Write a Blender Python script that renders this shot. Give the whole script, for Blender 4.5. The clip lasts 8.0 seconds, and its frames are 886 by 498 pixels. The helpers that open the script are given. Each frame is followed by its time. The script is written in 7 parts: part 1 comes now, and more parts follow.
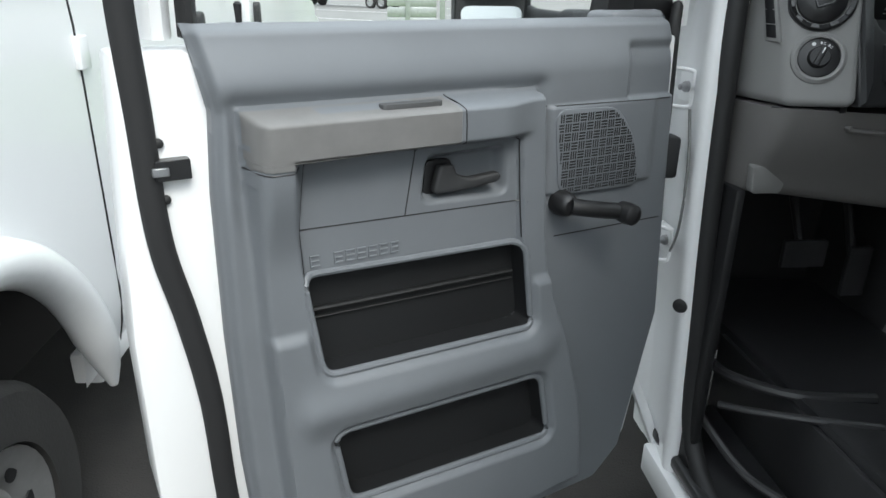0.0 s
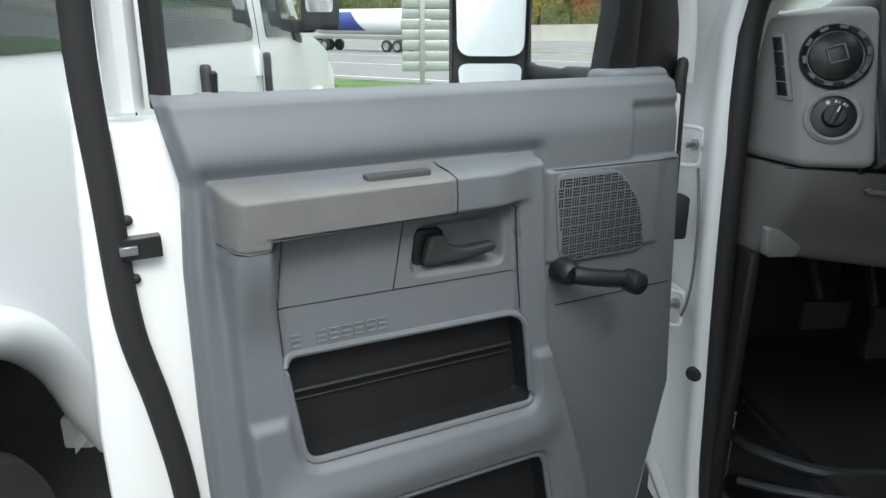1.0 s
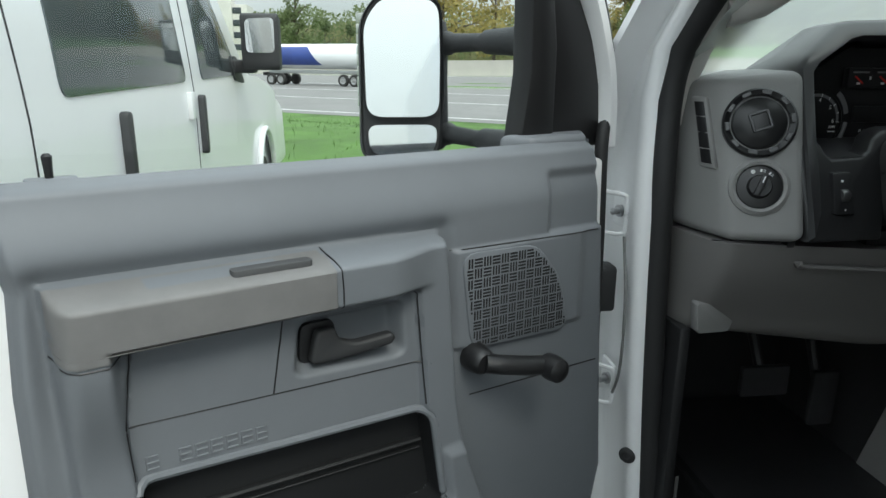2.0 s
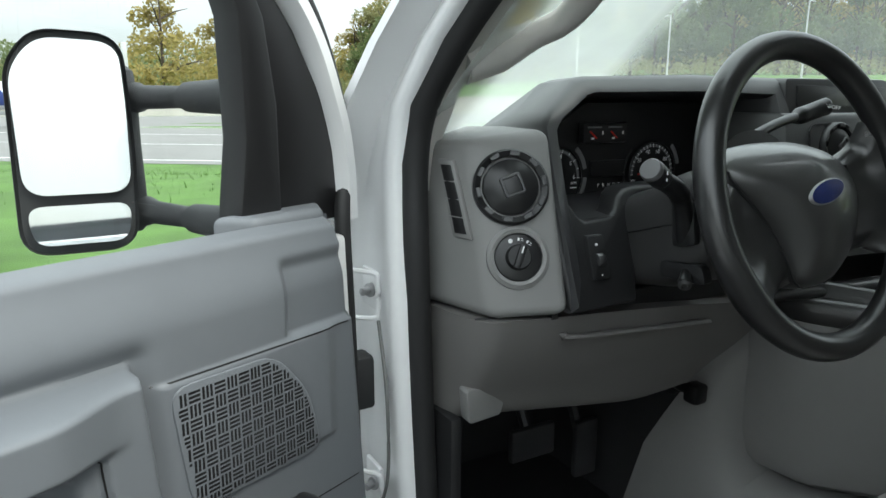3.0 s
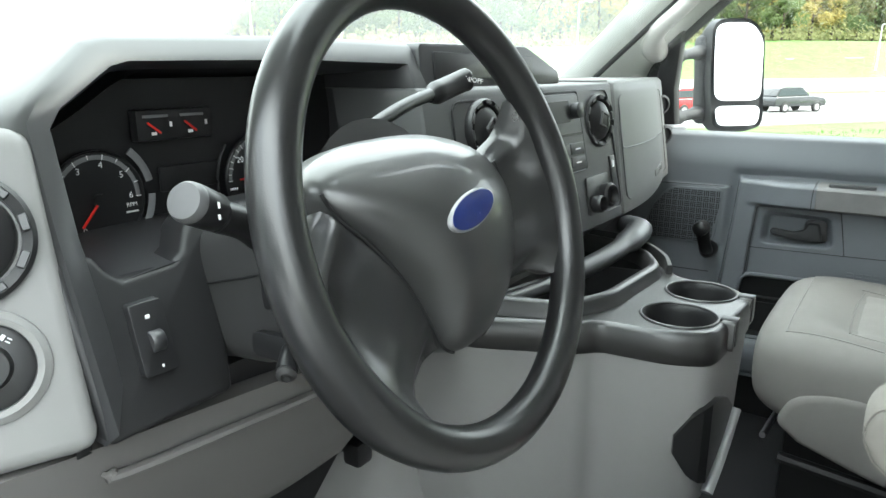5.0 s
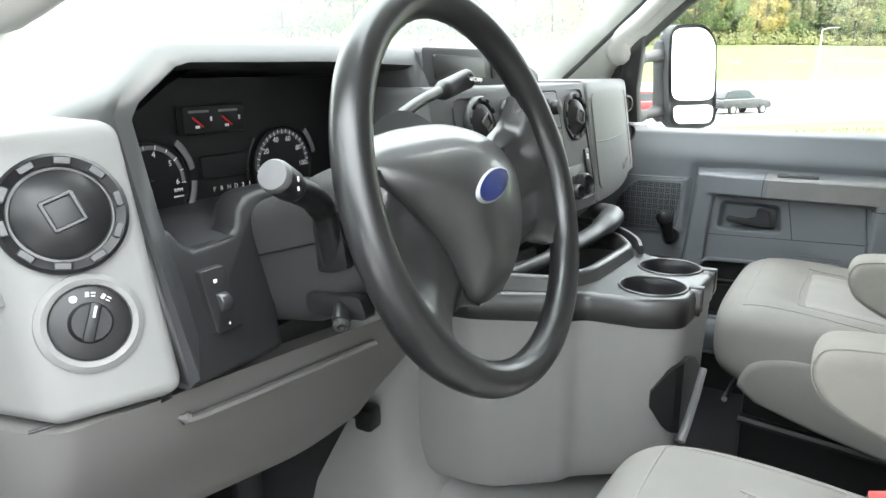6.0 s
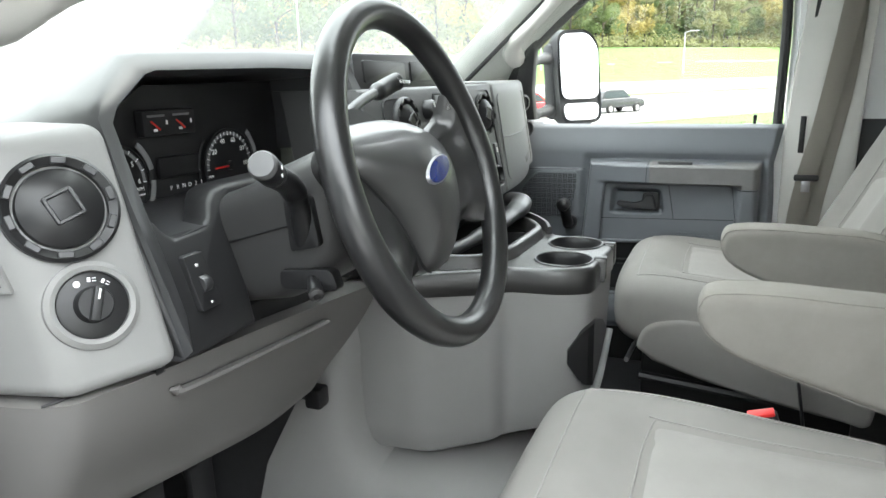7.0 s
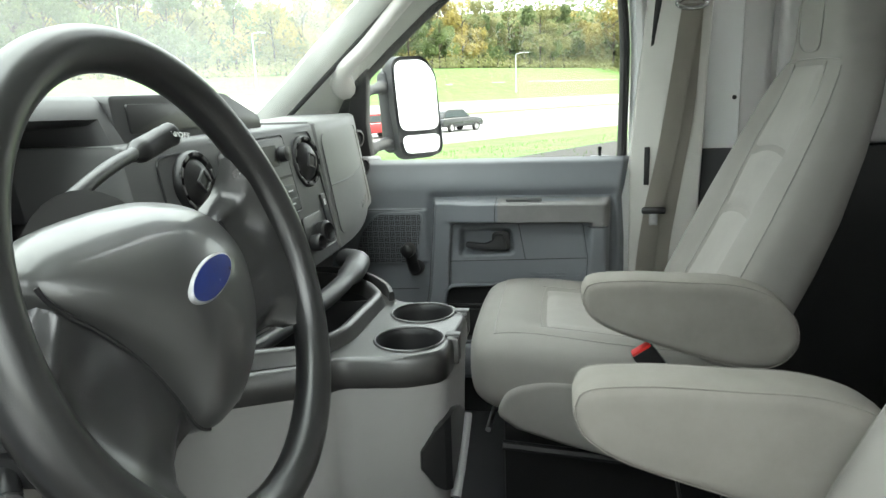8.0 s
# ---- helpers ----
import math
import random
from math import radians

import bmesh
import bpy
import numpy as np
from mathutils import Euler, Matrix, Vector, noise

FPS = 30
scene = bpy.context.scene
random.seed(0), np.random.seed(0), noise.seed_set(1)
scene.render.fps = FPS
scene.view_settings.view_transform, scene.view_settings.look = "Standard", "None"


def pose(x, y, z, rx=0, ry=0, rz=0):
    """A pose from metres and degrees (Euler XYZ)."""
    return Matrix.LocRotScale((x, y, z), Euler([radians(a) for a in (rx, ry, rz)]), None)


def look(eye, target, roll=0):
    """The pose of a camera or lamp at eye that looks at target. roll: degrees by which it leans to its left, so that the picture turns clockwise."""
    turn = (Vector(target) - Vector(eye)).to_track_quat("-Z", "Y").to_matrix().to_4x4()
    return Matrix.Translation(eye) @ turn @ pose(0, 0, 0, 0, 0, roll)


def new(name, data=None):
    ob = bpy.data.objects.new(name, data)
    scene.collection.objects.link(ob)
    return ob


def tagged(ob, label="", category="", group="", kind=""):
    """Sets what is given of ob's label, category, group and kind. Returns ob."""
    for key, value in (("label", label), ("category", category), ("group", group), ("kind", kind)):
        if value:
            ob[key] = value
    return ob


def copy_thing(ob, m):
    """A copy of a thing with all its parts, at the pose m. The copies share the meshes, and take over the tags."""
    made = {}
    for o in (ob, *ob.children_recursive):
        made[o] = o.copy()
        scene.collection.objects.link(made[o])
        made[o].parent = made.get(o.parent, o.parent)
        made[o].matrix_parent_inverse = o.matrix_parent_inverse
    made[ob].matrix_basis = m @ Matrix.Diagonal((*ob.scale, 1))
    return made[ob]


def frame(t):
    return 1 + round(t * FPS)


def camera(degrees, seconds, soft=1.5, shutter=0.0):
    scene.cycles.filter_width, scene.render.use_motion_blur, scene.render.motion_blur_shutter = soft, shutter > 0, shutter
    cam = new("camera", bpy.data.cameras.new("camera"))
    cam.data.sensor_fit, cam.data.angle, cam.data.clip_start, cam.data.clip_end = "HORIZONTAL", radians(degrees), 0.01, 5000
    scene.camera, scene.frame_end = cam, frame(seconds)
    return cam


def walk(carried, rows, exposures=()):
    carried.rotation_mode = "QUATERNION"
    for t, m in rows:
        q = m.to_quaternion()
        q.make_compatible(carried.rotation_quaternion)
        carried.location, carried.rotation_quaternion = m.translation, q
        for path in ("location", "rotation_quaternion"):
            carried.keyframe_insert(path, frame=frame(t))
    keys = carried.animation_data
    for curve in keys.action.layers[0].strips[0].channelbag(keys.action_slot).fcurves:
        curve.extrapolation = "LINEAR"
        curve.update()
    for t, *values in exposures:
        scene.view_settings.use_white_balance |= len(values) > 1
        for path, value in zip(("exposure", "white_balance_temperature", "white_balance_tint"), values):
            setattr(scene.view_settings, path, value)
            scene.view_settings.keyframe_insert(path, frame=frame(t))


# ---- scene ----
cam = camera(66.1, 8.0)
PATH = [
    (0, (-1.563, -1.112, 1.432), (-1.369, 0.738, 0.697), 0.9),
    (0.5, (-1.55, -1.081, 1.453), (-1.399, 0.796, 0.778), 0.6),
    (1, (-1.521, -1.04, 1.458), (-1.371, 0.853, 0.83), 0.2),
    (1.2, (-1.505, -1.023, 1.462), (-1.357, 0.876, 0.85), -0.1),
    (2.3, (-1.399, -0.863, 1.515), (-0.971, 1.026, 1.015), 1.0),
    (2.5, (-1.388, -0.813, 1.522), (-0.809, 1.042, 1.05), 1.3),
    (3, (-1.346, -0.724, 1.528), (-0.381, 0.974, 1.098), 0.3),
    (3.5, (-1.258, -0.651, 1.522), (0.007, 0.831, 1.071), -0.8),
    (4, (-1.135, -0.592, 1.531), (0.325, 0.693, 1.069), -0.4),
    (4.5, (-1.03, -0.545, 1.531), (0.532, 0.605, 1.043), -0.2),
    (4.7, (-0.999, -0.533, 1.532), (0.579, 0.589, 1.03), -0.1),
    (5.8, (-1.075, -0.536, 1.524), (0.554, 0.513, 1.028), -0.4),
    (6, (-1.13, -0.543, 1.526), (0.526, 0.462, 1.029), -0.3),
    (6.5, (-1.262, -0.558, 1.523), (0.459, 0.336, 1.035), -1.4),
    (7, (-1.263, -0.544, 1.523), (0.531, 0.194, 1.036), -1.4),
    (7.5, (-1.14, -0.513, 1.537), (0.727, 0.017, 1.055), -1.9),
    (8, (-1.017, -0.507, 1.554), (0.906, -0.182, 1.11), -2.0),
]
walk(cam, [(t, look(eye, target, roll)) for t, eye, target, roll in PATH],
     [(0, 0.6, 6300, 5), (1.2, 0.45, 6300, 4), (2.5, 0.2, 6350, 0), (3.0, 0.72, 6400, 2), (3.5, 1.25, 6400, 3), (4.0, 1.76, 6430, 0), (4.5, 2.06, 6450, -1), (5.8, 2.63, 6600, 6), (6.5, 2.62, 6630, 6), (7.0, 2.35, 6650, 6), (8.0, 2.15, 6800, 1)])

# ---- light ----
world = bpy.data.worlds.new("sky")
scene.world = world
world.use_nodes = True
wn, wl = world.node_tree.nodes, world.node_tree.links
sky = wn.new("ShaderNodeTexSky")
sky.sky_type, sky.sun_disc = "NISHITA", False
sky.sun_elevation, sky.sun_rotation = radians(48), radians(164)
sky.air_density, sky.dust_density, sky.ozone_density = 1.0, 2.5, 1.0
cloud = wn.new("ShaderNodeTexNoise")
cloud.inputs["Scale"].default_value, cloud.inputs["Detail"].default_value = 2.2, 6
coord = wn.new("ShaderNodeTexCoord")
squash = wn.new("ShaderNodeMapping")
squash.inputs["Scale"].default_value = (1, 1, 3.5)
wl.new(coord.outputs["Generated"], squash.inputs["Vector"])
wl.new(squash.outputs["Vector"], cloud.inputs["Vector"])
cover = wn.new("ShaderNodeMapRange")
cover.inputs["From Min"].default_value, cover.inputs["From Max"].default_value = 0.35, 0.62
cover.inputs["To Min"].default_value, cover.inputs["To Max"].default_value = 0.55, 0.97
wl.new(cloud.outputs["Fac"], cover.inputs["Value"])
mixsky = wn.new("ShaderNodeMix")
mixsky.data_type = "RGBA"
mixsky.inputs["B"].default_value = (7.9, 8.2, 8.45, 1)
wl.new(cover.outputs["Result"], mixsky.inputs["Factor"])
wl.new(sky.outputs["Color"], mixsky.inputs["A"])
wl.new(mixsky.outputs["Result"], wn["Background"].inputs["Color"])
# an overcast sky is brighter overhead than at the horizon
axes = wn.new("ShaderNodeSeparateXYZ")
wl.new(coord.outputs["Generated"], axes.inputs["Vector"])
zenith = wn.new("ShaderNodeMapRange")
zenith.inputs["To Min"].default_value, zenith.inputs["To Max"].default_value = 0.075, 0.285
wl.new(axes.outputs["Z"], zenith.inputs["Value"])
wl.new(zenith.outputs["Result"], wn["Background"].inputs["Strength"])

sun_data = bpy.data.lights.new("sun", "SUN")
sun_data.energy, sun_data.angle, sun_data.color = 1.4, radians(20), (1.0, 0.96, 0.9)
sun = new("sun", sun_data)
sun.matrix_world = look((0, 0, 0), (-0.22, 0.75, -0.9))


# ---- materials ----
def material(name, color, rough=0.6, metal=0.0, grain=0.0, grain_scale=900, vary=0.08, vary_scale=6, coat=0.0, spec=0.5, stretch=(1, 1, 1), relief=0.0004, rvary=0.07):
    """A surface with a large soft variation and a fine grain with relief."""
    m = bpy.data.materials.new(name)
    m.use_nodes = True
    nt = m.node_tree
    b = nt.nodes["Principled BSDF"]
    b.inputs["Roughness"].default_value, b.inputs["Metallic"].default_value = rough, metal
    b.inputs["Coat Weight"].default_value, b.inputs["Specular IOR Level"].default_value = coat, spec
    tc = nt.nodes.new("ShaderNodeTexCoord")
    mp = nt.nodes.new("ShaderNodeMapping")
    mp.inputs["Scale"].default_value = stretch
    nt.links.new(tc.outputs["Object"], mp.inputs["Vector"])
    big = nt.nodes.new("ShaderNodeTexNoise")
    big.inputs["Scale"].default_value, big.inputs["Detail"].default_value = vary_scale, 8
    big.inputs["Roughness"].default_value = 0.65
    nt.links.new(mp.outputs["Vector"], big.inputs["Vector"])
    mix = nt.nodes.new("ShaderNodeMix")
    mix.data_type = "RGBA"
    mix.inputs["A"].default_value = tuple(c * (1 - vary) for c in color) + (1,)
    mix.inputs["B"].default_value = tuple(min(1, c * (1 + vary)) for c in color) + (1,)
    ramp = nt.nodes.new("ShaderNodeMapRange")
    ramp.inputs["From Min"].default_value, ramp.inputs["From Max"].default_value = 0.3, 0.7
    nt.links.new(big.outputs["Fac"], ramp.inputs["Value"])
    nt.links.new(ramp.outputs["Result"], mix.inputs["Factor"])
    nt.links.new(mix.outputs["Result"], b.inputs["Base Color"])
    rr = nt.nodes.new("ShaderNodeMapRange")
    rr.inputs["To Min"].default_value, rr.inputs["To Max"].default_value = max(0, rough - rvary), min(1, rough + rvary)
    nt.links.new(big.outputs["Fac"], rr.inputs["Value"])
    nt.links.new(rr.outputs["Result"], b.inputs["Roughness"])
    if grain:
        fine = nt.nodes.new("ShaderNodeTexNoise")
        fine.inputs["Scale"].default_value, fine.inputs["Detail"].default_value = grain_scale, 3
        nt.links.new(mp.outputs["Vector"], fine.inputs["Vector"])
        bump = nt.nodes.new("ShaderNodeBump")
        bump.inputs["Strength"].default_value, bump.inputs["Distance"].default_value = grain, relief
        nt.links.new(fine.outputs["Fac"], bump.inputs["Height"])
        nt.links.new(bump.outputs["Normal"], b.inputs["Normal"])
    return m


def glass_material(name, tint=(0.96, 0.98, 0.97), rough=0.0, haze=0.0, haze_edge=None):
    m = bpy.data.materials.new(name)
    m.use_nodes = True
    nt = m.node_tree
    nt.nodes.remove(nt.nodes["Principled BSDF"])
    clear, gloss, mix = nt.nodes.new("ShaderNodeBsdfTransparent"), nt.nodes.new("ShaderNodeBsdfGlossy"), nt.nodes.new("ShaderNodeMixShader")
    facing = nt.nodes.new("ShaderNodeLayerWeight")
    facing.inputs["Blend"].default_value = 0.5
    power = nt.nodes.new("ShaderNodeMath")
    power.operation = "POWER"
    power.inputs[1].default_value = 4.0
    nt.links.new(facing.outputs["Facing"], power.inputs[0])
    fres = nt.nodes.new("ShaderNodeMapRange")
    fres.inputs["To Min"].default_value, fres.inputs["To Max"].default_value = 0.05, 0.9
    nt.links.new(power.outputs["Value"], fres.inputs["Value"])
    clear.inputs["Color"].default_value, gloss.inputs["Roughness"].default_value = (*tint, 1), rough
    nt.links.new(fres.outputs["Result"], mix.inputs["Fac"])
    nt.links.new(clear.outputs["BSDF"], mix.inputs[1])
    nt.links.new(gloss.outputs["BSDF"], mix.inputs[2])
    out = mix
    if haze:
        # a whitish film paints the veil of glare over the glass
        film, over = nt.nodes.new("ShaderNodeBsdfTranslucent"), nt.nodes.new("ShaderNodeMixShader")
        film.inputs["Color"].default_value = (0.85, 0.9, 0.86, 1)
        spots, amount = nt.nodes.new("ShaderNodeTexNoise"), nt.nodes.new("ShaderNodeMapRange")
        spots.inputs["Scale"].default_value, spots.inputs["Detail"].default_value = 3.0, 8
        amount.inputs["To Min"].default_value, amount.inputs["To Max"].default_value = haze * 0.5, haze * 1.5
        nt.links.new(spots.outputs["Fac"], amount.inputs["Value"])
        level = amount.outputs["Result"]
        if haze_edge is not None:
            # painted glare made stronger on the driver's side of the edge
            place, axes, edge, more = nt.nodes.new("ShaderNodeTexCoord"), nt.nodes.new("ShaderNodeSeparateXYZ"), nt.nodes.new("ShaderNodeMapRange"), nt.nodes.new("ShaderNodeMath")
            edge.inputs["From Min"].default_value, edge.inputs["From Max"].default_value = haze_edge + 0.04, haze_edge - 0.06
            edge.inputs["To Min"].default_value, edge.inputs["To Max"].default_value = 1.0, 3.2
            more.operation = "MULTIPLY"
            nt.links.new(place.outputs["Object"], axes.inputs["Vector"])
            nt.links.new(axes.outputs["X"], edge.inputs["Value"])
            nt.links.new(level, more.inputs[0])
            nt.links.new(edge.outputs["Result"], more.inputs[1])
            level = more.outputs["Value"]
        nt.links.new(level, over.inputs["Fac"])
        nt.links.new(mix.outputs["Shader"], over.inputs[1])
        nt.links.new(film.outputs["BSDF"], over.inputs[2])
        out = over
    nt.links.new(out.outputs["Shader"], nt.nodes["Material Output"].inputs["Surface"])
    return m


WHITE = material("white_paint", (0.82, 0.825, 0.83), 0.3, vary=0.012, vary_scale=2, coat=0.4, rvary=0.015)
DOORGREY = material("door_grey_plastic", (0.155, 0.166, 0.181), 0.5, grain=0.35, grain_scale=1500, vary=0.05)
DOORPAD = material("door_pad_vinyl", (0.165, 0.162, 0.16), 0.52, grain=0.45, grain_scale=1300, vary=0.12, vary_scale=14)
PODGREY = material("pod_grey_plastic", (0.216, 0.213, 0.21), 0.5, grain=0.3, grain_scale=1500, vary=0.04)
WARMGREY = material("lower_dash_plastic", (0.145, 0.139, 0.134), 0.55, grain=0.35, grain_scale=1400, vary=0.05)
COVERGREY = material("engine_cover_vinyl", (0.256, 0.25, 0.247), 0.6, grain=0.4, grain_scale=700, vary=0.06, vary_scale=4)
DARKGREY = material("dark_dash_plastic", (0.0125, 0.0125, 0.0134), 0.45, spec=0.5, grain=0.15, grain_scale=1500, vary=0.06)
MIDGREY = material("mid_dash_plastic", (0.024, 0.024, 0.0258), 0.4, spec=0.95, grain=0.12, grain_scale=1500, vary=0.06)
AIRGREY = material("airbag_panel_plastic", (0.16, 0.162, 0.158), 0.48, grain=0.3, grain_scale=1400, vary=0.05)
STACKGREY = material("centre_stack_plastic", (0.085, 0.086, 0.086), 0.45, grain=0.3, grain_scale=1400, vary=0.05)
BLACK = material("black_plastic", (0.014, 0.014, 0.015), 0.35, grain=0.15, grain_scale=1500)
RUBBER = material("black_rubber", (0.018, 0.018, 0.019), 0.62, grain=0.25, grain_scale=700)
LEATHER = material("wheel_vinyl", (0.012, 0.012, 0.0125), 0.29, spec=0.9, grain=0.2, grain_scale=900, vary=0.06, rvary=0.015)
# spoke vinyl set darker than the hub's to paint its shaded slope
SPOKESHADE = material("spoke_shaded_vinyl", (0.02, 0.02, 0.0205), 0.28, spec=1.0, grain=0.2, grain_scale=900, vary=0.08, rvary=0.02)
CONSOLETOP = material("console_top_plastic", (0.021, 0.0205, 0.0205), 0.34, spec=1.0, grain=0.25, grain_scale=1300, vary=0.08)
HUBGREY = material("hub_vinyl", (0.03, 0.03, 0.0298), 0.38, spec=1.0, coat=0.35, grain=0.25, grain_scale=900, vary=0.1)
FLOORMAT = material("floor_vinyl", (0.03, 0.03, 0.0315), 0.36, grain=0.4, grain_scale=300, vary=0.3)
FABRIC = material("seat_cloth", (0.255, 0.243, 0.232), 0.9, grain=0.8, grain_scale=1600, vary=0.05, vary_scale=9, spec=0.2)
FABRICIN = material("seat_insert_cloth", (0.302, 0.288, 0.275), 0.92, grain=0.9, grain_scale=1100, vary=0.05, vary_scale=14, spec=0.2)
ARMFAB = material("armrest_cloth", (0.265, 0.249, 0.229), 0.9, grain=0.8, grain_scale=1600, vary=0.09, vary_scale=11, spec=0.2)
BELT = material("belt_webbing", (0.38, 0.355, 0.31), 0.8, grain=0.6, grain_scale=700, vary=0.05)
TRIMBEIGE = material("pillar_trim_plastic", (0.6, 0.588, 0.558), 0.55, grain=0.3, grain_scale=1200, vary=0.04)
HEADLINER = material("headliner_cloth", (0.5, 0.49, 0.47), 0.95, grain=0.5, grain_scale=900)
CARGOWALL = material("cargo_panel_paint", (0.6, 0.58, 0.58), 0.45, vary=0.05)
CHROME = material("bright_metal", (0.62, 0.62, 0.63), 0.22, metal=1.0, vary=0.08, vary_scale=40)
STEEL = material("zinc_steel", (0.45, 0.45, 0.46), 0.4, metal=1.0, vary=0.15, vary_scale=40)
MIRROR = material("mirror_glass", (0.9, 0.91, 0.92), 0.03, metal=1.0, vary=0.01)
MIRROR.node_tree.nodes["Principled BSDF"].inputs["Roughness"].default_value = 0.02
RED = material("red_plastic", (0.75, 0.03, 0.03), 0.4, vary=0.1)
BLUE = material("blue_enamel", (0.008, 0.02, 0.13), 0.25, vary=0.15, vary_scale=60, coat=0.2)
INK = material("white_marking", (0.85, 0.85, 0.85), 0.5, vary=0.03)
REDINK = material("red_marking", (0.7, 0.02, 0.015), 0.5, vary=0.03)
SILVERTRIM = material("satin_silver", (0.42, 0.42, 0.43), 0.35, metal=0.7, vary=0.05)
GLASS = glass_material("clear_glass")
WSGLASS = glass_material("windshield_glass", (0.93, 0.96, 0.94), haze=0.115, haze_edge=-0.36)


# ---- geometry helpers ----
def thing(name, label, category, group="", kind="", at=(0, 0, 0)):
    ob = new(name)
    ob.empty_display_size = 0.05
    ob.location = at
    return tagged(ob, label, category, group, kind)


def part(name, bm, mat, parent=None, label="", smooth=True, angle=40):
    me = bpy.data.meshes.new(name)
    bmesh.ops.recalc_face_normals(bm, faces=bm.faces)
    bm.to_mesh(me)
    bm.free()
    me.materials.append(mat)
    if smooth:
        for p in me.polygons:
            p.use_smooth = True
        me.set_sharp_from_angle(angle=radians(angle))
    ob = new(name, me)
    if parent:
        ob.parent = parent
        if parent.type == "EMPTY":
            ob.matrix_parent_inverse = Matrix.Translation(-parent.location)
    if label:
        ob["label"] = label
    return ob


def merge(*bms):
    out = bms[0]
    for b in bms[1:]:
        me = bpy.data.meshes.new("tmp")
        b.to_mesh(me)
        out.from_mesh(me)
        bpy.data.meshes.remove(me)
        b.free()
    return out


def soften(bm, width, segments=2, angle=35):
    if width:
        bm.normal_update()
        edges = [e for e in bm.edges if len(e.link_faces) == 2 and e.calc_face_angle(0) > radians(angle)]
        bmesh.ops.bevel(bm, geom=edges, offset=width, segments=segments, affect="EDGES", profile=0.5, clamp_overlap=True)
    return bm


def box(x0, x1, y0, y1, z0, z1, r=0.004, seg=2):
    bm = bmesh.new()
    bmesh.ops.create_cube(bm, size=1, matrix=Matrix.Translation(((x0 + x1) / 2, (y0 + y1) / 2, (z0 + z1) / 2)) @ Matrix.Diagonal((abs(x1 - x0), abs(y1 - y0), abs(z1 - z0), 1)))
    return soften(bm, min(r, 0.45 * min(abs(x1 - x0), abs(y1 - y0), abs(z1 - z0))), seg)


def loft(rings, closed=True, caps=True):
    """Joins rings of equally many points to a skin."""
    bm = bmesh.new()
    vs = [[bm.verts.new(p) for p in ring] for ring in rings]
    n = len(vs[0])
    for a, b in zip(vs, vs[1:]):
        for i in range(n if closed else n - 1):
            j = (i + 1) % n
            bm.faces.new((a[i], a[j], b[j], b[i]))
    if caps and closed:
        bm.faces.new(vs[0][::-1])
        bm.faces.new(vs[-1])
    return bm


def prism(poly, put, d0, d1, r=0.0, seg=2):
    """A slab: the outline poly of (a, b), through put(a, b, d), from depth d0 to d1, with softened edges."""
    bm = loft([[put(a, b, d0) for a, b in poly], [put(a, b, d1) for a, b in poly]])
    bmesh.ops.recalc_face_normals(bm, faces=bm.faces)
    return soften(bm, r, seg)


def rounded(poly, r, seg=4):
    """The outline with its corners rounded."""
    out, n = [], len(poly)
    for i in range(n):
        p, a, b = Vector(poly[i]), Vector(poly[i - 1]), Vector(poly[(i + 1) % n])
        ra = min(r, (a - p).length * 0.45, (b - p).length * 0.45)
        s, e = p + (a - p).normalized() * ra, p + (b - p).normalized() * ra
        for k in range(seg + 1):
            t = k / seg
            out.append(tuple(s * (1 - t) ** 2 + p * 2 * t * (1 - t) + e * t * t))
    return out


def smooth_path(pts, steps=6):
    """A Catmull-Rom curve through the points."""
    p = [Vector(v) for v in pts]
    p = [p[0] * 2 - p[1]] + p + [p[-1] * 2 - p[-2]]
    out = []
    for i in range(1, len(p) - 2):
        for k in range(steps):
            t = k / steps
            out.append(0.5 * (2 * p[i] + (p[i + 1] - p[i - 1]) * t + (2 * p[i - 1] - 5 * p[i] + 4 * p[i + 1] - p[i + 2]) * t * t + (3 * p[i] - p[i - 1] - 3 * p[i + 1] + p[i + 2]) * t ** 3))
    return out + [p[-2]]


def tube(pts, r, seg=10, flat=1.0, up=(0, 0, 1), ring=False):
    """A round or flattened bar along the points; r is one radius or one for each point; up: across the flat side."""
    pts = [Vector(p) for p in pts]
    n = len(pts)
    rings = []
    for i, p in enumerate(pts):
        a, b = (pts[i - 1], pts[(i + 1) % n]) if ring else (pts[max(0, i - 1)], pts[min(n - 1, i + 1)])
        d = (b - a).normalized()
        side = d.cross(Vector(up))
        side = side.normalized() if side.length > 1e-4 else d.orthogonal().normalized()
        nor = side.cross(d)
        rad = r[i] if isinstance(r, (list, tuple)) else r
        rings.append([p + side * math.cos(2 * math.pi * k / seg) * rad + nor * math.sin(2 * math.pi * k / seg) * rad * flat for k in range(seg)])
    if ring:
        return loft(rings + [rings[0]], caps=False)
    return loft(rings)


def lathe(profile, m, seg=32):
    """A turned body: profile of (radius, height) about m's z axis."""
    rings = [[m @ Vector((r * math.cos(2 * math.pi * k / seg), r * math.sin(2 * math.pi * k / seg), h)) for k in range(seg)] for r, h in profile]
    bm = loft(rings, caps=True)
    return bm


def aim(at, normal, up=(0, 0, 1)):
    """A frame at a place with z along the normal and y as near up as can be."""
    z = Vector(normal).normalized()
    x = Vector(up).cross(z).normalized()
    y = z.cross(x)
    return Matrix.Translation(at) @ Matrix((x, y, z)).transposed().to_4x4()


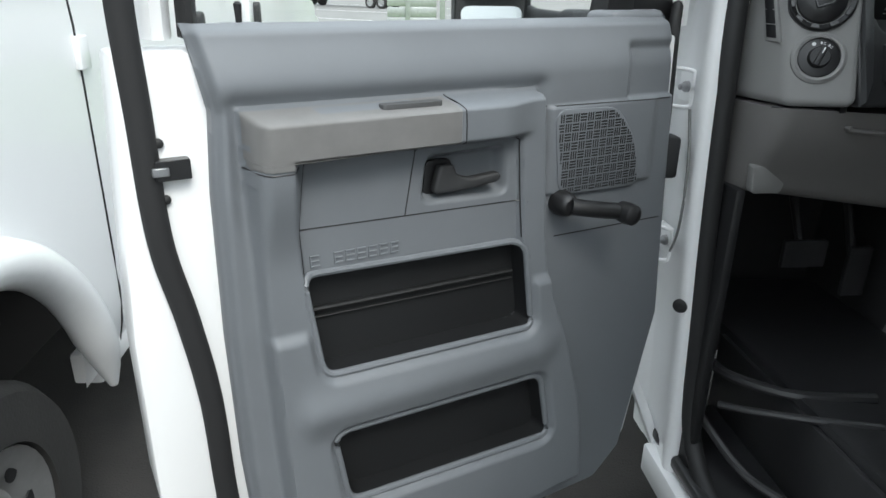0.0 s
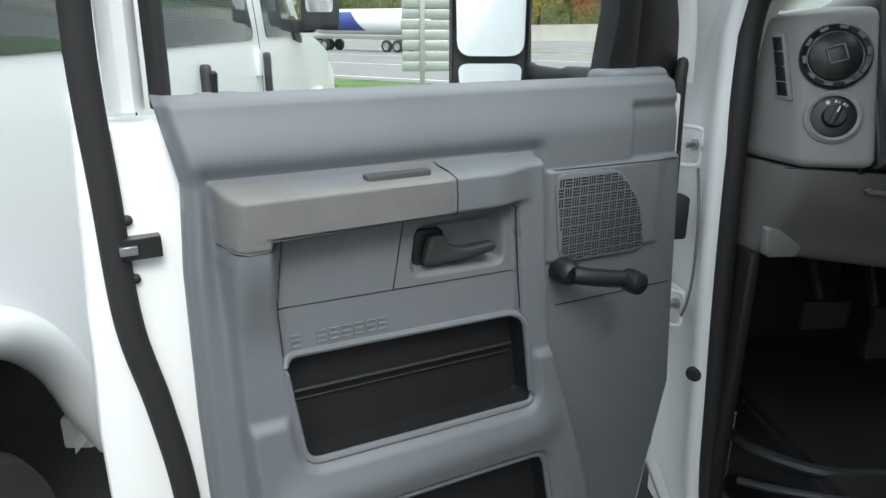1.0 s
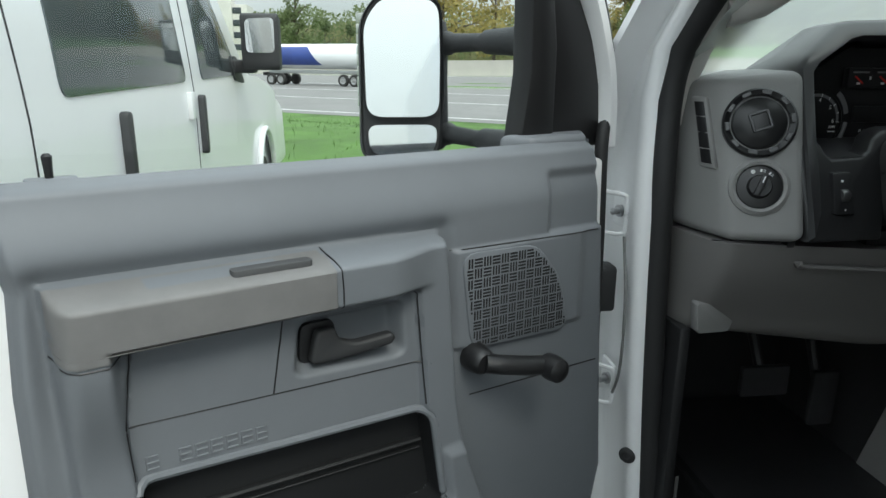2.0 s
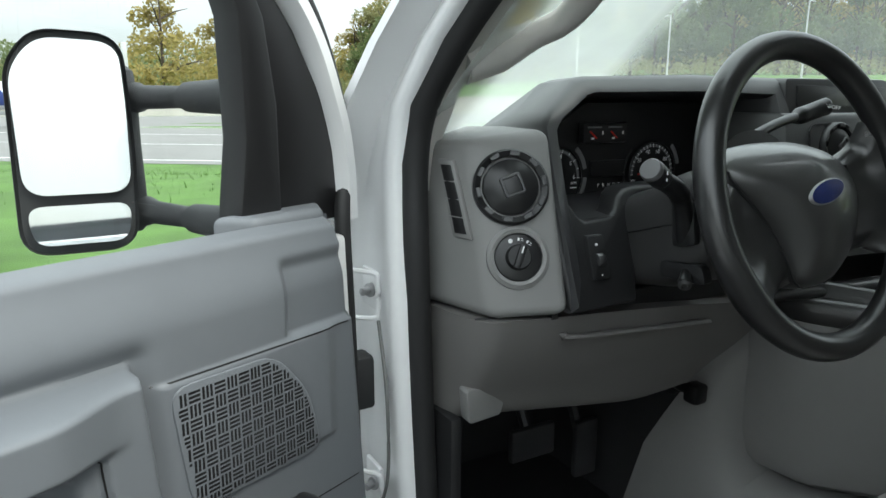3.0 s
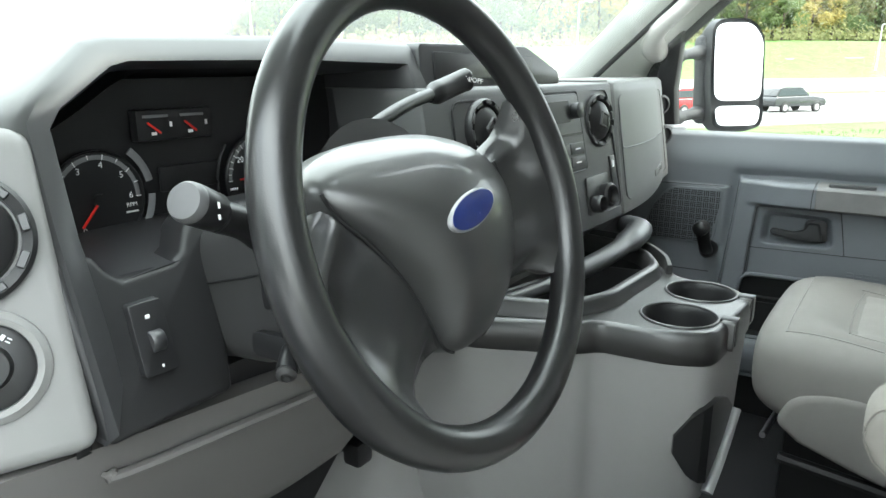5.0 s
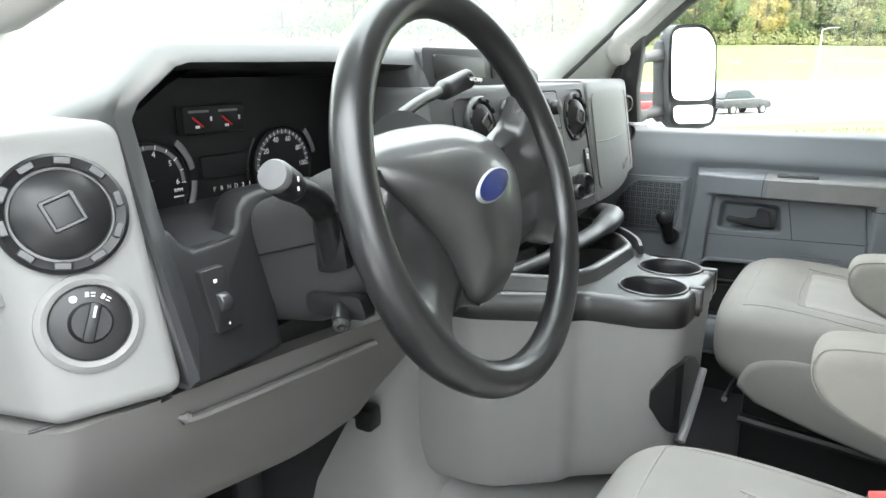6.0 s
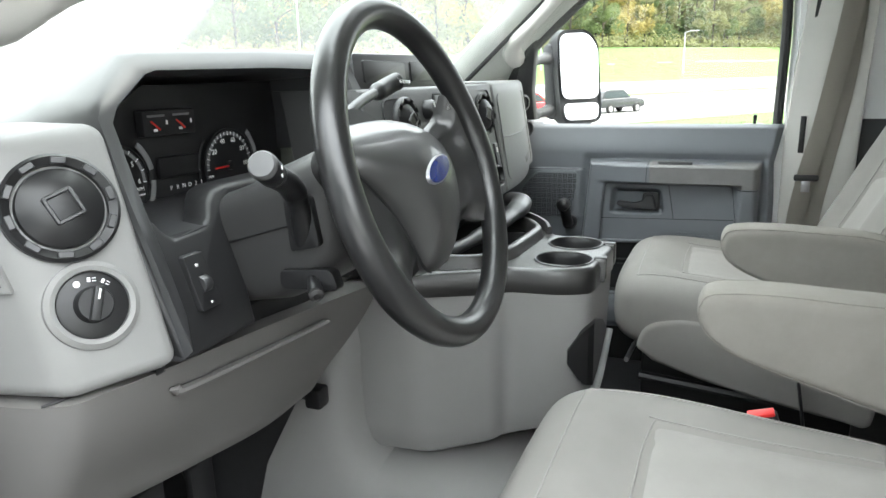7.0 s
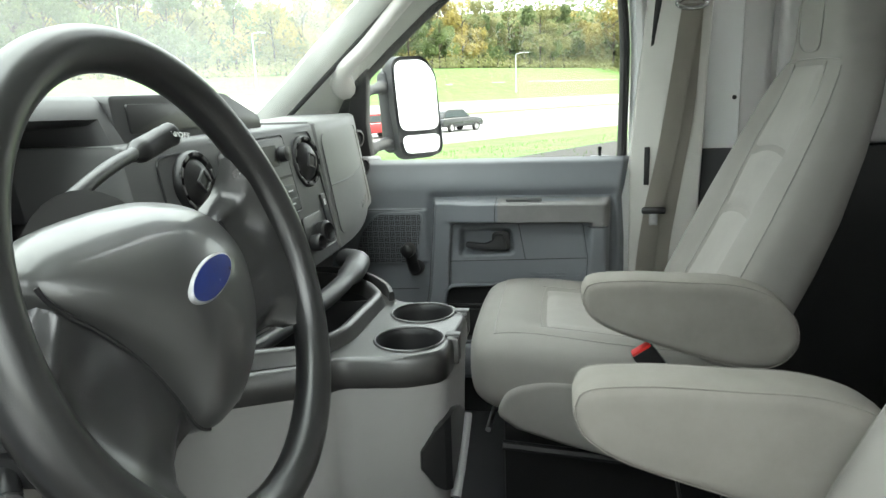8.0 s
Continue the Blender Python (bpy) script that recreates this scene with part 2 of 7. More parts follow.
def lettering(name, text, m, size, mat, parent, depth=0.0006):
    cu = bpy.data.curves.new(name, "FONT")
    cu.body, cu.size, cu.extrude, cu.align_x, cu.align_y = text, size, depth, "CENTER", "CENTER"
    cu.resolution_u = 2
    tmp = bpy.data.objects.new("tmp", cu)
    scene.collection.objects.link(tmp)
    bpy.context.view_layer.update()
    me = bpy.data.meshes.new_from_object(tmp.evaluated_get(bpy.context.evaluated_depsgraph_get()))
    bpy.data.objects.remove(tmp)
    bm = bmesh.new()
    bm.from_mesh(me)
    bm.transform(m)
    bpy.data.meshes.remove(me)
    return part(name, bm, mat, parent, smooth=False)


def smoothstep(a, b, v):
    t = np.clip((v - a) / (b - a), 0, 1)
    return t * t * (3 - 2 * t)


def inside(poly, x, y):
    """Signed distance into a polygon (positive inside), for arrays."""
    d = np.full(np.shape(x), 1e9)
    sign = np.zeros(np.shape(x), bool)
    n = len(poly)
    for i in range(n):
        (x0, y0), (x1, y1) = poly[i], poly[(i + 1) % n]
        ex, ey = x1 - x0, y1 - y0
        t = np.clip(((x - x0) * ex + (y - y0) * ey) / (ex * ex + ey * ey), 0, 1)
        d = np.minimum(d, np.hypot(x - x0 - t * ex, y - y0 - t * ey))
        cross = (y0 > y) != (y1 > y)
        with np.errstate(divide="ignore", invalid="ignore"):
            sign ^= cross & (x < (x1 - x0) * (y - y0) / (y1 - y0 + 1e-12) + x0)
    return np.where(sign, d, -d)


def sheet(grid):
    """A skin over a grid of points (rows of columns)."""
    bm = bmesh.new()
    vs = [[bm.verts.new(p) for p in row] for row in grid]
    for a, b in zip(vs, vs[1:]):
        for i in range(len(a) - 1):
            bm.faces.new((a[i], a[i + 1], b[i + 1], b[i]))
    return bm


# ---- front doors ----
HINGE_EDGE = ((0.412, 0.30), (0.43, 0.18), (0.489, 0.117), (0.615, 0.093), (0.80, 0.057), (0.98, 0.073), (1.233, 0.092), (1.378, 0.10))
LATCH_EDGE = ((0.412, 0.80), (0.45, 0.88), (0.55, 0.91), (0.732, 0.922), (0.951, 0.926), (1.161, 0.923), (1.272, 0.915), (1.328, 0.926), (1.384, 0.937))
BEZEL = [(0.886, 1.277), (0.412, 1.274), (0.392, 1.03), (0.376, 0.935), (0.328, 0.81), (0.284, 0.67), (0.264, 0.48), (0.865, 0.47), (0.876, 0.75), (0.884, 0.95)]
INSET = rounded([(0.816, 1.213), (0.461, 1.212), (0.452, 1.107), (0.449, 1.02), (0.442, 0.96), (0.815, 0.96), (0.826, 1.05), (0.829, 1.118)], 0.012)
CUP = rounded([(0.627, 1.196), (0.478, 1.198), (0.474, 1.113), (0.637, 1.118)], 0.02)
POCKET_A = rounded([(0.822, 1.040), (0.446, 1.027), (0.424, 0.873), (0.800, 0.886)], 0.022)
POCKET_B = rounded([(0.790, 0.774), (0.394, 0.760), (0.366, 0.622), (0.768, 0.638)], 0.026)
GRILLE = rounded([(0.382, 1.240), (0.245, 1.236), (0.195, 1.175), (0.174, 1.088), (0.364, 1.094)], 0.026)


def door_height(s, z):
    """How far the moulded trim stands off the door's plane."""
    d = inside(BEZEL, s, z)
    n = 0.058 - 0.024 * smoothstep(1.295, 1.385, z) - 0.022 * smoothstep(1.362, 1.380, z) ** 2
    n = n - 0.012 * np.exp(-(np.minimum(d, 0) / 0.016) ** 2) * (d < 0.004) * smoothstep(1.0, 1.2, z)
    n = n + 0.03 * smoothstep(-0.003, 0.012, d)
    rail = np.maximum(smoothstep(1.206, 1.219, z), smoothstep(1.06, 1.205, z) * smoothstep(0.822, 0.838, s))
    n = n + 0.027 * smoothstep(1.280, 1.262, z) * rail * smoothstep(0.43, 0.52, s) * smoothstep(0.892, 0.862, s)
    n = n - (n - 0.073) * smoothstep(-0.001, 0.006, inside(INSET, s, z))
    clear = smoothstep(-0.008, -0.02, inside(POCKET_A, s, z)) * smoothstep(-0.008, -0.02, inside(POCKET_B, s, z))
    n = n + 0.010 * smoothstep(0.968, 0.948, z) * smoothstep(0.0, 0.012, d) * clear
    n = n - 0.028 * smoothstep(0.0, 0.016, inside(CUP, s, z))
    n = n + 0.013 * np.exp(-((z - 0.826) / 0.034) ** 2) * smoothstep(0.35, 0.42, s) * smoothstep(0.865, 0.82, s)
    n = n - 0.010 * smoothstep(0.222, 0.206, s) * smoothstep(1.243, 1.249, z) * smoothstep(1.345, 1.325, z)
    n = n - 0.045 * smoothstep(-0.007, -0.001, inside(POCKET_A, s, z))
    n = n - 0.05 * smoothstep(-0.007, -0.001, inside(POCKET_B, s, z))
    n = n + 0.006 * smoothstep(0.135, 0.16, s) * smoothstep(0.40, 0.38, s) * smoothstep(1.09, 1.1, z) * smoothstep(1.248, 1.24, z)
    return n


def make_door(name, put, label, closed=False):
    door = thing(name, label, "van door", at=put(0.0, 0.0, 0.4))
    ez, es = zip(*HINGE_EDGE)
    lz, ls = zip(*LATCH_EDGE)

    def lean(s, n, z):
        return put(s, n + 0.1 * max(0, z - 1.38), z)

    face = Vector(put(0, 1, 0)) - Vector(put(0, 0, 0))
    # painted shell
    shell = [(0.064, 1.345), (0.047, 0.95), (0.026, 0.70), (0.066, 0.47), (0.15, 0.388), (0.4, 0.375), (0.96, 0.375), (1.02, 0.42), (1.045, 0.7), (1.045, 0.96), (1.02, 1.345)]
    part("shell", prism(shell, lambda a, b, d: put(a, d, b), -0.095, 0.012, 0.008), WHITE, door, "white painted steel door shell")
    # moulded trim panel
    zs = np.concatenate((np.linspace(0.412, 1.05, 190), np.linspace(1.053, 1.378, 120)))
    cols = np.linspace(0, 1, 250)
    grid = []
    for z in zs:
        a, b = np.interp(z, ez, es), np.interp(z, lz, ls)
        sv = a + (b - a) * cols
        nv = door_height(sv, np.full_like(sv, z))
        nv = nv - 0.02 * (1 - smoothstep(0, 0.016, np.minimum(sv - a, b - sv))) - 0.02 * (1 - smoothstep(0.412, 0.43, z))
        row = [put(a, 0.010, z)] + [put(p, q, z) for p, q in zip(sv, nv)] + [put(b, 0.010, z)]
        grid.append(row)
    trim = part("trim_panel", sheet(grid), DOORGREY, door, "moulded grey plastic trim panel", angle=60)
    # dark pocket linings, each with its ledge
    for poly, ledge in ((POCKET_A, 0.958), (POCKET_B, None)):
        mid_s, mid_z = sum(v[0] for v in poly) / len(poly), sum(v[1] for v in poly) / len(poly)
        mouth = [(mid_s + (a - mid_s) * 1.05, mid_z + (b - mid_z) * 1.12) for a, b in poly]
        lips = door_height(np.array([v[0] for v in mouth]), np.array([v[1] for v in mouth]))
        lips = (np.roll(lips, 1) + lips + np.roll(lips, -1)) / 3
        lips = (np.roll(lips, 1) + lips + np.roll(lips, -1)) / 3
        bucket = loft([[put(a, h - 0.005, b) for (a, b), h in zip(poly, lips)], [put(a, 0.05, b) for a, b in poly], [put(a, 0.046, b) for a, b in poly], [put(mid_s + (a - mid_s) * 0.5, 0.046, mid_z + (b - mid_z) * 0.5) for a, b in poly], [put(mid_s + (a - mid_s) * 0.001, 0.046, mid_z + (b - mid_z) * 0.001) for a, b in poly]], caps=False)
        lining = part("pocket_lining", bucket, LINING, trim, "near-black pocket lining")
        rim = [(mid_s + (a - mid_s) * 1.022, mid_z + (b - mid_z) * 1.052, h) for (a, b), h in zip(poly, lips)]
        part("pocket_lip", tube([put(a, h - 0.0048, b) for a, b, h in rim], 0.0058, 8, ring=True), DOORGREY, trim)
        if ledge:
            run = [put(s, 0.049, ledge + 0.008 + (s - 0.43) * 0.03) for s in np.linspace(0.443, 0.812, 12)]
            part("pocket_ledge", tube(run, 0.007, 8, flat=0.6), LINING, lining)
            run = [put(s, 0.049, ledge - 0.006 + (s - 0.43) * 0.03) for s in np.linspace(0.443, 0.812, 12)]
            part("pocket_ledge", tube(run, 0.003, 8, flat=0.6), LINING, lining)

    # dark shut lines in the moulding
    def seam(pts, r=0.0011, lift=0.0):
        out = []
        for (a, b), (c, d) in zip(pts, pts[1:]):
            for t in np.linspace(0, 1, 14, endpoint=False):
                out.append((a + (c - a) * t, b + (d - b) * t))
        out.append(pts[-1])
        sv, zv = np.array([p[0] for p in out]), np.array([p[1] for p in out])
        nv = door_height(sv, zv)
        part("seam", tube([put(p, q - 0.0002 + lift, w) for p, q, w in zip(sv, nv, zv)], r, 6), BLACK, trim)

    seam([(0.585, 1.276), (0.583, 1.24), (0.583, 1.214)])
    seam([(0.824, 1.05), (0.827, 1.115), (0.814, 1.205), (0.802, 1.2115), (0.472, 1.2105), (0.463, 1.203), (0.455, 1.108), (0.451, 1.04)], 0.0013)
    seam([(0.824, 1.112), (0.662, 1.107), (0.445, 1.101)], 0.0011)
    seam([(0.643, 1.209), (0.661, 1.108)])
    seam([(0.115, 1.241), (0.395, 1.245)], 0.0013)
    seam([(0.1, 1.012), (0.36, 1.017)], 0.0013)
    seam([(0.824, 1.2025), (0.886, 1.2025)], 0.0012)
    seam([(0.411, 1.264), (0.391, 1.02), (0.376, 0.935), (0.328, 0.81), (0.284, 0.67)], 0.0011)
    # softer armrest pad, which wraps down at its rear end
    rows = []
    for z in [1.2035, 1.2045, 1.207, 1.210, 1.2130, 1.2150, 1.2152] + list(np.linspace(1.2165, 1.2775, 25)):
        start = 0.8265 if z < 1.2151 else 0.5875
        sv = np.linspace(start, 0.8855, 60)
        edge = np.minimum(np.minimum(sv - start, 0.8855 - sv), min(z - 1.2035, 1.2775 - z) + 0 * sv)
        nv = door_height(sv, np.full_like(sv, z)) - 0.004 + 0.0062 * smoothstep(0, 0.004, edge)
        rows.append([put(p, q, z) for p, q in zip(sv, nv)])
    part("armrest_pad", sheet(rows), DOORPAD, trim, "warm grey vinyl armrest pad, slightly soiled")
    # finger slot on the pad's top, a bar whose dark grey paints the recess's shade
    part("finger_slot", prism(rounded([(0.705, 0.080), (0.612, 0.080), (0.612, 0.098), (0.705, 0.098)], 0.006), lambda a, b, d: put(a, b, d), 1.262, 1.2762, 0.001), SLOTSHADE, trim, "finger slot bar in a painted shade grey")
    # embossed word as plain bars
    for k in range(8):
        if k == 1:
            continue
        s0, zb = 0.811 - k * 0.0178, 1.0535 - 0.0002 * k
        for dz in (0.0, 0.0078, 0.0156):
            part("embossed_bar", box_at(put, s0 - 0.0142, s0, 0.0715, 0.0752, zb + dz, zb + 0.0024 + dz, 0.0006), DOORGREY, trim)
        part("embossed_bar", box_at(put, s0 - 0.0024, s0, 0.0715, 0.0750, zb, zb + 0.018, 0.0006), DOORGREY, trim)
    # pull handle in its cup
    lever = rounded([(0.601, 1.175), (0.611, 1.137), (0.606, 1.131), (0.560, 1.132), (0.503, 1.141), (0.497, 1.149), (0.502, 1.157), (0.550, 1.151), (0.571, 1.158), (0.577, 1.175)], 0.006, 3)
    part("door_handle", prism(lever, lambda a, b, d: put(a, d + 0.16 * max(0.0, 0.575 - a), b), 0.056, 0.074, 0.005, 3), RUBBERY, door, "black inside pull handle")
    part("handle_escutcheon", prism(rounded([(0.616, 1.180), (0.570, 1.180), (0.566, 1.127), (0.620, 1.127)], 0.012), lambda a, b, d: put(a, d, b), 0.040, 0.053, 0.002), BLACK, door)
    # speaker grille with its woven slots
    grille = part("speaker_grille", prism([tuple(v) for v in GRILLE], lambda a, b, d: put(a, d, b), 0.060, 0.0665, 0.002), DOORGREY, door, "grey speaker grille with basket-weave slots")
    slots = bmesh.new()
    cell = 0.0158
    for i in range(15):
        for j in range(10):
            cs, cz = 0.378 - (i + 0.5) * cell, 1.232 - (j + 0.5) * cell
            for k in (-1, 0, 1):
                off = k * cell * 0.31
                flat = (i + j) % 2
                run = np.linspace(-0.44, 0.44, 9) * cell
                ps, pz = (cs + run, cz + off + np.zeros_like(run)) if flat else (cs + off + np.zeros_like(run), cz + run)
                kept = np.nonzero(inside(GRILLE, ps, pz) > 0.004)[0]
                if len(kept) < 3:
                    continue
                u0, u1, w = run[kept[0]], run[kept[-1]], cell * 0.09
                if flat:
                    quad = [(cs + u0, cz + off - w), (cs + u1, cz + off - w), (cs + u1, cz + off + w), (cs + u0, cz + off + w)]
                else:
                    quad = [(cs + off - w, cz + u0), (cs + off + w, cz + u0), (cs + off + w, cz + u1), (cs + off - w, cz + u1)]
                slots.faces.new([slots.verts.new(put(p, 0.0670, q)) for p, q in quad])
    part("grille_slots", slots, BLACK, grille, "dark woven slots", smooth=False)["kind"] = "stuff"
    # window crank
    crank = part("window_crank", lathe([(0.022, 0), (0.022, 0.012), (0.019, 0.03), (0.014, 0.036)], aim(put(0.357, 0.060, 1.081), Vector(put(0, 1, 0)) - Vector(put(0, 0, 0))), 24), BLACK, door, "black window crank")
    arm = [put(0.357, 0.092, 1.081), put(0.335, 0.102, 1.077), put(0.30, 0.112, 1.071), put(0.268, 0.118, 1.066)]
    if closed:
        arm = [put(0.357, 0.092, 1.081), put(0.356, 0.102, 1.092), put(0.352, 0.112, 1.118), put(0.350, 0.118, 1.140)]
    part("crank_arm", tube(smooth_path(arm, 5), 0.0168, 14, flat=0.85), BLACK, crank)
    part("crank_knob", lathe([(0.012, 0), (0.0185, 0.004), (0.0195, 0.02), (0.0175, 0.034), (0.010, 0.040)], aim(put(0.349, 0.112, 1.146) if closed else put(0.262, 0.112, 1.065), Vector(put(0, 1, 0)) - Vector(put(0, 0, 0))), 20), BLACK, crank)
    # lock knob
    part("lock_knob", lathe([(0.004, 0), (0.0045, 0.012), (0.0055, 0.026), (0.003, 0.029)], Matrix.Translation(put(0.859, -0.004, 1.374)), 12), BLACK, door, "black lock knob")
    part("lock_plate", prism(rounded([(0.883, -0.014), (0.833, -0.014), (0.833, 0.008), (0.883, 0.008)], 0.008), lambda a, b, d: put(a, b, d), 1.368, 1.3775, 0.001), DOORGREY, door)
    if not closed:
        # latch and rubber stops on the shut face
        latch = part("latch", box_at(put, 0.945, 0.988, 0.008, 0.03, 1.19, 1.216), BLACK, door, "dark latch claw")
        part("latch_claw", box_at(put, 0.972, 0.992, 0.012, 0.034, 1.197, 1.208), STEEL, latch)
        for z in (1.236, 1.162, 0.885):
            part("stop", lathe([(0.006, 0), (0.006, 0.008), (0.003, 0.01)], aim(put(0.978 if z > 1 else 0.948, 0.01, z), Vector(put(0, 1, 0)) - Vector(put(0, 0, 0))), 10), RUBBER, door)
        # weather strip round the shut face
        seal = [lean(0.955, 0.018, 1.90), lean(0.985, 0.018, 1.70), lean(1.0, 0.018, 1.45), put(0.997, 0.018, 1.273), put(0.993, 0.018, 1.108), put(0.972, 0.018, 0.985), put(0.955, 0.018, 0.848), put(0.948, 0.018, 0.652), put(0.925, 0.018, 0.46), put(0.83, 0.018, 0.398), put(0.3, 0.018, 0.392)]
        part("weather_strip", tube(smooth_path(seal, 8), 0.0165, 10, flat=0.6, up=Vector(put(0, 1, 0)) - Vector(put(0, 0, 0))), RUBBER, door, "black rubber weather strip")
    # window frame: white outside, dark channel inside
    loop = [lean(0.958, -0.045, 1.36), lean(0.95, -0.045, 1.72), lean(0.91, -0.045, 1.93), lean(0.80, -0.045, 1.985), lean(0.55, -0.045, 1.975), lean(0.40, -0.045, 1.90), lean(0.24, -0.045, 1.745), lean(0.118, -0.045, 1.63), lean(0.056, -0.045, 1.52), lean(0.03, -0.045, 1.44), lean(0.02, -0.045, 1.36)]
    part("window_frame", tube(smooth_path(loop, 8), 0.022, 10, flat=1.5, up=face), WHITE, door, "white painted window frame")
    loop = [lean(0.919, -0.03, 1.36), lean(0.915, -0.03, 1.70), lean(0.875, -0.03, 1.90), lean(0.78, -0.03, 1.945), lean(0.56, -0.03, 1.935), lean(0.43, -0.03, 1.87), lean(0.27, -0.03, 1.73)]
    part("glass_channel", tube(smooth_path(loop, 8), 0.013, 10, flat=1.6, up=face), RUBBER, door, "black rubber glass channel")
    front = [lean(0.22, -0.05, 1.765), lean(0.095, -0.05, 1.65), lean(0.03, -0.05, 1.53), lean(0.012, -0.045, 1.44), lean(0.045, -0.014, 1.36), lean(0.049, -0.004, 1.2), lean(0.043, -0.004, 0.98)]
    part("front_strip", tube(smooth_path(front, 8), 0.0115, 10, up=face), RUBBER, door)
    post = [(0.224, 1.36), (0.155, 1.36), (0.167, 1.52), (0.19, 1.62), (0.25, 1.73), (0.28, 1.78), (0.28, 1.74), (0.228, 1.62), (0.215, 1.48)]
    part("division_post", prism(post, lambda a, b, d: lean(a, d, b), -0.06, -0.012, 0.006), DARKGREY, door, "dark grey division post")
    sail = [(0.157, 1.36), (0.035, 1.36), (0.052, 1.46), (0.078, 1.53), (0.13, 1.61), (0.2, 1.69), (0.2, 1.64), (0.168, 1.52)]
    part("sail_panel", prism(sail, lambda a, b, d: lean(a, d, b), -0.055, -0.03, 0.003), BLACK, door, "black sail panel")
    base = [(0.250, -0.035), (0.222, 0.014), (0.112, 0.018), (0.07, -0.035)]
    part("sail_base", prism(base, lambda a, b, d: put(a, b, d), 1.352, 1.388, 0.010, 4), DOORGREY, door)
    part("window_glass", sheet([[lean(s, -0.046, z) for s in (0.21, 0.6, 0.925)] for z in (1.35, 1.6, 1.95)]), GLASS, door, "clear side window glass").visible_shadow = False
    return door


def box_at(put, s0, s1, n0, n1, z0, z1, r=0.0008):
    bm = loft([[put(s, n, z0) for s, n in ((s0, n0), (s1, n0), (s1, n1), (s0, n1))], [put(s, n, z1) for s, n in ((s0, n0), (s1, n0), (s1, n1), (s0, n1))]])
    return soften(bm, r, 1)


def make_mirror(name, centre, turn, roots, label, size=1.0, wide=1.0):
    """A tall towing mirror that faces back, on two arms; roots: where they meet the door."""
    thing_ob = thing(name, label, "side mirror", "side mirrors", at=centre)
    m = Matrix.Translation(centre) @ pose(0, 0, 0, -6, 0, turn) @ Matrix.Diagonal((0.9 * size * wide, 0.9, 0.8 * size, 1))

    hand = 1 if roots[0][0] > centre[0] else -1

    def put(a, b, d):
        return m @ Vector((a * hand, d, b))

    case = rounded([(-0.098, -0.185), (0.082, -0.185), (0.09, 0.0), (0.085, 0.185), (-0.05, 0.19), (-0.095, 0.13)], 0.05, 6)
    rings = []
    for d, k in ((0.0, 0.95), (-0.012, 1.0), (0.03, 1.03), (0.07, 0.92), (0.10, 0.7)):
        rings.append([put(a * k, b * (k if d > 0.02 else 1) * (1 if d < 0.05 else 1), d) for a, b in case])
    part("mirror_case", loft(rings), RUBBERY, thing_ob, "black textured mirror housing")
    upper = rounded([(-0.077, -0.083), (0.07, -0.083), (0.073, 0.06), (0.07, 0.165), (-0.042, 0.17), (-0.08, 0.115)], 0.035, 6)
    lower = rounded([(-0.07, -0.165), (0.06, -0.165), (0.068, -0.1), (-0.077, -0.1)], 0.025, 6)
    part("mirror_glass", prism([(a * 1.1, b * 1.03) for a, b in upper], put, -0.016, -0.0125), MIRROR, thing_ob, "flat mirror glass")
    part("convex_glass", prism([(a * 1.1, b * 1.03) for a, b in lower], put, -0.0165, -0.0125), MIRROR, thing_ob, "small convex mirror glass")
    flip = 1 if roots[0][0] > centre[0] else -1
    part("mirror_spine", loft([[m @ Vector((flip * (0.088 + 0.020 * math.cos(t) * k), 0.045 + 0.030 * math.sin(t) * k, z)) for t in np.linspace(0, 2 * math.pi, 16, endpoint=False)] for z, k in ((-0.16, 0.3), (-0.15, 0.8), (-0.12, 1.0), (0.0, 0.9), (0.10, 1.0), (0.13, 0.8), (0.14, 0.3))]), RUBBERY, thing_ob, "black mirror spine")
    for dz, root in zip((0.085, -0.12), roots):
        a = m @ Vector((0.085 * flip, 0.05, dz))
        b = Vector(root)
        runs = [a.lerp(b, t) for t in (0, 0.12, 0.16, 0.45, 0.49, 0.53, 0.78, 0.9, 1.0)]
        part("arm", tube(runs, [0.026, 0.024, 0.019, 0.017, 0.017, 0.023, 0.026, 0.036, 0.042], 16, flat=0.9), RUBBERY, thing_ob)
    foot = [Vector(roots[0]) + Vector((0, 0, 0.035)), Vector(roots[0]), Vector(roots[0]).lerp(Vector(roots[1]), 0.5), Vector(roots[1]), Vector(roots[1]) - Vector((0, 0, 0.03))]
    part("mirror_foot", tube(smooth_path(foot, 5), [0.02, 0.028, 0.034, 0.037, 0.039] + [0.036, 0.032, 0.030, 0.029, 0.028, 0.028, 0.029, 0.031, 0.034, 0.037] + [0.04, 0.038, 0.034, 0.028, 0.02, 0.012], 14, flat=0.6, up=(1, 0, 0)), RUBBERY, thing_ob, "black mirror bracket")
    return thing_ob


SLOTSHADE = material("slot_shade_grey", (0.06, 0.061, 0.063), 0.6, vary=0.06)
RUBBERY = material("textured_black_plastic", (0.03, 0.031, 0.033), 0.6, grain=0.5, grain_scale=900, vary=0.1)
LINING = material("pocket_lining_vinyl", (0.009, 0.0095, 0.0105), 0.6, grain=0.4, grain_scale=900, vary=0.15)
DO, DU, DN = Vector((-0.951, 0.186, 0)), Vector((-0.9077, -0.4195, 0)), Vector((0.4195, -0.9077, 0))


def at_driver(s, n, z):
    v = DO + DU * s + DN * n
    return (v.x, v.y, z)


def at_passenger(s, n, z):
    return (0.868 - n, 0.234 - s, z)


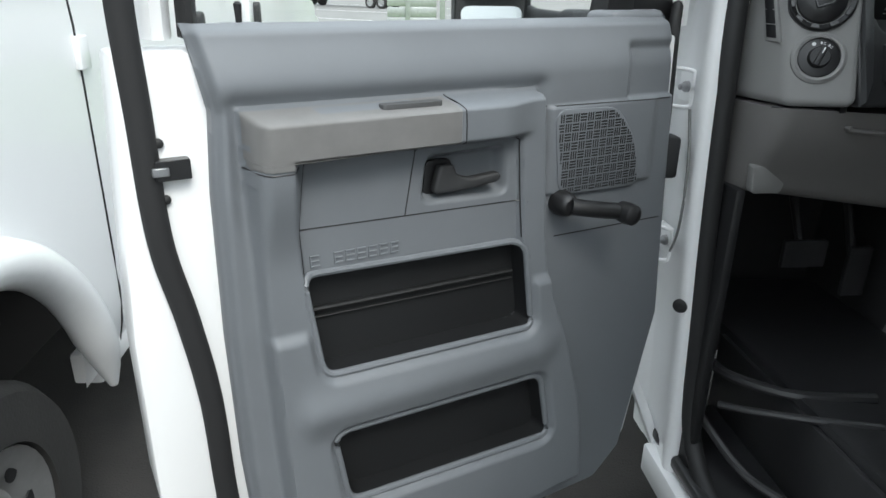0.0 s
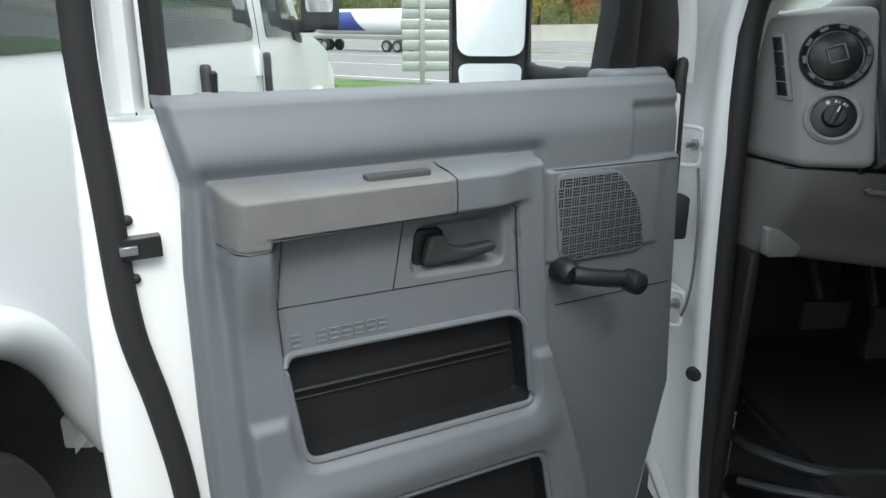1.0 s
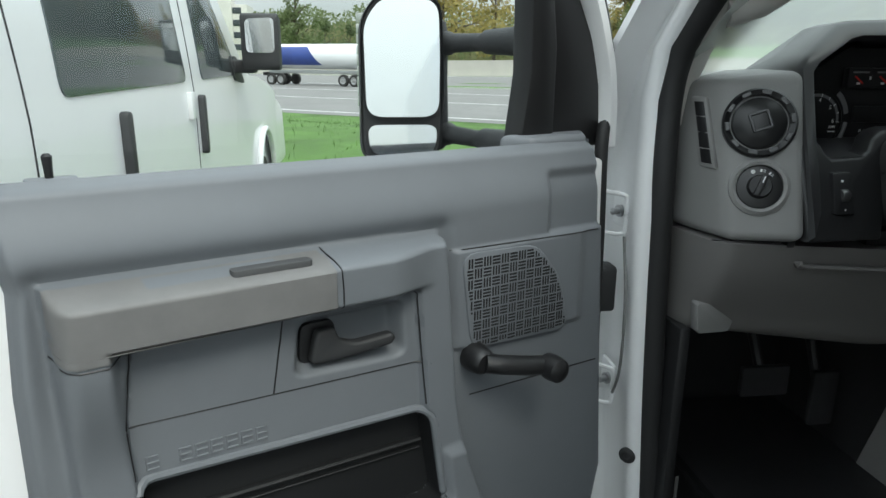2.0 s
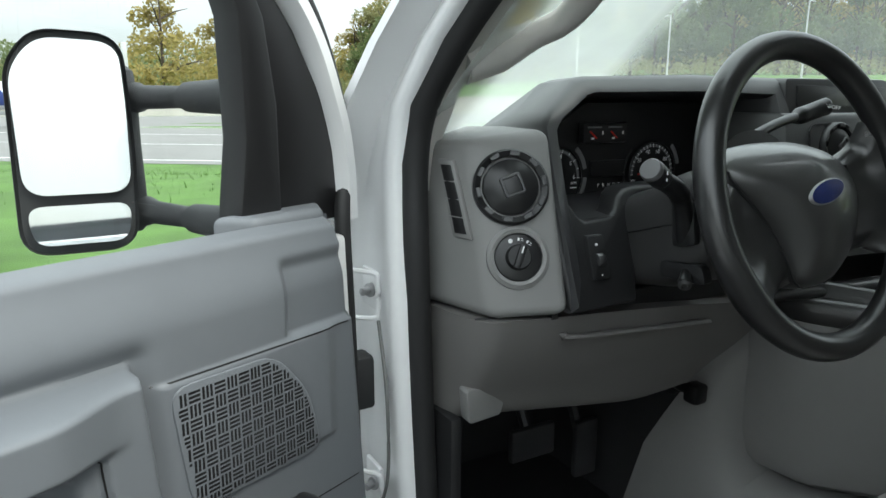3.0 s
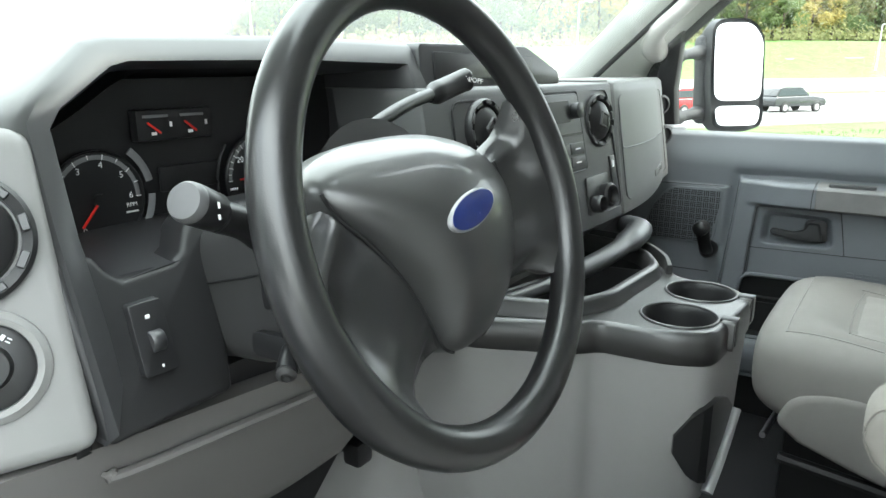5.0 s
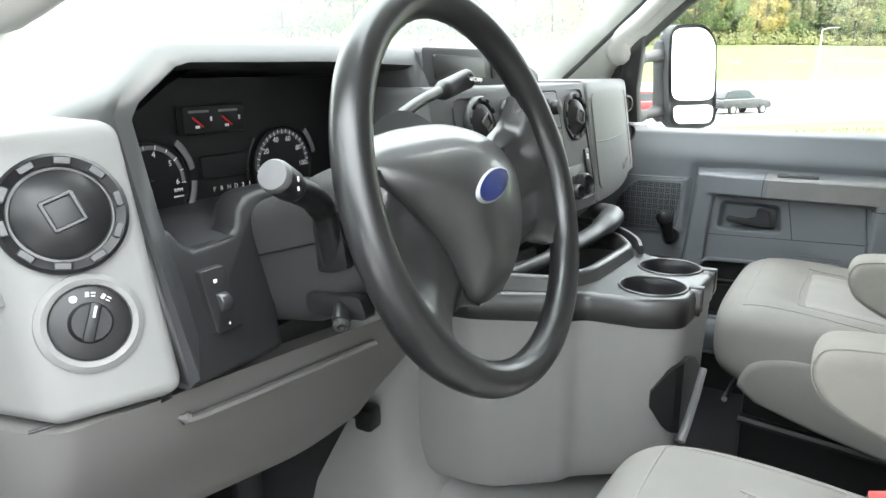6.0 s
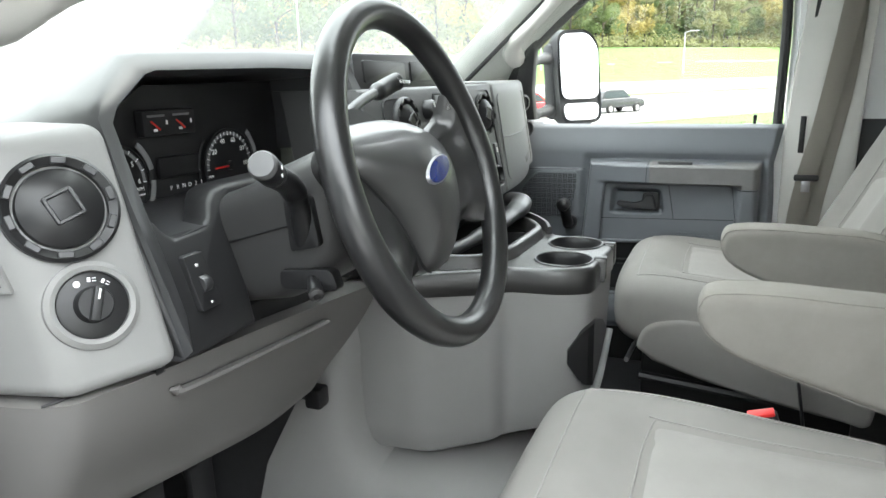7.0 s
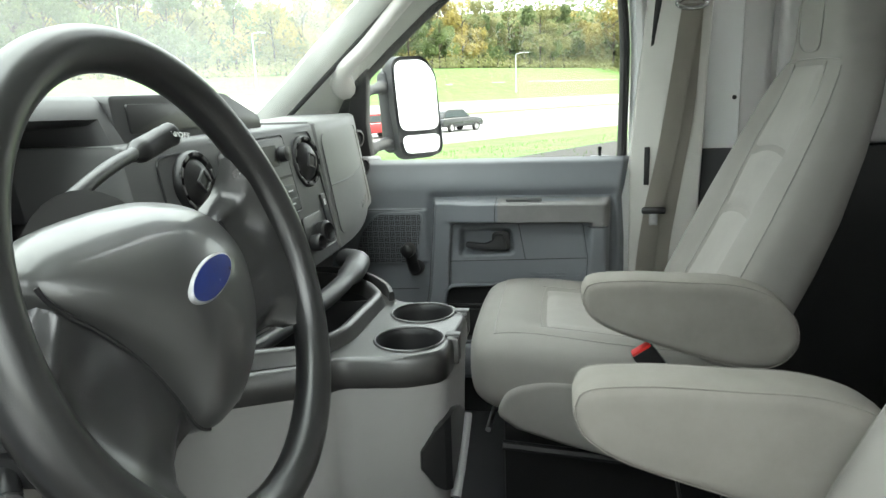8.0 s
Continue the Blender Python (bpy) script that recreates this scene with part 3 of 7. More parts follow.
make_door("driver_door", at_driver, "white van door standing open with grey moulded trim")
make_door("passenger_door", at_passenger, "closed white van door with grey moulded trim", True)
make_mirror("side_mirror", (-1.318, 0.345, 1.465), 0, (at_driver(0.15, -0.06, 1.53), at_driver(0.16, -0.06, 1.36)), "black towing mirror on the open driver door", wide=0.9)
make_mirror("side_mirror", (1.25, -0.045, 1.513), -42, (at_passenger(0.15, -0.06, 1.56), at_passenger(0.16, -0.06, 1.39)), "black towing mirror on the closed passenger door", 1.1)


# ---- van body ----
van = thing("van_body", "white cargo van body with its cab open at the driver side", "van", at=(0, 0, 0.5))


def plan(poly, z0, z1, r=0.006):
    return prism(poly, lambda a, b, d: (a, b, d), z0, z1, r)


for side in (-1, 1):
    # hinge pillar that runs up into the windshield pillar
    rings = []
    for z, ys, x, deep in ((0.36, 0.095, 0.046, 0.25), (0.5, 0.097, 0.042, 0.25), (0.7, 0.096, 0.032, 0.25), (0.855, 0.094, 0.021, 0.25), (0.865, 0.094, 0.021, 0.25), (1.0, 0.092, 0.011, 0.25), (1.25, 0.09, 0.0, 0.25), (1.36, 0.098, 0.002, 0.22), (1.44, 0.106, 0.006, 0.17), (1.52, 0.09, 0.012, 0.135), (1.60, 0.022, 0.022, 0.12), (1.672, -0.058, 0.034, 0.115), (1.775, -0.18, 0.052, 0.115), (1.89, -0.36, 0.078, 0.12), (1.96, -0.55, 0.10, 0.12)):
        k = deep / 0.25
        rings.append([(side * (p - x), ys + q, z) for p, q in ((0.905, 0.02), (0.93, 0.010), (0.945, 0.011), (0.954, 0.020), (0.955, 0.032), (0.949, 0.055), (0.941, 0.10 + 0.06 * (k - 1)), (0.939, 0.175 * k), (0.952 if z > 0.86 else 0.940, 0.186 * k), (0.992 if z > 0.86 else 0.942, 0.19 * k), (0.992 if z > 0.86 else 0.942, 0.25 * k), (0.905, 0.25 * k))])
    part("hinge_pillar", loft(rings), WHITE, van, "white painted hinge pillar", angle=55)
    lower_cut = 0.88
    fender = [(side * 0.93, 0.285), (side * 0.99, 0.285), (side * 1.01, 0.5), (side * 0.99, 1.0), (side * 0.86, 1.28), (side * 0.80, 1.28), (side * 0.90, 0.9)]
    part("fender", plan(fender, lower_cut, 1.27, 0.03), WHITE, van, "white front fender")
    part("wheel_liner", box(side * 0.52, side * 0.90, 0.66, 0.70, 0.25, 0.95, 0.01), BLACK, van, "black wheel well liner")
    part("sill_bracket", prism([(0.215, 0.62), (0.245, 0.62), (0.25, 0.36), (0.215, 0.36)], lambda a, b, d: (side * (0.985 - 0.42 * (0.61 - b) + d), a, b), -0.012, 0.012, 0.003), WHITE, van, "white lower corner of the pillar")
    # pillar trim inside
    broad = 0.07 if side > 0 else 0.0
    rings = []
    for z, yr, x, deep in ((1.40, 0.125, 0.0, 0.20), (1.47, 0.122, 0.002, 0.17), (1.54, 0.085, 0.008, 0.135), (1.61, 0.02, 0.02, 0.12), (1.68, -0.058, 0.036, 0.12), (1.78, -0.18, 0.056, 0.12), (1.89, -0.36, 0.085, 0.13), (1.95, -0.5, 0.1, 0.13)):
        rings.append([(side * (p - x), yr + q * deep, z) for p, q in ((0.905, 0.0), (0.885, 0.02), (0.855, 0.16), (0.83, 0.5), (0.805 - broad, 0.9 + 5 * broad), (0.812 - broad, 1.0 + 5 * broad), (0.905, 1.0))])
    part("pillar_trim", loft(rings), TRIMBEIGE, van, "light grey plastic pillar trim", angle=60)
    grab = [(side * 0.865, 0.075, 1.575), (side * 0.805, 0.062, 1.595), (side * 0.765, 0.045, 1.615), (side * 0.735, 0.02, 1.635), (side * 0.725, -0.04, 1.685), (side * 0.715, -0.12, 1.765), (side * 0.705, -0.2, 1.84), (side * 0.735, -0.24, 1.87), (side * 0.76, -0.25, 1.88)]
    part("grab_handle", tube(smooth_path(grab, 6), [0.034] * 6 + [0.031, 0.029, 0.027, 0.025, 0.024, 0.023] + [0.022] * 37, 12, flat=0.85), TRIMBEIGE, van, "light grey grab handle")
    # body-side weather strip
    strip = [(side * 0.858, -0.75, 0.40), (side * 0.86, -0.3, 0.40), (side * 0.864, -0.04, 0.405), (side * 0.87, 0.05, 0.45), (side * 0.875, 0.096, 0.53), (side * 0.886, 0.11, 0.7), (side * 0.906, 0.109, 1.0), (side * 0.918, 0.108, 1.3), (side * 0.914, 0.118, 1.44), (side * 0.908, 0.10, 1.52), (side * 0.897, 0.035, 1.60), (side * 0.884, -0.045, 1.672), (side * 0.866, -0.17, 1.775), (side * 0.838, -0.35, 1.89), (side * 0.81, -0.55, 1.94)]
    part("body_strip", tube(smooth_path(strip, 6), 0.021, 12, flat=0.95, up=(1, 0, 0)), RUBBER, van, "black rubber body weather strip")
    # lock pillar
    part("lock_pillar", plan([(side * 0.89, -0.80), (side * 0.985, -0.80), (side * 0.985, -0.98), (side * 0.89, -0.98)], 0.38, 2.0), WHITE, van, "white lock pillar")
    # sill
    part("sill", box(side * 0.86, side * 0.92, -0.85, 0.22, 0.30, 0.38, 0.01), WHITE, van)
    part("side_wall", box(side * 0.97, side * 1.005, -3.2, -0.98, 0.38, 2.0, 0.01), WHITE, van, "white cargo side")
    part("roof_rail", tube([(side * 0.80, -0.42, 1.985), (side * 0.82, -0.7, 2.0), (side * 0.82, -3.2, 2.0)], 0.06, 10), WHITE, van)

part("roof", box(-0.86, 0.86, -3.2, -0.30, 2.0, 2.06, 0.03), WHITE, van, "white roof")
part("headliner", box(-0.80, 0.80, -3.1, -0.32, 1.965, 1.99, 0.01), HEADLINER, van, "light headliner")
part("rear_wall", box(-0.98, 0.98, -3.22, -3.17, 0.4, 2.0, 0.01), WHITE, van)
part("floor", box(-0.70, 0.87, -3.17, 0.60, 0.60, 0.64, 0.012), FLOORMAT, van, "black vinyl cab floor")
part("step_well", box(-0.90, -0.70, -0.82, 0.30, 0.39, 0.425, 0.01), FLOORMAT, van, "black plastic entry step")
part("step_riser", box(-0.712, -0.695, -0.82, 0.32, 0.40, 0.62, 0.006), FLOORMAT, van)
well = [(-0.845, 0.05, 0.60), (-0.80, 0.0, 0.615), (-0.70, -0.07, 0.635), (-0.60, -0.11, 0.642)]
part("step_edge", tube(smooth_path(well, 6), 0.008, 8), FLOORMAT, van)
lip = [(-0.80, 0.20, 0.62), (-0.79, 0.12, 0.625), (-0.70, 0.02, 0.635), (-0.55, -0.02, 0.645)]
part("step_edge", tube(smooth_path(lip, 6), 0.012, 8), FLOORMAT, van)
lip = [(-0.86, 0.24, 0.56), (-0.84, 0.10, 0.52), (-0.80, -0.02, 0.47), (-0.72, -0.10, 0.44)]
part("step_edge", tube(smooth_path(lip, 6), 0.010, 8), FLOORMAT, van)
part("kick_panel", box(-0.885, -0.865, 0.06, 0.60, 0.42, 1.072, 0.006), DARKGREY, van, "dark kick panel")
part("kick_panel", box(0.865, 0.885, 0.06, 0.60, 0.42, 1.24, 0.006), DARKGREY, van, "dark kick panel")
part("firewall", box(-0.89, 0.89, 0.60, 0.64, 0.40, 1.42, 0.006), FLOORMAT, van, "black firewall carpet")


# hood and cowl
def hood_point(x, y):
    return (x, y, 1.40 - 0.10 * ((y - 0.64) / 0.7) ** 2 - 0.16 * (x / 0.9) ** 4 - 0.05 * (y - 0.64))


part("hood", sheet([[hood_point(x, y) for x in np.linspace(-0.88, 0.88, 30)] for y in np.linspace(0.66, 1.40, 16)]), WHITE, van, "white hood")
part("nose", box(-0.92, 0.92, 1.28, 1.40, 0.45, 1.22, 0.05), WHITE, van)
part("cowl", box(-0.82, 0.82, 0.52, 0.68, 1.36, 1.40, 0.01), RUBBERY, van, "black cowl grille")


def shield(u, v):
    """The windshield's surface: u across, v from the base up."""
    half = 0.835 - 0.10 * v
    return (u * half, 0.60 - 0.80 * v - 0.36 * abs(u) ** 2.4 * (1 - 0.45 * v), 1.385 + 0.61 * v + 0.05 * abs(u) ** 2.4 * (1 - v))


shield_ob = part("windshield", sheet([[shield(u, v) for u in np.linspace(-1.09, 1.09, 35)] for v in np.linspace(0, 1, 15)]), WSGLASS, van, "curved windshield glass")
shield_ob.visible_shadow = False
part("header_trim", tube([shield(u, 1.0) for u in np.linspace(-1, 1, 17)], 0.05, 10), TRIMBEIGE, van)
part("shield_edge", tube([shield(0.93, v) for v in np.linspace(0.12, 1, 12)], 0.007, 8), RUBBER, van)

# cargo side behind the passenger seat
for k, y in enumerate((-1.0, -1.1, -1.2, -1.32, -1.46)):
    part("cargo_rib", box(0.895 - 0.012 * (k % 2), 0.97, y - 0.055, y + 0.03, 1.395, 1.97, 0.018, 3), CARGOWALL, van, "pale grey ribbed cargo panel")
part("cargo_panel", box(0.915, 0.97, -1.9, -0.96, 1.395, 1.97, 0.004), CARGOWALL, van)
part("lower_liner", box(0.88, 0.95, -1.9, -0.83, 0.64, 1.39, 0.006), RUBBERY, van, "dark lower side liner")
bp = prism(rounded([(-0.708, 0.62), (-0.70, 1.36), (-0.745, 1.95), (-0.90, 1.95), (-0.885, 1.36), (-0.87, 0.62)], 0.02), lambda a, b, d: (d, a, b), 0.848, 0.893, 0.012)
part("lock_pillar_trim", bp, TRIMBEIGE, van, "beige lock pillar trim")
part("door_edge_strip", tube(smooth_path([(0.868, -0.715, 0.7), (0.868, -0.712, 1.2), (0.866, -0.722, 1.4), (0.852, -0.76, 1.75), (0.84, -0.78, 1.93)], 6), 0.009, 8), RUBBER, van)
part("door_edge_strip", tube(smooth_path([(0.875, -0.700, 0.7), (0.875, -0.697, 1.2), (0.872, -0.707, 1.4), (0.858, -0.745, 1.75), (0.846, -0.765, 1.93)], 6), 0.007, 8), WHITE, van)
part("trim_screw", lathe([(0.006, 0), (0.006, 0.004), (0.003, 0.006)], aim((0.893, -0.965, 1.52), (-1, 0, 0)), 10), BLACK, van)

# hinges on the driver pillar
for z, y, x in ((1.244, 0.188, -0.962), (0.925, 0.178, -0.966)):
    hinge = part("hinge", tube(smooth_path([(x - 0.03, y + 0.018, z + 0.036), (x - 0.005, y - 0.012, z + 0.036), (x + 0.006, y - 0.022, z + 0.034), (x + 0.010, y - 0.024, z + 0.027), (x + 0.011, y - 0.024, z), (x + 0.010, y - 0.024, z - 0.027), (x + 0.006, y - 0.022, z - 0.034), (x - 0.005, y - 0.012, z - 0.036), (x - 0.03, y + 0.018, z - 0.036)], 5), 0.0042, 8, flat=1.0), WHITE, van, "white painted door hinge")
    part("hinge_bolt", lathe([(0.011, -0.002), (0.011, 0.008), (0.006, 0.009), (0.006, 0.022), (0.002, 0.024)], aim((x + 0.018, y + 0.012, z), (-1, -0.35, 0)), 12), STEEL, hinge)
    part("hinge_leaf", box(x + 0.017, x + 0.0245, y - 0.005, y + 0.05, z - 0.03, z + 0.03, 0.002), WHITE, hinge)
part("door_check", box(-0.998, -0.956, 0.165, 0.21, 1.065, 1.15, 0.008), RUBBERY, van, "black door check strap")
part("pillar_plug", lathe([(0.0155, 0), (0.0155, 0.003), (0.010, 0.0065), (0.006, 0.0065), (0.005, 0.004)], aim((-0.931, 0.118, 0.803), (-0.65, -0.75, 0)), 20), RUBBER, van, "black rubber plug")
part("wire", tube(smooth_path([(-0.951, 0.165, 1.205), (-0.957, 0.128, 1.12), (-0.9585, 0.118, 1.03), (-0.957, 0.128, 0.96), (-0.955, 0.16, 0.90)], 6), 0.0028, 6), AIRGREY, van)


# ---- dashboard ----
dash = thing("dashboard", "grey plastic van dashboard with round vents and instrument hood", "dashboard", at=(0, 0.2, 1.2))


def face_y(z):
    return -0.046 + 0.40 * (z - 1.24)


# light grey end pod
front = [(-0.846, 0.078, 1.474), (-0.738, 0.040, 1.489), (-0.757, -0.046, 1.241), (-0.860, 0.002, 1.236)]
back = [(-0.882, 0.40, 1.462), (-0.757, 0.40, 1.482), (-0.757, 0.40, 1.243), (-0.882, 0.40, 1.236)]
mid = [(-0.889, 0.155, 1.466), (-0.738, 0.14, 1.491), (-0.757, 0.1, 1.243), (-0.890, 0.13, 1.236)]
pod = part("end_pod", soften(loft([front, mid, back]), 0.017, 4, 25), PODGREY, dash, "light grey plastic end pod")
pod_n = Vector((0.016, 0.078, 1.474 - 1.236)).cross(Vector((0.105, -0.044, 0.010))).normalized()
if pod_n.y > 0:
    pod_n = -pod_n


def pod_face(x, z):
    """A place on the pod's front face."""
    p0 = Vector(front[3])
    y = p0.y - (pod_n.x * (x - p0.x) + pod_n.z * (z - p0.z)) / pod_n.y
    return Vector((x, y, z))


def round_vent(at, normal, radius, parent, label, spin=20):
    m = aim(at, normal)
    vent = part("air_vent", lathe([(radius, -0.004), (radius, 0.004), (radius * 0.94, 0.007), (radius * 0.80, 0.003), (radius * 0.78, -0.006), (radius * 0.2, -0.006)], m, 40), BLACK, parent, label)
    part("vent_eye", lathe([(radius * 0.77, -0.006), (radius * 0.72, 0.004), (radius * 0.5, 0.011), (radius * 0.25, 0.014), (0.002, 0.0145)], m, 36), BLACK, vent)
    for k in range(10):
        a = radians(36 * k + 10)
        q = m @ Matrix.Rotation(a, 4, "Z")
        bm = box(radius * 0.80, radius * 0.93, -0.007, 0.007, 0.003, 0.0075, 0.001, 1)
        bm.transform(q)
        part("vent_tooth", bm, MIDGREY, vent)
    q = m @ Matrix.Rotation(radians(spin), 4, "Z")
    for dx in (-0.24, 0.24):
        bm = box(radius * dx - 0.002, radius * dx + 0.002, -radius * 0.26, radius * 0.26, 0.012, 0.0165, 0.001, 1)
        bm.transform(q)
        part("vent_tab", bm, MIDGREY, vent)
        bm = box(-radius * 0.26, radius * 0.26, radius * dx - 0.002, radius * dx + 0.002, 0.0115, 0.016, 0.001, 1)
        bm.transform(q)
        part("vent_tab", bm, MIDGREY, vent)
    return vent


vc = pod_face(-0.806, 1.410)
round_vent(vc + pod_n * 0.002, pod_n, 0.053, pod, "black round air vent")
# lamp switch
lc = pod_face(-0.812, 1.318)
m = aim(lc, pod_n)
ring = part("switch_ring", lathe([(0.044, -0.004), (0.043, 0.004), (0.038, 0.0075), (0.0335, 0.006), (0.033, 0.001), (0.005, 0.001)], m, 40), PODGREY, pod, "light grey ring of the lamp switch")
part("switch_face", lathe([(0.0325, 0.0), (0.0325, 0.003), (0.03, 0.0042), (0.002, 0.0044)], m, 36), BLACK, ring)
knob = part("switch_knob", lathe([(0.018, 0.004), (0.0175, 0.010), (0.0155, 0.0145), (0.002, 0.015)], m, 28), DARKGREY, ring, "dark rotary knob")
bm = box(-0.0045, 0.0045, -0.017, 0.017, 0.012, 0.022, 0.002)
bm.transform(m @ Matrix.Rotation(radians(-20), 4, "Z"))
part("knob_grip", bm, DARKGREY, ring)
bm = box(-0.001, 0.001, 0.004, 0.014, 0.0215, 0.0226, 0.0003, 1)
bm.transform(m @ Matrix.Rotation(radians(-20), 4, "Z"))
part("knob_mark", bm, INK, ring)
for k, a in enumerate((25, -8, -38)):
    q = m @ Matrix.Rotation(radians(a), 4, "Z") @ Matrix.Translation((0, 0.0245, 0.0046))
    if k == 0:
        bm = lathe([(0.0032, 0), (0.0032, 0.0004), (0.0022, 0.0005), (0.0022, 0)], q, 16)
    else:
        bm = merge(box(-0.004, -0.001, -0.0022, 0.0022, 0, 0.0005, 0.0002, 1), box(0.0005, 0.004, -0.0018, -0.0009, 0, 0.0005, 0.0001, 1), box(0.0005, 0.004, 0.0009, 0.0018, 0, 0.0005, 0.0001, 1))
        bm.transform(q)
    part("lamp_symbol", bm, INK, ring)
# narrow demister vent on the pod's flank
def flank(t, z, out=0.0):
    """A place on the pod's flank: t from its front edge back, out from the surface."""
    k = (z - 1.236) / 0.238
    x0, y0 = -0.86 + 0.014 * k, 0.002 + 0.076 * k
    return Vector((x0 + (-0.889 - x0) * t - 0.93 * out, y0 + (0.15 - y0) * t - 0.36 * out, z))


def flank_slab(t0, t1, z0, z1, d0, d1, r):
    corners = [(t + 2.0 * (z - 1.393), z) for t, z in ((t0, z0), (t1, z0), (t1, z1), (t0, z1))]
    return soften(loft([[flank(t, z, d0) for t, z in corners], [flank(t, z, d1) for t, z in corners]]), r)


vent = part("demister_vent", flank_slab(0.22, 0.52, 1.340, 1.446, -0.012, 0.0065, 0.003), PODGREY, pod, "light grey demister vent")
part("vent_slot", flank_slab(0.27, 0.45, 1.347, 1.439, -0.004, 0.0078, 0.0006), BLACK, vent, "black vent slot")
for k in range(3):
    part("vent_bar", flank_slab(0.25, 0.47, 1.3682 + 0.0238 * k, 1.3699 + 0.0238 * k, -0.004, 0.0088, 0.0004), PODGREY, vent)
part("flank_line", tube([flank(0.25, 1.334, 0.0002), flank(0.6, 1.334, 0.0002)], 0.0009, 6), BLACK, pod)

# dark instrument hood
outer = [(-0.757, 1.243), (-0.750, 1.40), (-0.744, 1.492), (-0.728, 1.512), (-0.672, 1.556), (-0.650, 1.562), (-0.45, 1.568), (-0.262, 1.566), (-0.25, 1.50), (-0.262, 1.44)]
inner = [(-0.722, 1.30), (-0.724, 1.40), (-0.718, 1.484), (-0.706, 1.498), (-0.652, 1.530), (-0.636, 1.534), (-0.45, 1.536), (-0.292, 1.532), (-0.285, 1.48), (-0.285, 1.42)]


def rim_y(x, z):
    return face_y(z) - 0.004 - 0.05 * smoothstep(-0.72, -0.25, x) * smoothstep(1.40, 1.50, z)


rows = [[(x, 0.30, min(z, 1.455)) for x, z in outer], [(x, rim_y(x, z) + 0.085, z - 0.004) for x, z in outer], [(x, rim_y(x, z) + 0.010, z) for x, z in outer],
        [(x * 0.85 + i * 0.15, rim_y(x, z) - 0.002, z * 0.8 + k * 0.2) for (x, z), (i, k) in zip(outer, inner)], [(x * 0.2 + i * 0.8, rim_y(i, k) + 0.0, z * 0.2 + k * 0.8) for (x, z), (i, k) in zip(outer, inner)],
        [(x, rim_y(x, z) + 0.012, z) for x, z in inner], [(x * 0.985 - 0.008, 0.160, z - 0.006) for x, z in inner]]
part("instrument_hood", sheet(rows), MIDGREY, dash, "dark grey instrument hood", angle=50)
part("cluster_face", prism([(-0.735, 1.26), (-0.735, 1.475), (-0.655, 1.522), (-0.28, 1.525), (-0.28, 1.26)], lambda a, b, d: (a, d, b), 0.157, 0.175), BLACK, dash, "black instrument face")

# dashboard top to the glass
top = []
for t in np.linspace(0, 1, 10):
    row = []
    for x in np.linspace(-0.875, 0.86, 60):
        hump = 0.045 * smoothstep(-0.70, -0.60, x) * (1 - smoothstep(-0.16, 0.0, x)) * (1 - smoothstep(0.05, 0.6, t))
        far = 0.60 - 0.33 * abs(x / 0.87) ** 2.4
        near = 0.10 + 0.08 * (1 - smoothstep(-0.78, -0.70, x)) - 0.10 * smoothstep(-0.3, 0.1, x) * (1 - smoothstep(0.4, 0.86, x))
        row.append((x, near + (far - near) * t, 1.487 - 0.022 * (1 - smoothstep(-0.76, -0.66, x)) + hump - 0.085 * t * t + 0.012 * math.sin(math.pi * t)))
    top.append(row)
part("dash_top", sheet(top), MIDGREY, dash, "dark grey dashboard top")

# dark panel under the cluster with the dimmer
ARCH = [(-0.757, 1.243), (-0.757, 1.384), (-0.722, 1.384), (-0.715, 1.370), (-0.704, 1.360), (-0.655, 1.364), (-0.643, 1.371), (-0.634, 1.388), (-0.619, 1.399), (-0.600, 1.403), (-0.500, 1.404), (-0.480, 1.394), (-0.474, 1.37), (-0.486, 1.37), (-0.492, 1.385), (-0.506, 1.391), (-0.592, 1.391), (-0.607, 1.383), (-0.615, 1.362), (-0.623, 1.325), (-0.627, 1.285), (-0.637, 1.245)]
part("dimmer_panel", prism(ARCH, lambda a, b, d: (a, face_y(b) + d, b), -0.001, 0.04, 0.006, 3), DARKGREY, dash, "dark grey dimmer panel arching over the column")
shelf = [[(x, face_y(1.36) + 0.001 + t * 0.155, 1.359 + 0.010 * t + 0.006 * min(1.0, (x + 0.704) / 0.06)) for x in np.linspace(-0.73, -0.50, 10)] for t in np.linspace(0, 1, 6)]
part("cluster_ledge", sheet(shelf), MIDGREY, dash, "dark grey ledge under the dials")
sw = part("dimmer_switch", prism(rounded([(-0.716, 1.284), (-0.712, 1.342), (-0.682, 1.342), (-0.684, 1.284)], 0.003), lambda a, b, d: (a, face_y(b) + d, b), -0.009, 0.004, 0.001), BLACK, dash, "black dimmer switch")
part("dimmer_wheel", lathe([(0.009, -0.006), (0.0098, -0.005), (0.0098, 0.005), (0.009, 0.006)], aim((-0.697, face_y(1.309) - 0.006, 1.309), (1, 0, 0)), 20), MIDGREY, sw)
part("dimmer_mark", box(-0.7005, -0.6965, face_y(1.33) - 0.0096, face_y(1.33) - 0.0086, 1.3285, 1.3320, 0.0002), INK, sw)
part("dimmer_mark", box(-0.6995, -0.6975, face_y(1.29) - 0.0096, face_y(1.29) - 0.0086, 1.287, 1.291, 0.0002), INK, sw)

# gauges
GY = 0.155


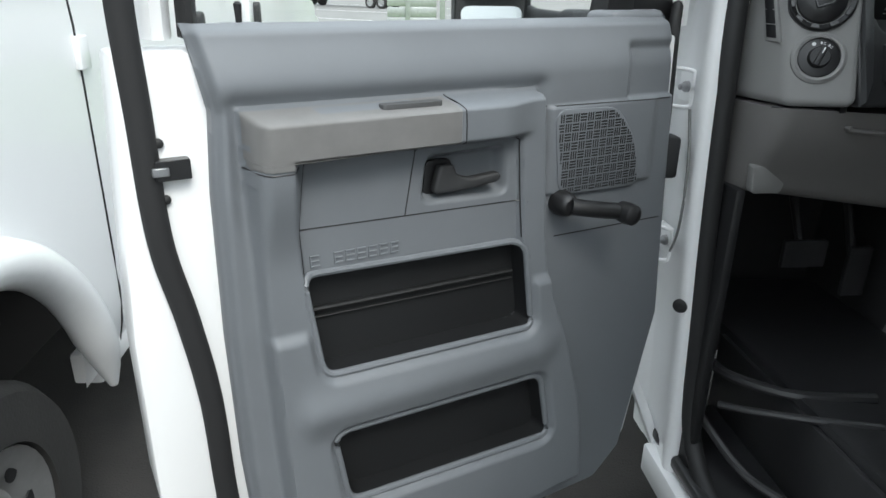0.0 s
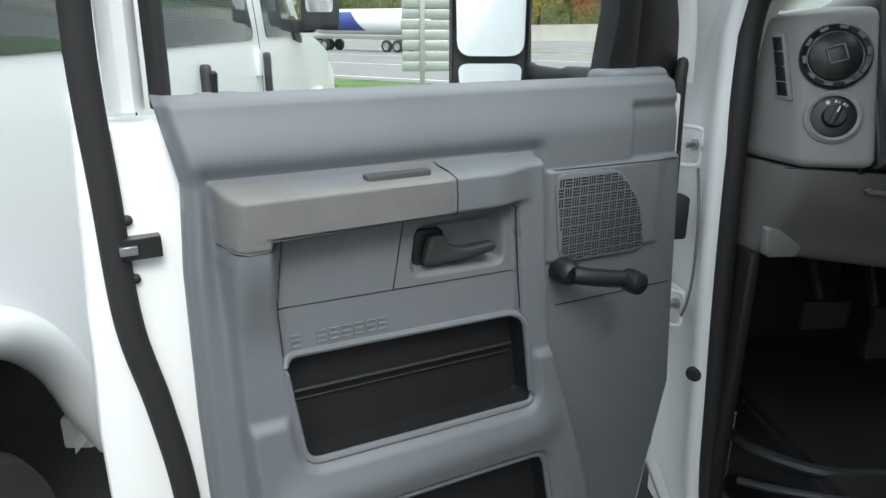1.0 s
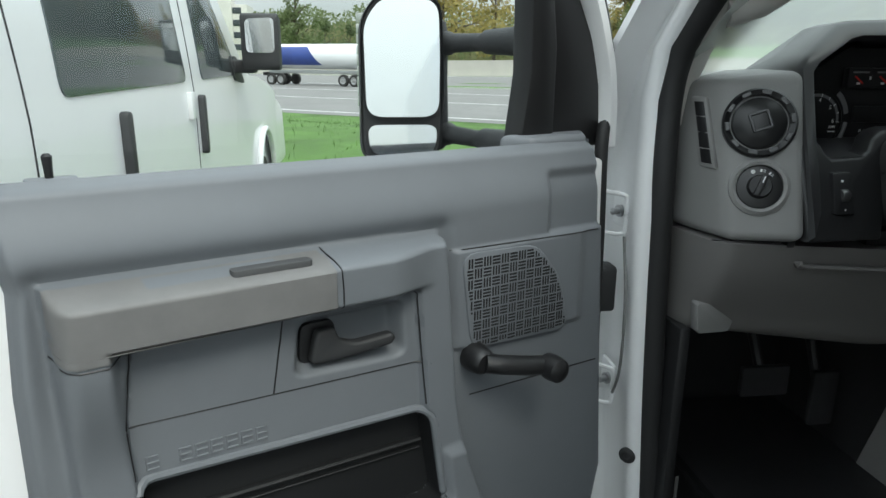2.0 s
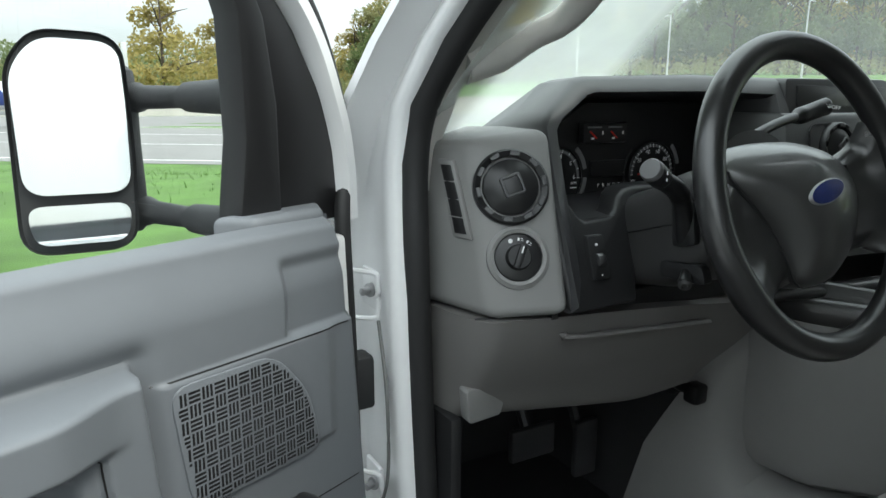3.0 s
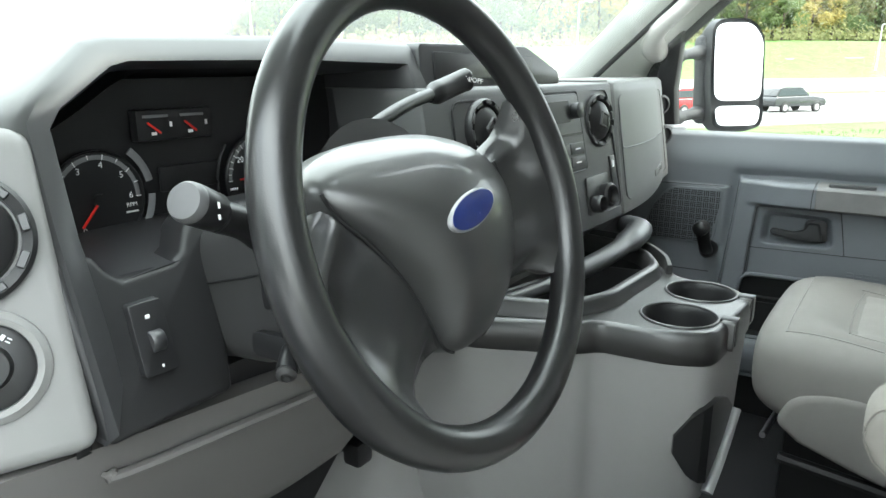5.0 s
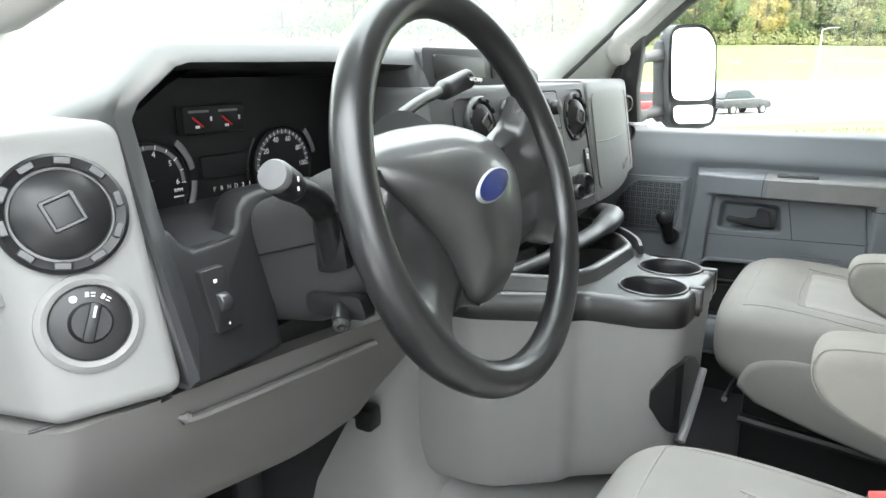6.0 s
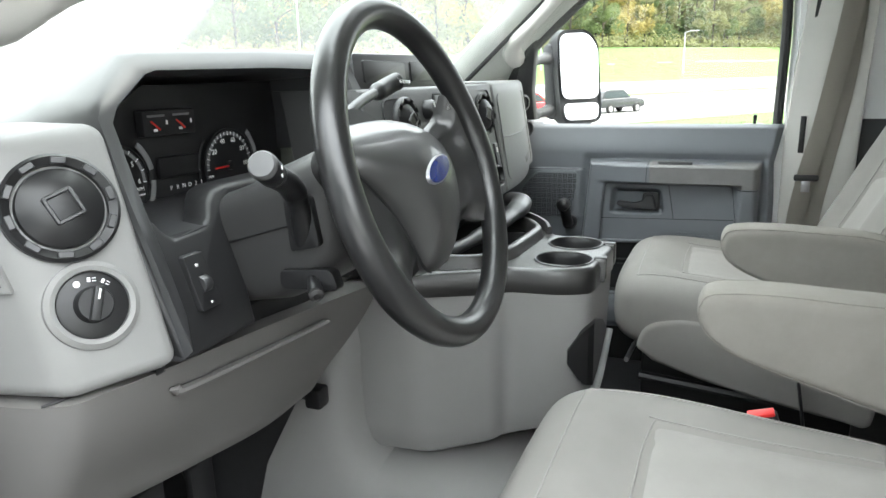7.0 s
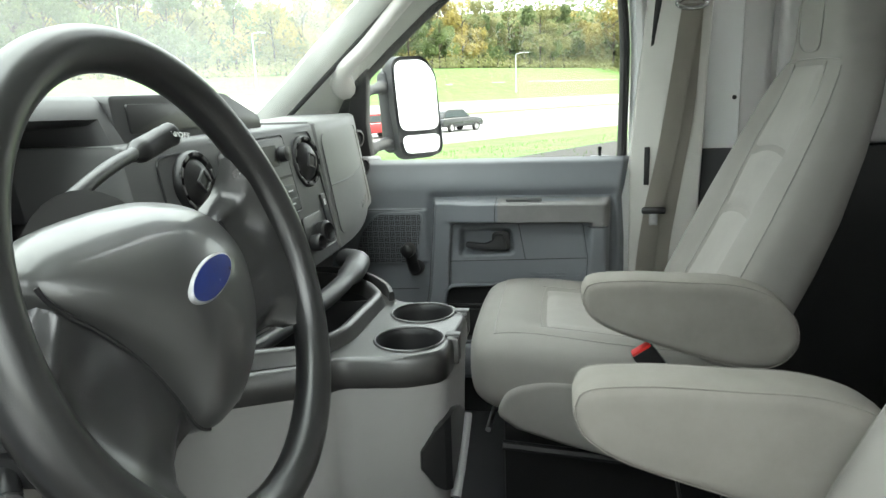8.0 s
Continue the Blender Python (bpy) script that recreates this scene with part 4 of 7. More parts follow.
def dial(cx, cz, r, y, start, stop, count, numbers, needle, parent):
    m = aim((cx, y, cz), (0, -1, 0))
    g = part("dial", lathe([(r, 0), (r, 0.003), (r * 0.97, 0.0042), (r * 0.95, 0.0012), (0.002, 0.0012)], m, 48), BLACK, parent, "round black dial")
    arc = [m @ Vector((r * 0.86 * math.sin(radians(a)), r * 0.86 * math.cos(radians(a)), 0.0014)) for a in np.linspace(start, stop, 40)]
    part("scale_arc", tube(arc, 0.0024, 6, flat=0.12, up=(0, 1, 0)), DIALGREY, g, "grey scale band")
    for k in range(count):
        a = radians(start + (stop - start) * k / (count - 1))
        bm = box(-0.0005, 0.0005, r * (0.81 if k % 2 == 0 else 0.84), r * 0.92, 0.0016, 0.0024, 0.0001, 1)
        bm.transform(m @ Matrix.Rotation(-a, 4, "Z"))
        part("tick", bm, INK, g)
    for text, a in numbers:
        q = m @ Matrix.Translation((r * 0.70 * math.sin(radians(a)), r * 0.70 * math.cos(radians(a)), 0.0014))
        lettering("numeral", text, q, r * 0.19, INK, g, 0.0003)
    bm = box(-0.0013, 0.0013, -0.004, r * 0.66, 0.004, 0.0056, 0.0004, 1)
    bm.transform(m @ Matrix.Rotation(-radians(needle), 4, "Z"))
    part("needle", bm, REDINK, g, "red needle")
    part("needle_hub", lathe([(r * 0.13, 0.0012), (r * 0.12, 0.006), (0.001, 0.0065)], m, 20), BLACK, g)
    return g


DIALGREY = material("dial_grey", (0.2, 0.2, 0.205), 0.6, vary=0.05)
sp = [(t, -90 + 36 * k) for k, t in enumerate(("0", "20", "40", "60", "80", "100"))]
dial(-0.424, 1.402, 0.0555, GY - 0.005, -92, 92, 21, sp[1:], -91, dash)
dial(-0.637, 1.403, 0.0505, GY - 0.005, -150, 92, 13, [(str(k), -150 + 40 * k) for k in range(7)], -140, dash)
lettering("dial_word", "RPM", aim((-0.602, GY - 0.0068, 1.393), (0, -1, 0)), 0.0065, INK, dash, 0.0003)
part("dial_line", box(-0.609, -0.595, GY - 0.0068, GY - 0.0062, 1.3845, 1.3865, 0.0001), INK, dash)
lettering("dial_word", "MPH", aim((-0.468, GY - 0.0068, 1.390), (0, -1, 0)), 0.0055, INK, dash, 0.0003)
for cx, cz, r, a0, a1 in ((-0.637, 1.403, 0.0605, 40, 78), (-0.637, 1.403, 0.0605, 92, 122), (-0.424, 1.402, 0.0665, 45, 78)):
    arc = [(cx + r * math.sin(radians(a)), GY - 0.005, cz + r * math.cos(radians(a))) for a in np.linspace(a0, a1, 9)]
    part("indicator_bar", tube(arc, 0.0042, 6, flat=0.3, up=(0, 1, 0)), DIALGREY, dash, "grey warning lamp strip")
arc = [(-0.424 + 0.0665 * math.sin(radians(a)), GY - 0.006, 1.402 + 0.0665 * math.cos(radians(a))) for a in np.linspace(-100, -50, 12)]
part("dial_rim", tube(arc, 0.002, 6), DARKGREY, dash)
tank = part("gauge_panel", box(-0.591, -0.497, GY - 0.014, GY, 1.458, 1.491, 0.002), BLACK, dash, "black panel with two small gauges")
for cx in (-0.566, -0.521):
    m = aim((cx, GY - 0.0145, 1.467), (0, -1, 0))
    part("gauge_top", box(cx - 0.018, cx + 0.012, GY - 0.0152, GY - 0.0142, 1.4825, 1.4855, 0.0002), DIALGREY, tank)
    bm = box(-0.0011, 0.0011, -0.002, 0.017, 0.0, 0.002, 0.0003, 1)
    bm.transform(m @ Matrix.Rotation(radians(52), 4, "Z"))
    part("needle", bm, REDINK, tank)
    part("gauge_mark", box(cx + 0.0135, cx + 0.0165, GY - 0.0152, GY - 0.0142, 1.472, 1.4775, 0.0002), INK, tank)
    part("gauge_mark", box(cx - 0.009, cx - 0.003, GY - 0.0152, GY - 0.0142, 1.464, 1.4675, 0.0002), INK, tank)
part("display", box(-0.564, -0.487, GY - 0.006, GY, 1.400, 1.428, 0.002), DARKGREY, dash, "grey message display")
for k, t in enumerate(("P", "R", "N", "D", "2", "1")):
    lettering("gear_letter", t, aim((-0.548 + 0.0118 * k, GY - 0.0065, 1.386), (0, -1, 0)), 0.0085, INK, dash, 0.0003)

# warm grey knee panel below
knee_top = [(-0.889, 0.145, 1.232), (-0.864, 0.02, 1.232), (-0.80, -0.012, 1.234), (-0.60, -0.022, 1.222), (-0.42, -0.022, 1.205), (-0.27, -0.02, 1.188)]
knee_low = [(-0.882, 0.135, 1.07), (-0.862, 0.075, 1.072), (-0.80, 0.062, 1.068), (-0.62, 0.05, 1.045), (-0.52, 0.045, 1.035), (-0.42, 0.035, 1.045)]
rows = []
for t in np.linspace(0, 1, 12):
    rows.append([Vector(a).lerp(Vector(b), t) + Vector((0, -0.008 * math.sin(math.pi * min(1, t * 1.3)) , 0)) for a, b in zip(smooth_path(knee_top, 6), smooth_path(knee_low, 6))])
rows.insert(0, [p + Vector((0, 0.25, 0.002)) for p in rows[0]])
rows.append([p + Vector((0, 0.012, -0.008)) for p in rows[-1]])
rows.append([p + Vector((0, 0.2, 0.02)) for p in rows[-1]])
knee = part("knee_panel", sheet(rows), WARMGREY, dash, "warm grey plastic knee panel", angle=45)
groove = [(-0.745, -0.014, 1.206), (-0.735, -0.017, 1.199), (-0.60, -0.022, 1.190), (-0.45, -0.021, 1.178)]
part("panel_ridge", tube(smooth_path(groove, 6), 0.0065, 8, flat=0.7), WARMGREY, knee)
part("panel_gap", tube([(-0.868, 0.028, 1.2335), (-0.80, 0.003, 1.2355), (-0.757, -0.012, 1.2375)], 0.0016, 6), BLACK, dash)
part("panel_gap", box(-0.770, -0.757, -0.016, 0.0, 1.229, 1.2405, 0.001), BLACK, dash)
rel = [(-0.872, 1.124), (-0.788, 1.112), (-0.803, 1.066), (-0.866, 1.07)]
part("release_handle", prism(rounded(rel, 0.008), lambda a, b, d: (a, 0.050 + d + 0.20 * (a + 0.84), b), -0.004, 0.02, 0.004), PODGREY, dash, "light grey hood release handle")
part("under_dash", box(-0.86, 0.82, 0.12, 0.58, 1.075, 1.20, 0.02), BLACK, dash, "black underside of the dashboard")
# black block put in for the shade in the gap under the column
part("column_gap_shade", prism([(-0.62, 1.245), (-0.40, 1.245), (-0.36, 1.205), (-0.62, 1.215)], lambda a, b, d: (a, d, b), 0.005, 0.1, 0.002), BLACK, dash)

# centre stack
def stack_y(x, z):
    return -0.030 + 0.16 * (z - 1.44) - 0.035 * math.sin(math.pi * min(1, max(0, (x + 0.30) / 1.0))) + 0.16 * max(0, x - 0.30) ** 1.5


def stack_put(a, b, d):
    return (a, stack_y(a, b) + d, b)


def skin(x0, x1, z0, z1, depth, name, mat, label="", nx=24, nz=10, r=0.012):
    """A panel that follows the dashboard's curve, with rounded edges and sides."""
    xs = [x0, x0 + r * 0.3] + list(np.linspace(x0 + r, x1 - r, nx)) + [x1 - r * 0.3, x1]
    zs = [z0, z0 + r * 0.3] + list(np.linspace(z0 + r, z1 - r, nz)) + [z1 - r * 0.3, z1]
    drop_x = [0.6, 0.15] + [0] * nx + [0.15, 0.6]
    drop_z = [0.6, 0.15] + [0] * nz + [0.15, 0.6]
    rows = [[stack_put(x, z, depth + r * max(a, b)) for x, a in zip(xs, drop_x)] for z, b in zip(zs, drop_z)]
    rows = [[(p[0], p[1] + 0.16, p[2]) for p in rows[0]]] + rows + [[(p[0], p[1] + 0.16, p[2]) for p in rows[-1]]]
    rows = [[(r_[0][0], r_[0][1] + 0.14, r_[0][2])] + list(r_) + [(r_[-1][0], r_[-1][1] + 0.14, r_[-1][2])] for r_ in rows]
    return part(name, sheet(rows), mat, dash, label)


def panel_put(a, b, d):
    return stack_put(a, b, d)


skin(-0.31, 0.232, 1.262, 1.508, 0.0, "centre_panel", STACKGREY, "dark grey centre stack")
skin(0.226, 0.80, 1.262, 1.512, -0.006, "airbag_panel", AIRGREY, "grey airbag panel", nx=40, r=0.022)
part("airbag_seam", tube([stack_put(x, 1.389 - 0.02 * (x - 0.235), -0.0065) for x in np.linspace(0.245, 0.74, 30)], 0.0013, 6), BLACK, dash)
part("airbag_border", tube([stack_put(a, b, -0.0062) for a, b in rounded([(0.243, 1.292), (0.243, 1.486), (0.735, 1.484), (0.735, 1.286)], 0.02)], 0.0013, 6, ring=True), STACKGREY, dash)
for k in range(8):
    part("embossed_bar", prism([(0.50 + 0.020 * k, 1.302), (0.514 + 0.020 * k, 1.302), (0.514 + 0.020 * k, 1.316), (0.50 + 0.020 * k, 1.316)], stack_put, -0.0078, -0.004, 0.0006), AIRGREY, dash)
sp_n = (-0.05, -1, 0.12)
part("frame_line", tube([panel_put(a, b, -0.001) for a, b in rounded([(-0.258, 1.282), (-0.256, 1.490), (0.200, 1.497), (0.224, 1.285)], 0.02)], 0.0018, 6, ring=True), BLACK, dash)
round_vent(panel_put(-0.192, 1.452, -0.002), sp_n, 0.042, dash, "black round air vent", 40)
round_vent(panel_put(0.148, 1.445, -0.002), (-0.15, -1, 0.12), 0.046, dash, "black round air vent", -20)
for kx, kz, kr in ((-0.112, 1.468, 0.018), (-0.118, 1.404, 0.017), (-0.19, 1.372, 0.017)):
    knob = part("climate_knob", lathe([(kr, 0), (kr * 0.96, 0.012), (kr * 0.74, 0.018), (0.002, 0.019)], aim(panel_put(kx, kz, 0.0), sp_n), 24), BLACK, dash, "black climate knob")
    bm = box(-0.0015, 0.0015, kr * 0.2, kr * 0.66, 0.0175, 0.0195, 0.0003, 1)
    bm.transform(aim(panel_put(kx, kz, 0.0), sp_n) @ Matrix.Rotation(radians(30), 4, "Z"))
    part("knob_mark", bm, INK, knob)
radio = part("radio", prism(rounded([(-0.078, 1.368), (-0.080, 1.492), (0.072, 1.494), (0.086, 1.370)], 0.006), panel_put, -0.004, 0.02, 0.002), STACKGREY, dash, "dark grey radio")
part("radio_gap", tube([panel_put(a, b, -0.001) for a, b in rounded([(-0.081, 1.365), (-0.083, 1.495), (0.075, 1.497), (0.089, 1.367)], 0.006)], 0.0016, 6, ring=True), BLACK, radio)
part("radio_display", prism(rounded([(-0.05, 1.448), (-0.05, 1.482), (0.035, 1.483), (0.037, 1.449)], 0.003), panel_put, -0.0062, 0.0), BLACK, radio, "dark radio display")
for k in range(2):
    for j in range(3):
        a, b = -0.070 + 0.050 * j, 1.375 + 0.022 * k
        part("radio_button", prism(rounded([(a, b), (a + 0.046, b), (a + 0.046, b + 0.018), (a, b + 0.018)], 0.002, 2), panel_put, -0.0060, 0.0, 0.0008), STACKGREY, radio)
        part("button_word", prism([(a + 0.014, b + 0.007), (a + 0.032, b + 0.007), (a + 0.032, b + 0.0095), (a + 0.014, b + 0.0095)], panel_put, -0.0064, 0.0), INK, radio)
part("radio_slot", prism([(-0.07, 1.426), (0.075, 1.427), (0.075, 1.431), (-0.07, 1.430)], panel_put, -0.0048, 0.0), BLACK, radio)
part("radio_knob", lathe([(0.013, 0), (0.0125, 0.012), (0.002, 0.014)], aim(panel_put(0.054, 1.466, -0.004), sp_n), 20), BLACK, radio)
socket = part("socket_recess", prism(rounded([(0.078, 1.288), (0.076, 1.353), (0.165, 1.354), (0.172, 1.290)], 0.006), panel_put, -0.0035, 0.0, 0.001), BLACK, dash, "black recess with power socket")
part("power_socket", lathe([(0.021, 0), (0.021, 0.014), (0.017, 0.018), (0.013, 0.006)], aim(panel_put(0.142, 1.316, -0.004), (-0.2, -1, 0.2)), 22), BLACK, socket)
part("power_socket", lathe([(0.015, 0), (0.015, 0.014), (0.012, 0.018), (0.010, 0.006)], aim(panel_put(0.100, 1.306, -0.004), (-0.2, -1, 0.2)), 22), BLACK, socket)
strip = part("button_strip", prism([(0.190, 1.300), (0.182, 1.380), (0.204, 1.380), (0.214, 1.300)], panel_put, -0.004, 0.0, 0.001), BLACK, dash)
part("button_mark", prism([(0.189, 1.360), (0.189, 1.371), (0.197, 1.371), (0.197, 1.360)], panel_put, -0.0048, 0.0), INK, strip)
for k in range(3):
    part("stack_button", prism([(-0.06 + 0.038 * k, 1.30), (-0.028 + 0.038 * k, 1.30), (-0.028 + 0.038 * k, 1.335), (-0.06 + 0.038 * k, 1.335)], panel_put, -0.003, 0.0, 0.001), DARKGREY, dash)
# pod with two bins on top of the stack
bins = part("bin_housing", prism(rounded([(-0.262, 1.505), (-0.262, 1.566), (0.02, 1.568), (0.13, 1.528), (0.13, 1.505)], 0.01), lambda a, b, d: (a, 0.012 + 0.1 * (b - 1.5) + d - 0.03 * (a + 0.26), b), 0.0, 0.2, 0.004), MIDGREY, dash, "dark grey storage bins on the stack")
for x0, x1 in ((-0.235, -0.085), (-0.06, 0.03)):
    part("bin_opening", prism(rounded([(x0, 1.518), (x0, 1.555), (x1, 1.553), (x1, 1.518)], 0.005), lambda a, b, d: (a, 0.012 + 0.1 * (b - 1.5) + d - 0.03 * (a + 0.26), b), -0.003, 0.02, 0.001), BLACK, bins)
# end vent by the passenger door
for z in (1.445, 1.37):
    part("end_vent", lathe([(0.024, 0), (0.024, 0.004), (0.018, 0.006), (0.016, -0.002), (0.002, -0.002)], aim(stack_put(0.772, z, -0.004), (-0.5, -1, 0)), 24), BLACK, dash, "black end vent")
# lower bolster and dark lower dashboard
bol = [(-0.30, -0.02, 1.20), (-0.15, -0.095, 1.215), (0.05, -0.135, 1.232), (0.20, -0.135, 1.245), (0.24, -0.10, 1.245)]
part("bolster", tube(smooth_path(bol, 8), [0.014] * 12 + [0.018] * 8 + [0.024] * 20, 14, flat=0.8), MIDGREY, dash, "dark grey lower bolster")
lowp = [[(x, stack_y(x, 1.262) + 0.02 + t * 0.16, 1.264 - 0.16 * t) for x in np.linspace(-0.3, 0.86, 24)] for t in np.linspace(0, 1, 6)]
part("lower_dash", sheet(lowp), MIDGREY, dash, "dark grey lower dashboard")
part("dash_end", prism([(0.05, 1.25), (0.08, 1.49), (0.3, 1.50), (0.45, 1.40), (0.45, 1.1), (0.2, 1.08)], lambda a, b, d: (d, a, b), 0.79, 0.862, 0.02, 3), MIDGREY, dash)

# ---- steering column and wheel ----
STALKCAP = material("stalk_cap_plastic", (0.11, 0.11, 0.112), 0.4, vary=0.05)
COLGREY = material("column_shroud_plastic", (0.036, 0.0355, 0.036), 0.45, grain=0.3, grain_scale=1400, vary=0.06)
column = thing("steering_column", "dark grey steering column shroud with two stalks", "steering column", at=(-0.55, 0.0, 1.3))
axis = Vector((0.0, 0.955, -0.30)).normalized()
WC = Vector((-0.546, -0.232, 1.418))


def soft_power(v, p):
    return math.copysign(abs(v) ** p, v)


shr = []
for t, w, h, drop in ((0.072, 0.062, 0.062, -0.004), (0.076, 0.080, 0.074, -0.010), (0.088, 0.092, 0.084, -0.018), (0.11, 0.098, 0.09, -0.024), (0.16, 0.097, 0.092, -0.030), (0.22, 0.084, 0.084, -0.030), (0.32, 0.074, 0.078, -0.026)):
    c = WC + axis * t
    shr.append([c + Vector((w * soft_power(math.cos(a), 0.42), 0, h * soft_power(math.sin(a), 0.42) * (1 if math.sin(a) > 0 else 0.76) + drop)) for a in np.linspace(0, 2 * math.pi, 56, endpoint=False)])
shroud = part("shroud", loft(shr), COLGREY, column, "dark grey column shroud", angle=55)
part("shroud_seam", tube([(-0.546 - float(np.interp(y, (-0.125, -0.079, -0.022, 0.05), (0.1, 0.0975, 0.0845, 0.0775))), y, 1.352 - 0.30 * (y + 0.05)) for y in np.linspace(-0.125, 0.05, 16)], 0.0011, 6), BLACK, shroud)
part("stalk_slot", prism(rounded([(-0.147, 1.348), (-0.110, 1.340), (-0.104, 1.398), (-0.138, 1.404)], 0.006), lambda a, b, d: (d, a, b), -0.6505, -0.640, 0.001), BLACK, shroud, "black stalk slot")
part("tilt_slot", prism(rounded([(-0.168, 1.300), (-0.092, 1.296), (-0.092, 1.318), (-0.16, 1.323)], 0.008), lambda a, b, d: (d, a, b), -0.6505, -0.635, 0.001), BLACK, shroud, "black tilt lever slot")
stalk_run = smooth_path([(-0.640, -0.122, 1.350), (-0.650, -0.127, 1.378), (-0.662, -0.131, 1.403), (-0.682, -0.136, 1.421), (-0.711, -0.141, 1.434)], 6)
stalk = part("stalk", tube(stalk_run, [0.0125] * 8 + [0.0118] * 6 + [0.0135] * 11, 16, flat=0.9), BLACK, column, "black turn signal stalk")
STALKDIR = (-0.86, -0.30, 0.40)
part("stalk_end", lathe([(0.010, -0.010), (0.0140, 0.0), (0.0145, 0.024), (0.0132, 0.028), (0.003, 0.029)], aim((-0.711, -0.138, 1.436), STALKDIR), 28), BLACK, stalk)
part("stalk_cap", lathe([(0.0142, 0.0265), (0.0140, 0.031), (0.0122, 0.034), (0.002, 0.035)], aim((-0.711, -0.138, 1.436), STALKDIR), 28), STALKCAP, stalk, "grey stalk cap")
for u, v, w in ((0.010, 0.004, 0.0035), (0.010, -0.004, 0.003), (-0.014, 0.002, 0.003), (-0.026, -0.002, 0.0028)):
    bm = box(-w * 0.3, w * 0.3, -w * 0.6, w * 0.6, -0.0002, 0.0005, 0.0001, 1)
    bm.transform(aim(Vector((-0.711, -0.1525, 1.436)) + Vector(STALKDIR).normalized() * u + Vector((0, -0.0005 if u > 0 else 0.003, v)), (-0.25, -1, 0.15)))
    part("stalk_symbol", bm, INK, stalk)
lever = smooth_path([(-0.575, -0.105, 1.40), (-0.568, -0.108, 1.425), (-0.552, -0.105, 1.447), (-0.52, -0.098, 1.466), (-0.46, -0.088, 1.485), (-0.40, -0.077, 1.498), (-0.335, -0.066, 1.507)], 5)
shift = part("shift_lever", tube(lever, 0.0072, 12), BLACK, column, "black column shift lever")
part("shift_knob", tube(smooth_path([(-0.362, -0.070, 1.5025), (-0.345, -0.068, 1.5055), (-0.32, -0.068, 1.511), (-0.296, -0.072, 1.518), (-0.284, -0.076, 1.521)], 4), [0.0075, 0.0085, 0.010, 0.0118] + [0.0132] * 9 + [0.0138, 0.0138, 0.012, 0.006][:4], 16), BLACK, shift)
lettering("shift_word", "ON/OFF", aim((-0.297, -0.0862, 1.5195), (-0.55, -1, 0.35), (0.2, 0, 1)), 0.0085, INK, shift, 0.0004)
tilt = part("tilt_lever", tube(smooth_path([(-0.635, -0.125, 1.312), (-0.652, -0.138, 1.308), (-0.662, -0.146, 1.300)], 3), [0.006, 0.0062, 0.0066, 0.007, 0.0075, 0.0085, 0.009][:7], 12), BLACK, column, "black tilt lever")
part("lever_tip", lathe([(0.008, -0.002), (0.0085, 0.003), (0.0045, 0.0055), (0.0035, 0.002), (0.001, 0.002)], aim((-0.663, -0.147, 1.299), (-0.5, -0.45, -0.3)), 16), COLGREY, tilt)

# the wheel stands turned a little to the left
wheel = thing("steering_wheel", "black steering wheel with grey padded hub and blue oval badge", "steering wheel", at=tuple(WC))
wm = aim(WC, -axis)
RIM = 0.185
rings = []
for a in np.linspace(0, 2 * math.pi, 120, endpoint=False):
    deg = math.degrees(a)
    grip = sum(math.exp(-((deg - g + 180) % 360 - 180) ** 2 / 220) for g in (4, 214))
    r0 = 0.0172 + 0.0014 * grip
    ripple = 0.0005 * math.sin(a * 60) * (math.sin(a) > 0.2)
    rings.append([wm @ Vector(((RIM + (r0 + ripple * (math.cos(b) < -0.3)) * math.cos(b)) * math.cos(a), (RIM + (r0 + ripple * (math.cos(b) < -0.3)) * math.cos(b)) * math.sin(a), r0 * math.sin(b))) for b in np.linspace(0, 2 * math.pi, 20, endpoint=False)])
part("rim", loft(rings + [rings[0]], caps=False), LEATHER, wheel, "black vinyl wheel rim")


def wheel_pad(rings, name, mat, label, parent):
    return part(name, loft([[wm @ Vector((x, y, d)) for x, y in ring] for ring, d in rings]), mat, parent, label, angle=55)


# padded hub, smoothly domed, with the seam to the spoke cut across its lower side
half_right = [(0.0, 0.078), (0.045, 0.076), (0.088, 0.064), (0.112, 0.044), (0.121, 0.012), (0.116, -0.022), (0.102, -0.055), (0.076, -0.085), (0.040, -0.106), (0.014, -0.112)]
half_left = [(-0.014, -0.112), (-0.030, -0.103), (-0.036, -0.086), (-0.044, -0.064), (-0.054, -0.043), (-0.068, -0.022), (-0.086, -0.001), (-0.103, 0.015), (-0.115, 0.031), (-0.117, 0.046), (-0.104, 0.060), (-0.080, 0.070), (-0.045, 0.076), (0.0, 0.078)]
padout = [(p.x, p.y) for p in smooth_path([(x, y, 0) for x, y in half_right + half_left], 4)[:-1]]


def sc(k):
    """The pad's outline drawn in, rounder towards the middle."""
    out = []
    for x, y in padout:
        r, a = math.hypot(x, y), math.atan2(y, x)
        round_r = 0.092 * 0.098 / math.hypot(0.098 * math.cos(a), 0.092 * math.sin(a))
        r = k * (round_r + (r - round_r) * float(smoothstep(0.3, 1.0, k)))
        out.append((r * math.cos(a), r * math.sin(a)))
    return out


HUB_RINGS = [(sc(0.94), -0.076), (sc(0.985), -0.062), (sc(1.0), -0.045), (sc(1.0), -0.030), (sc(0.994), -0.0245), (sc(0.97), -0.0195), (sc(0.92), -0.0135), (sc(0.84), -0.0065), (sc(0.73), 0.0005), (sc(0.6), 0.0065), (sc(0.45), 0.0110), (sc(0.3), 0.0138), (sc(0.15), 0.0152), (sc(0.02), 0.0155)]
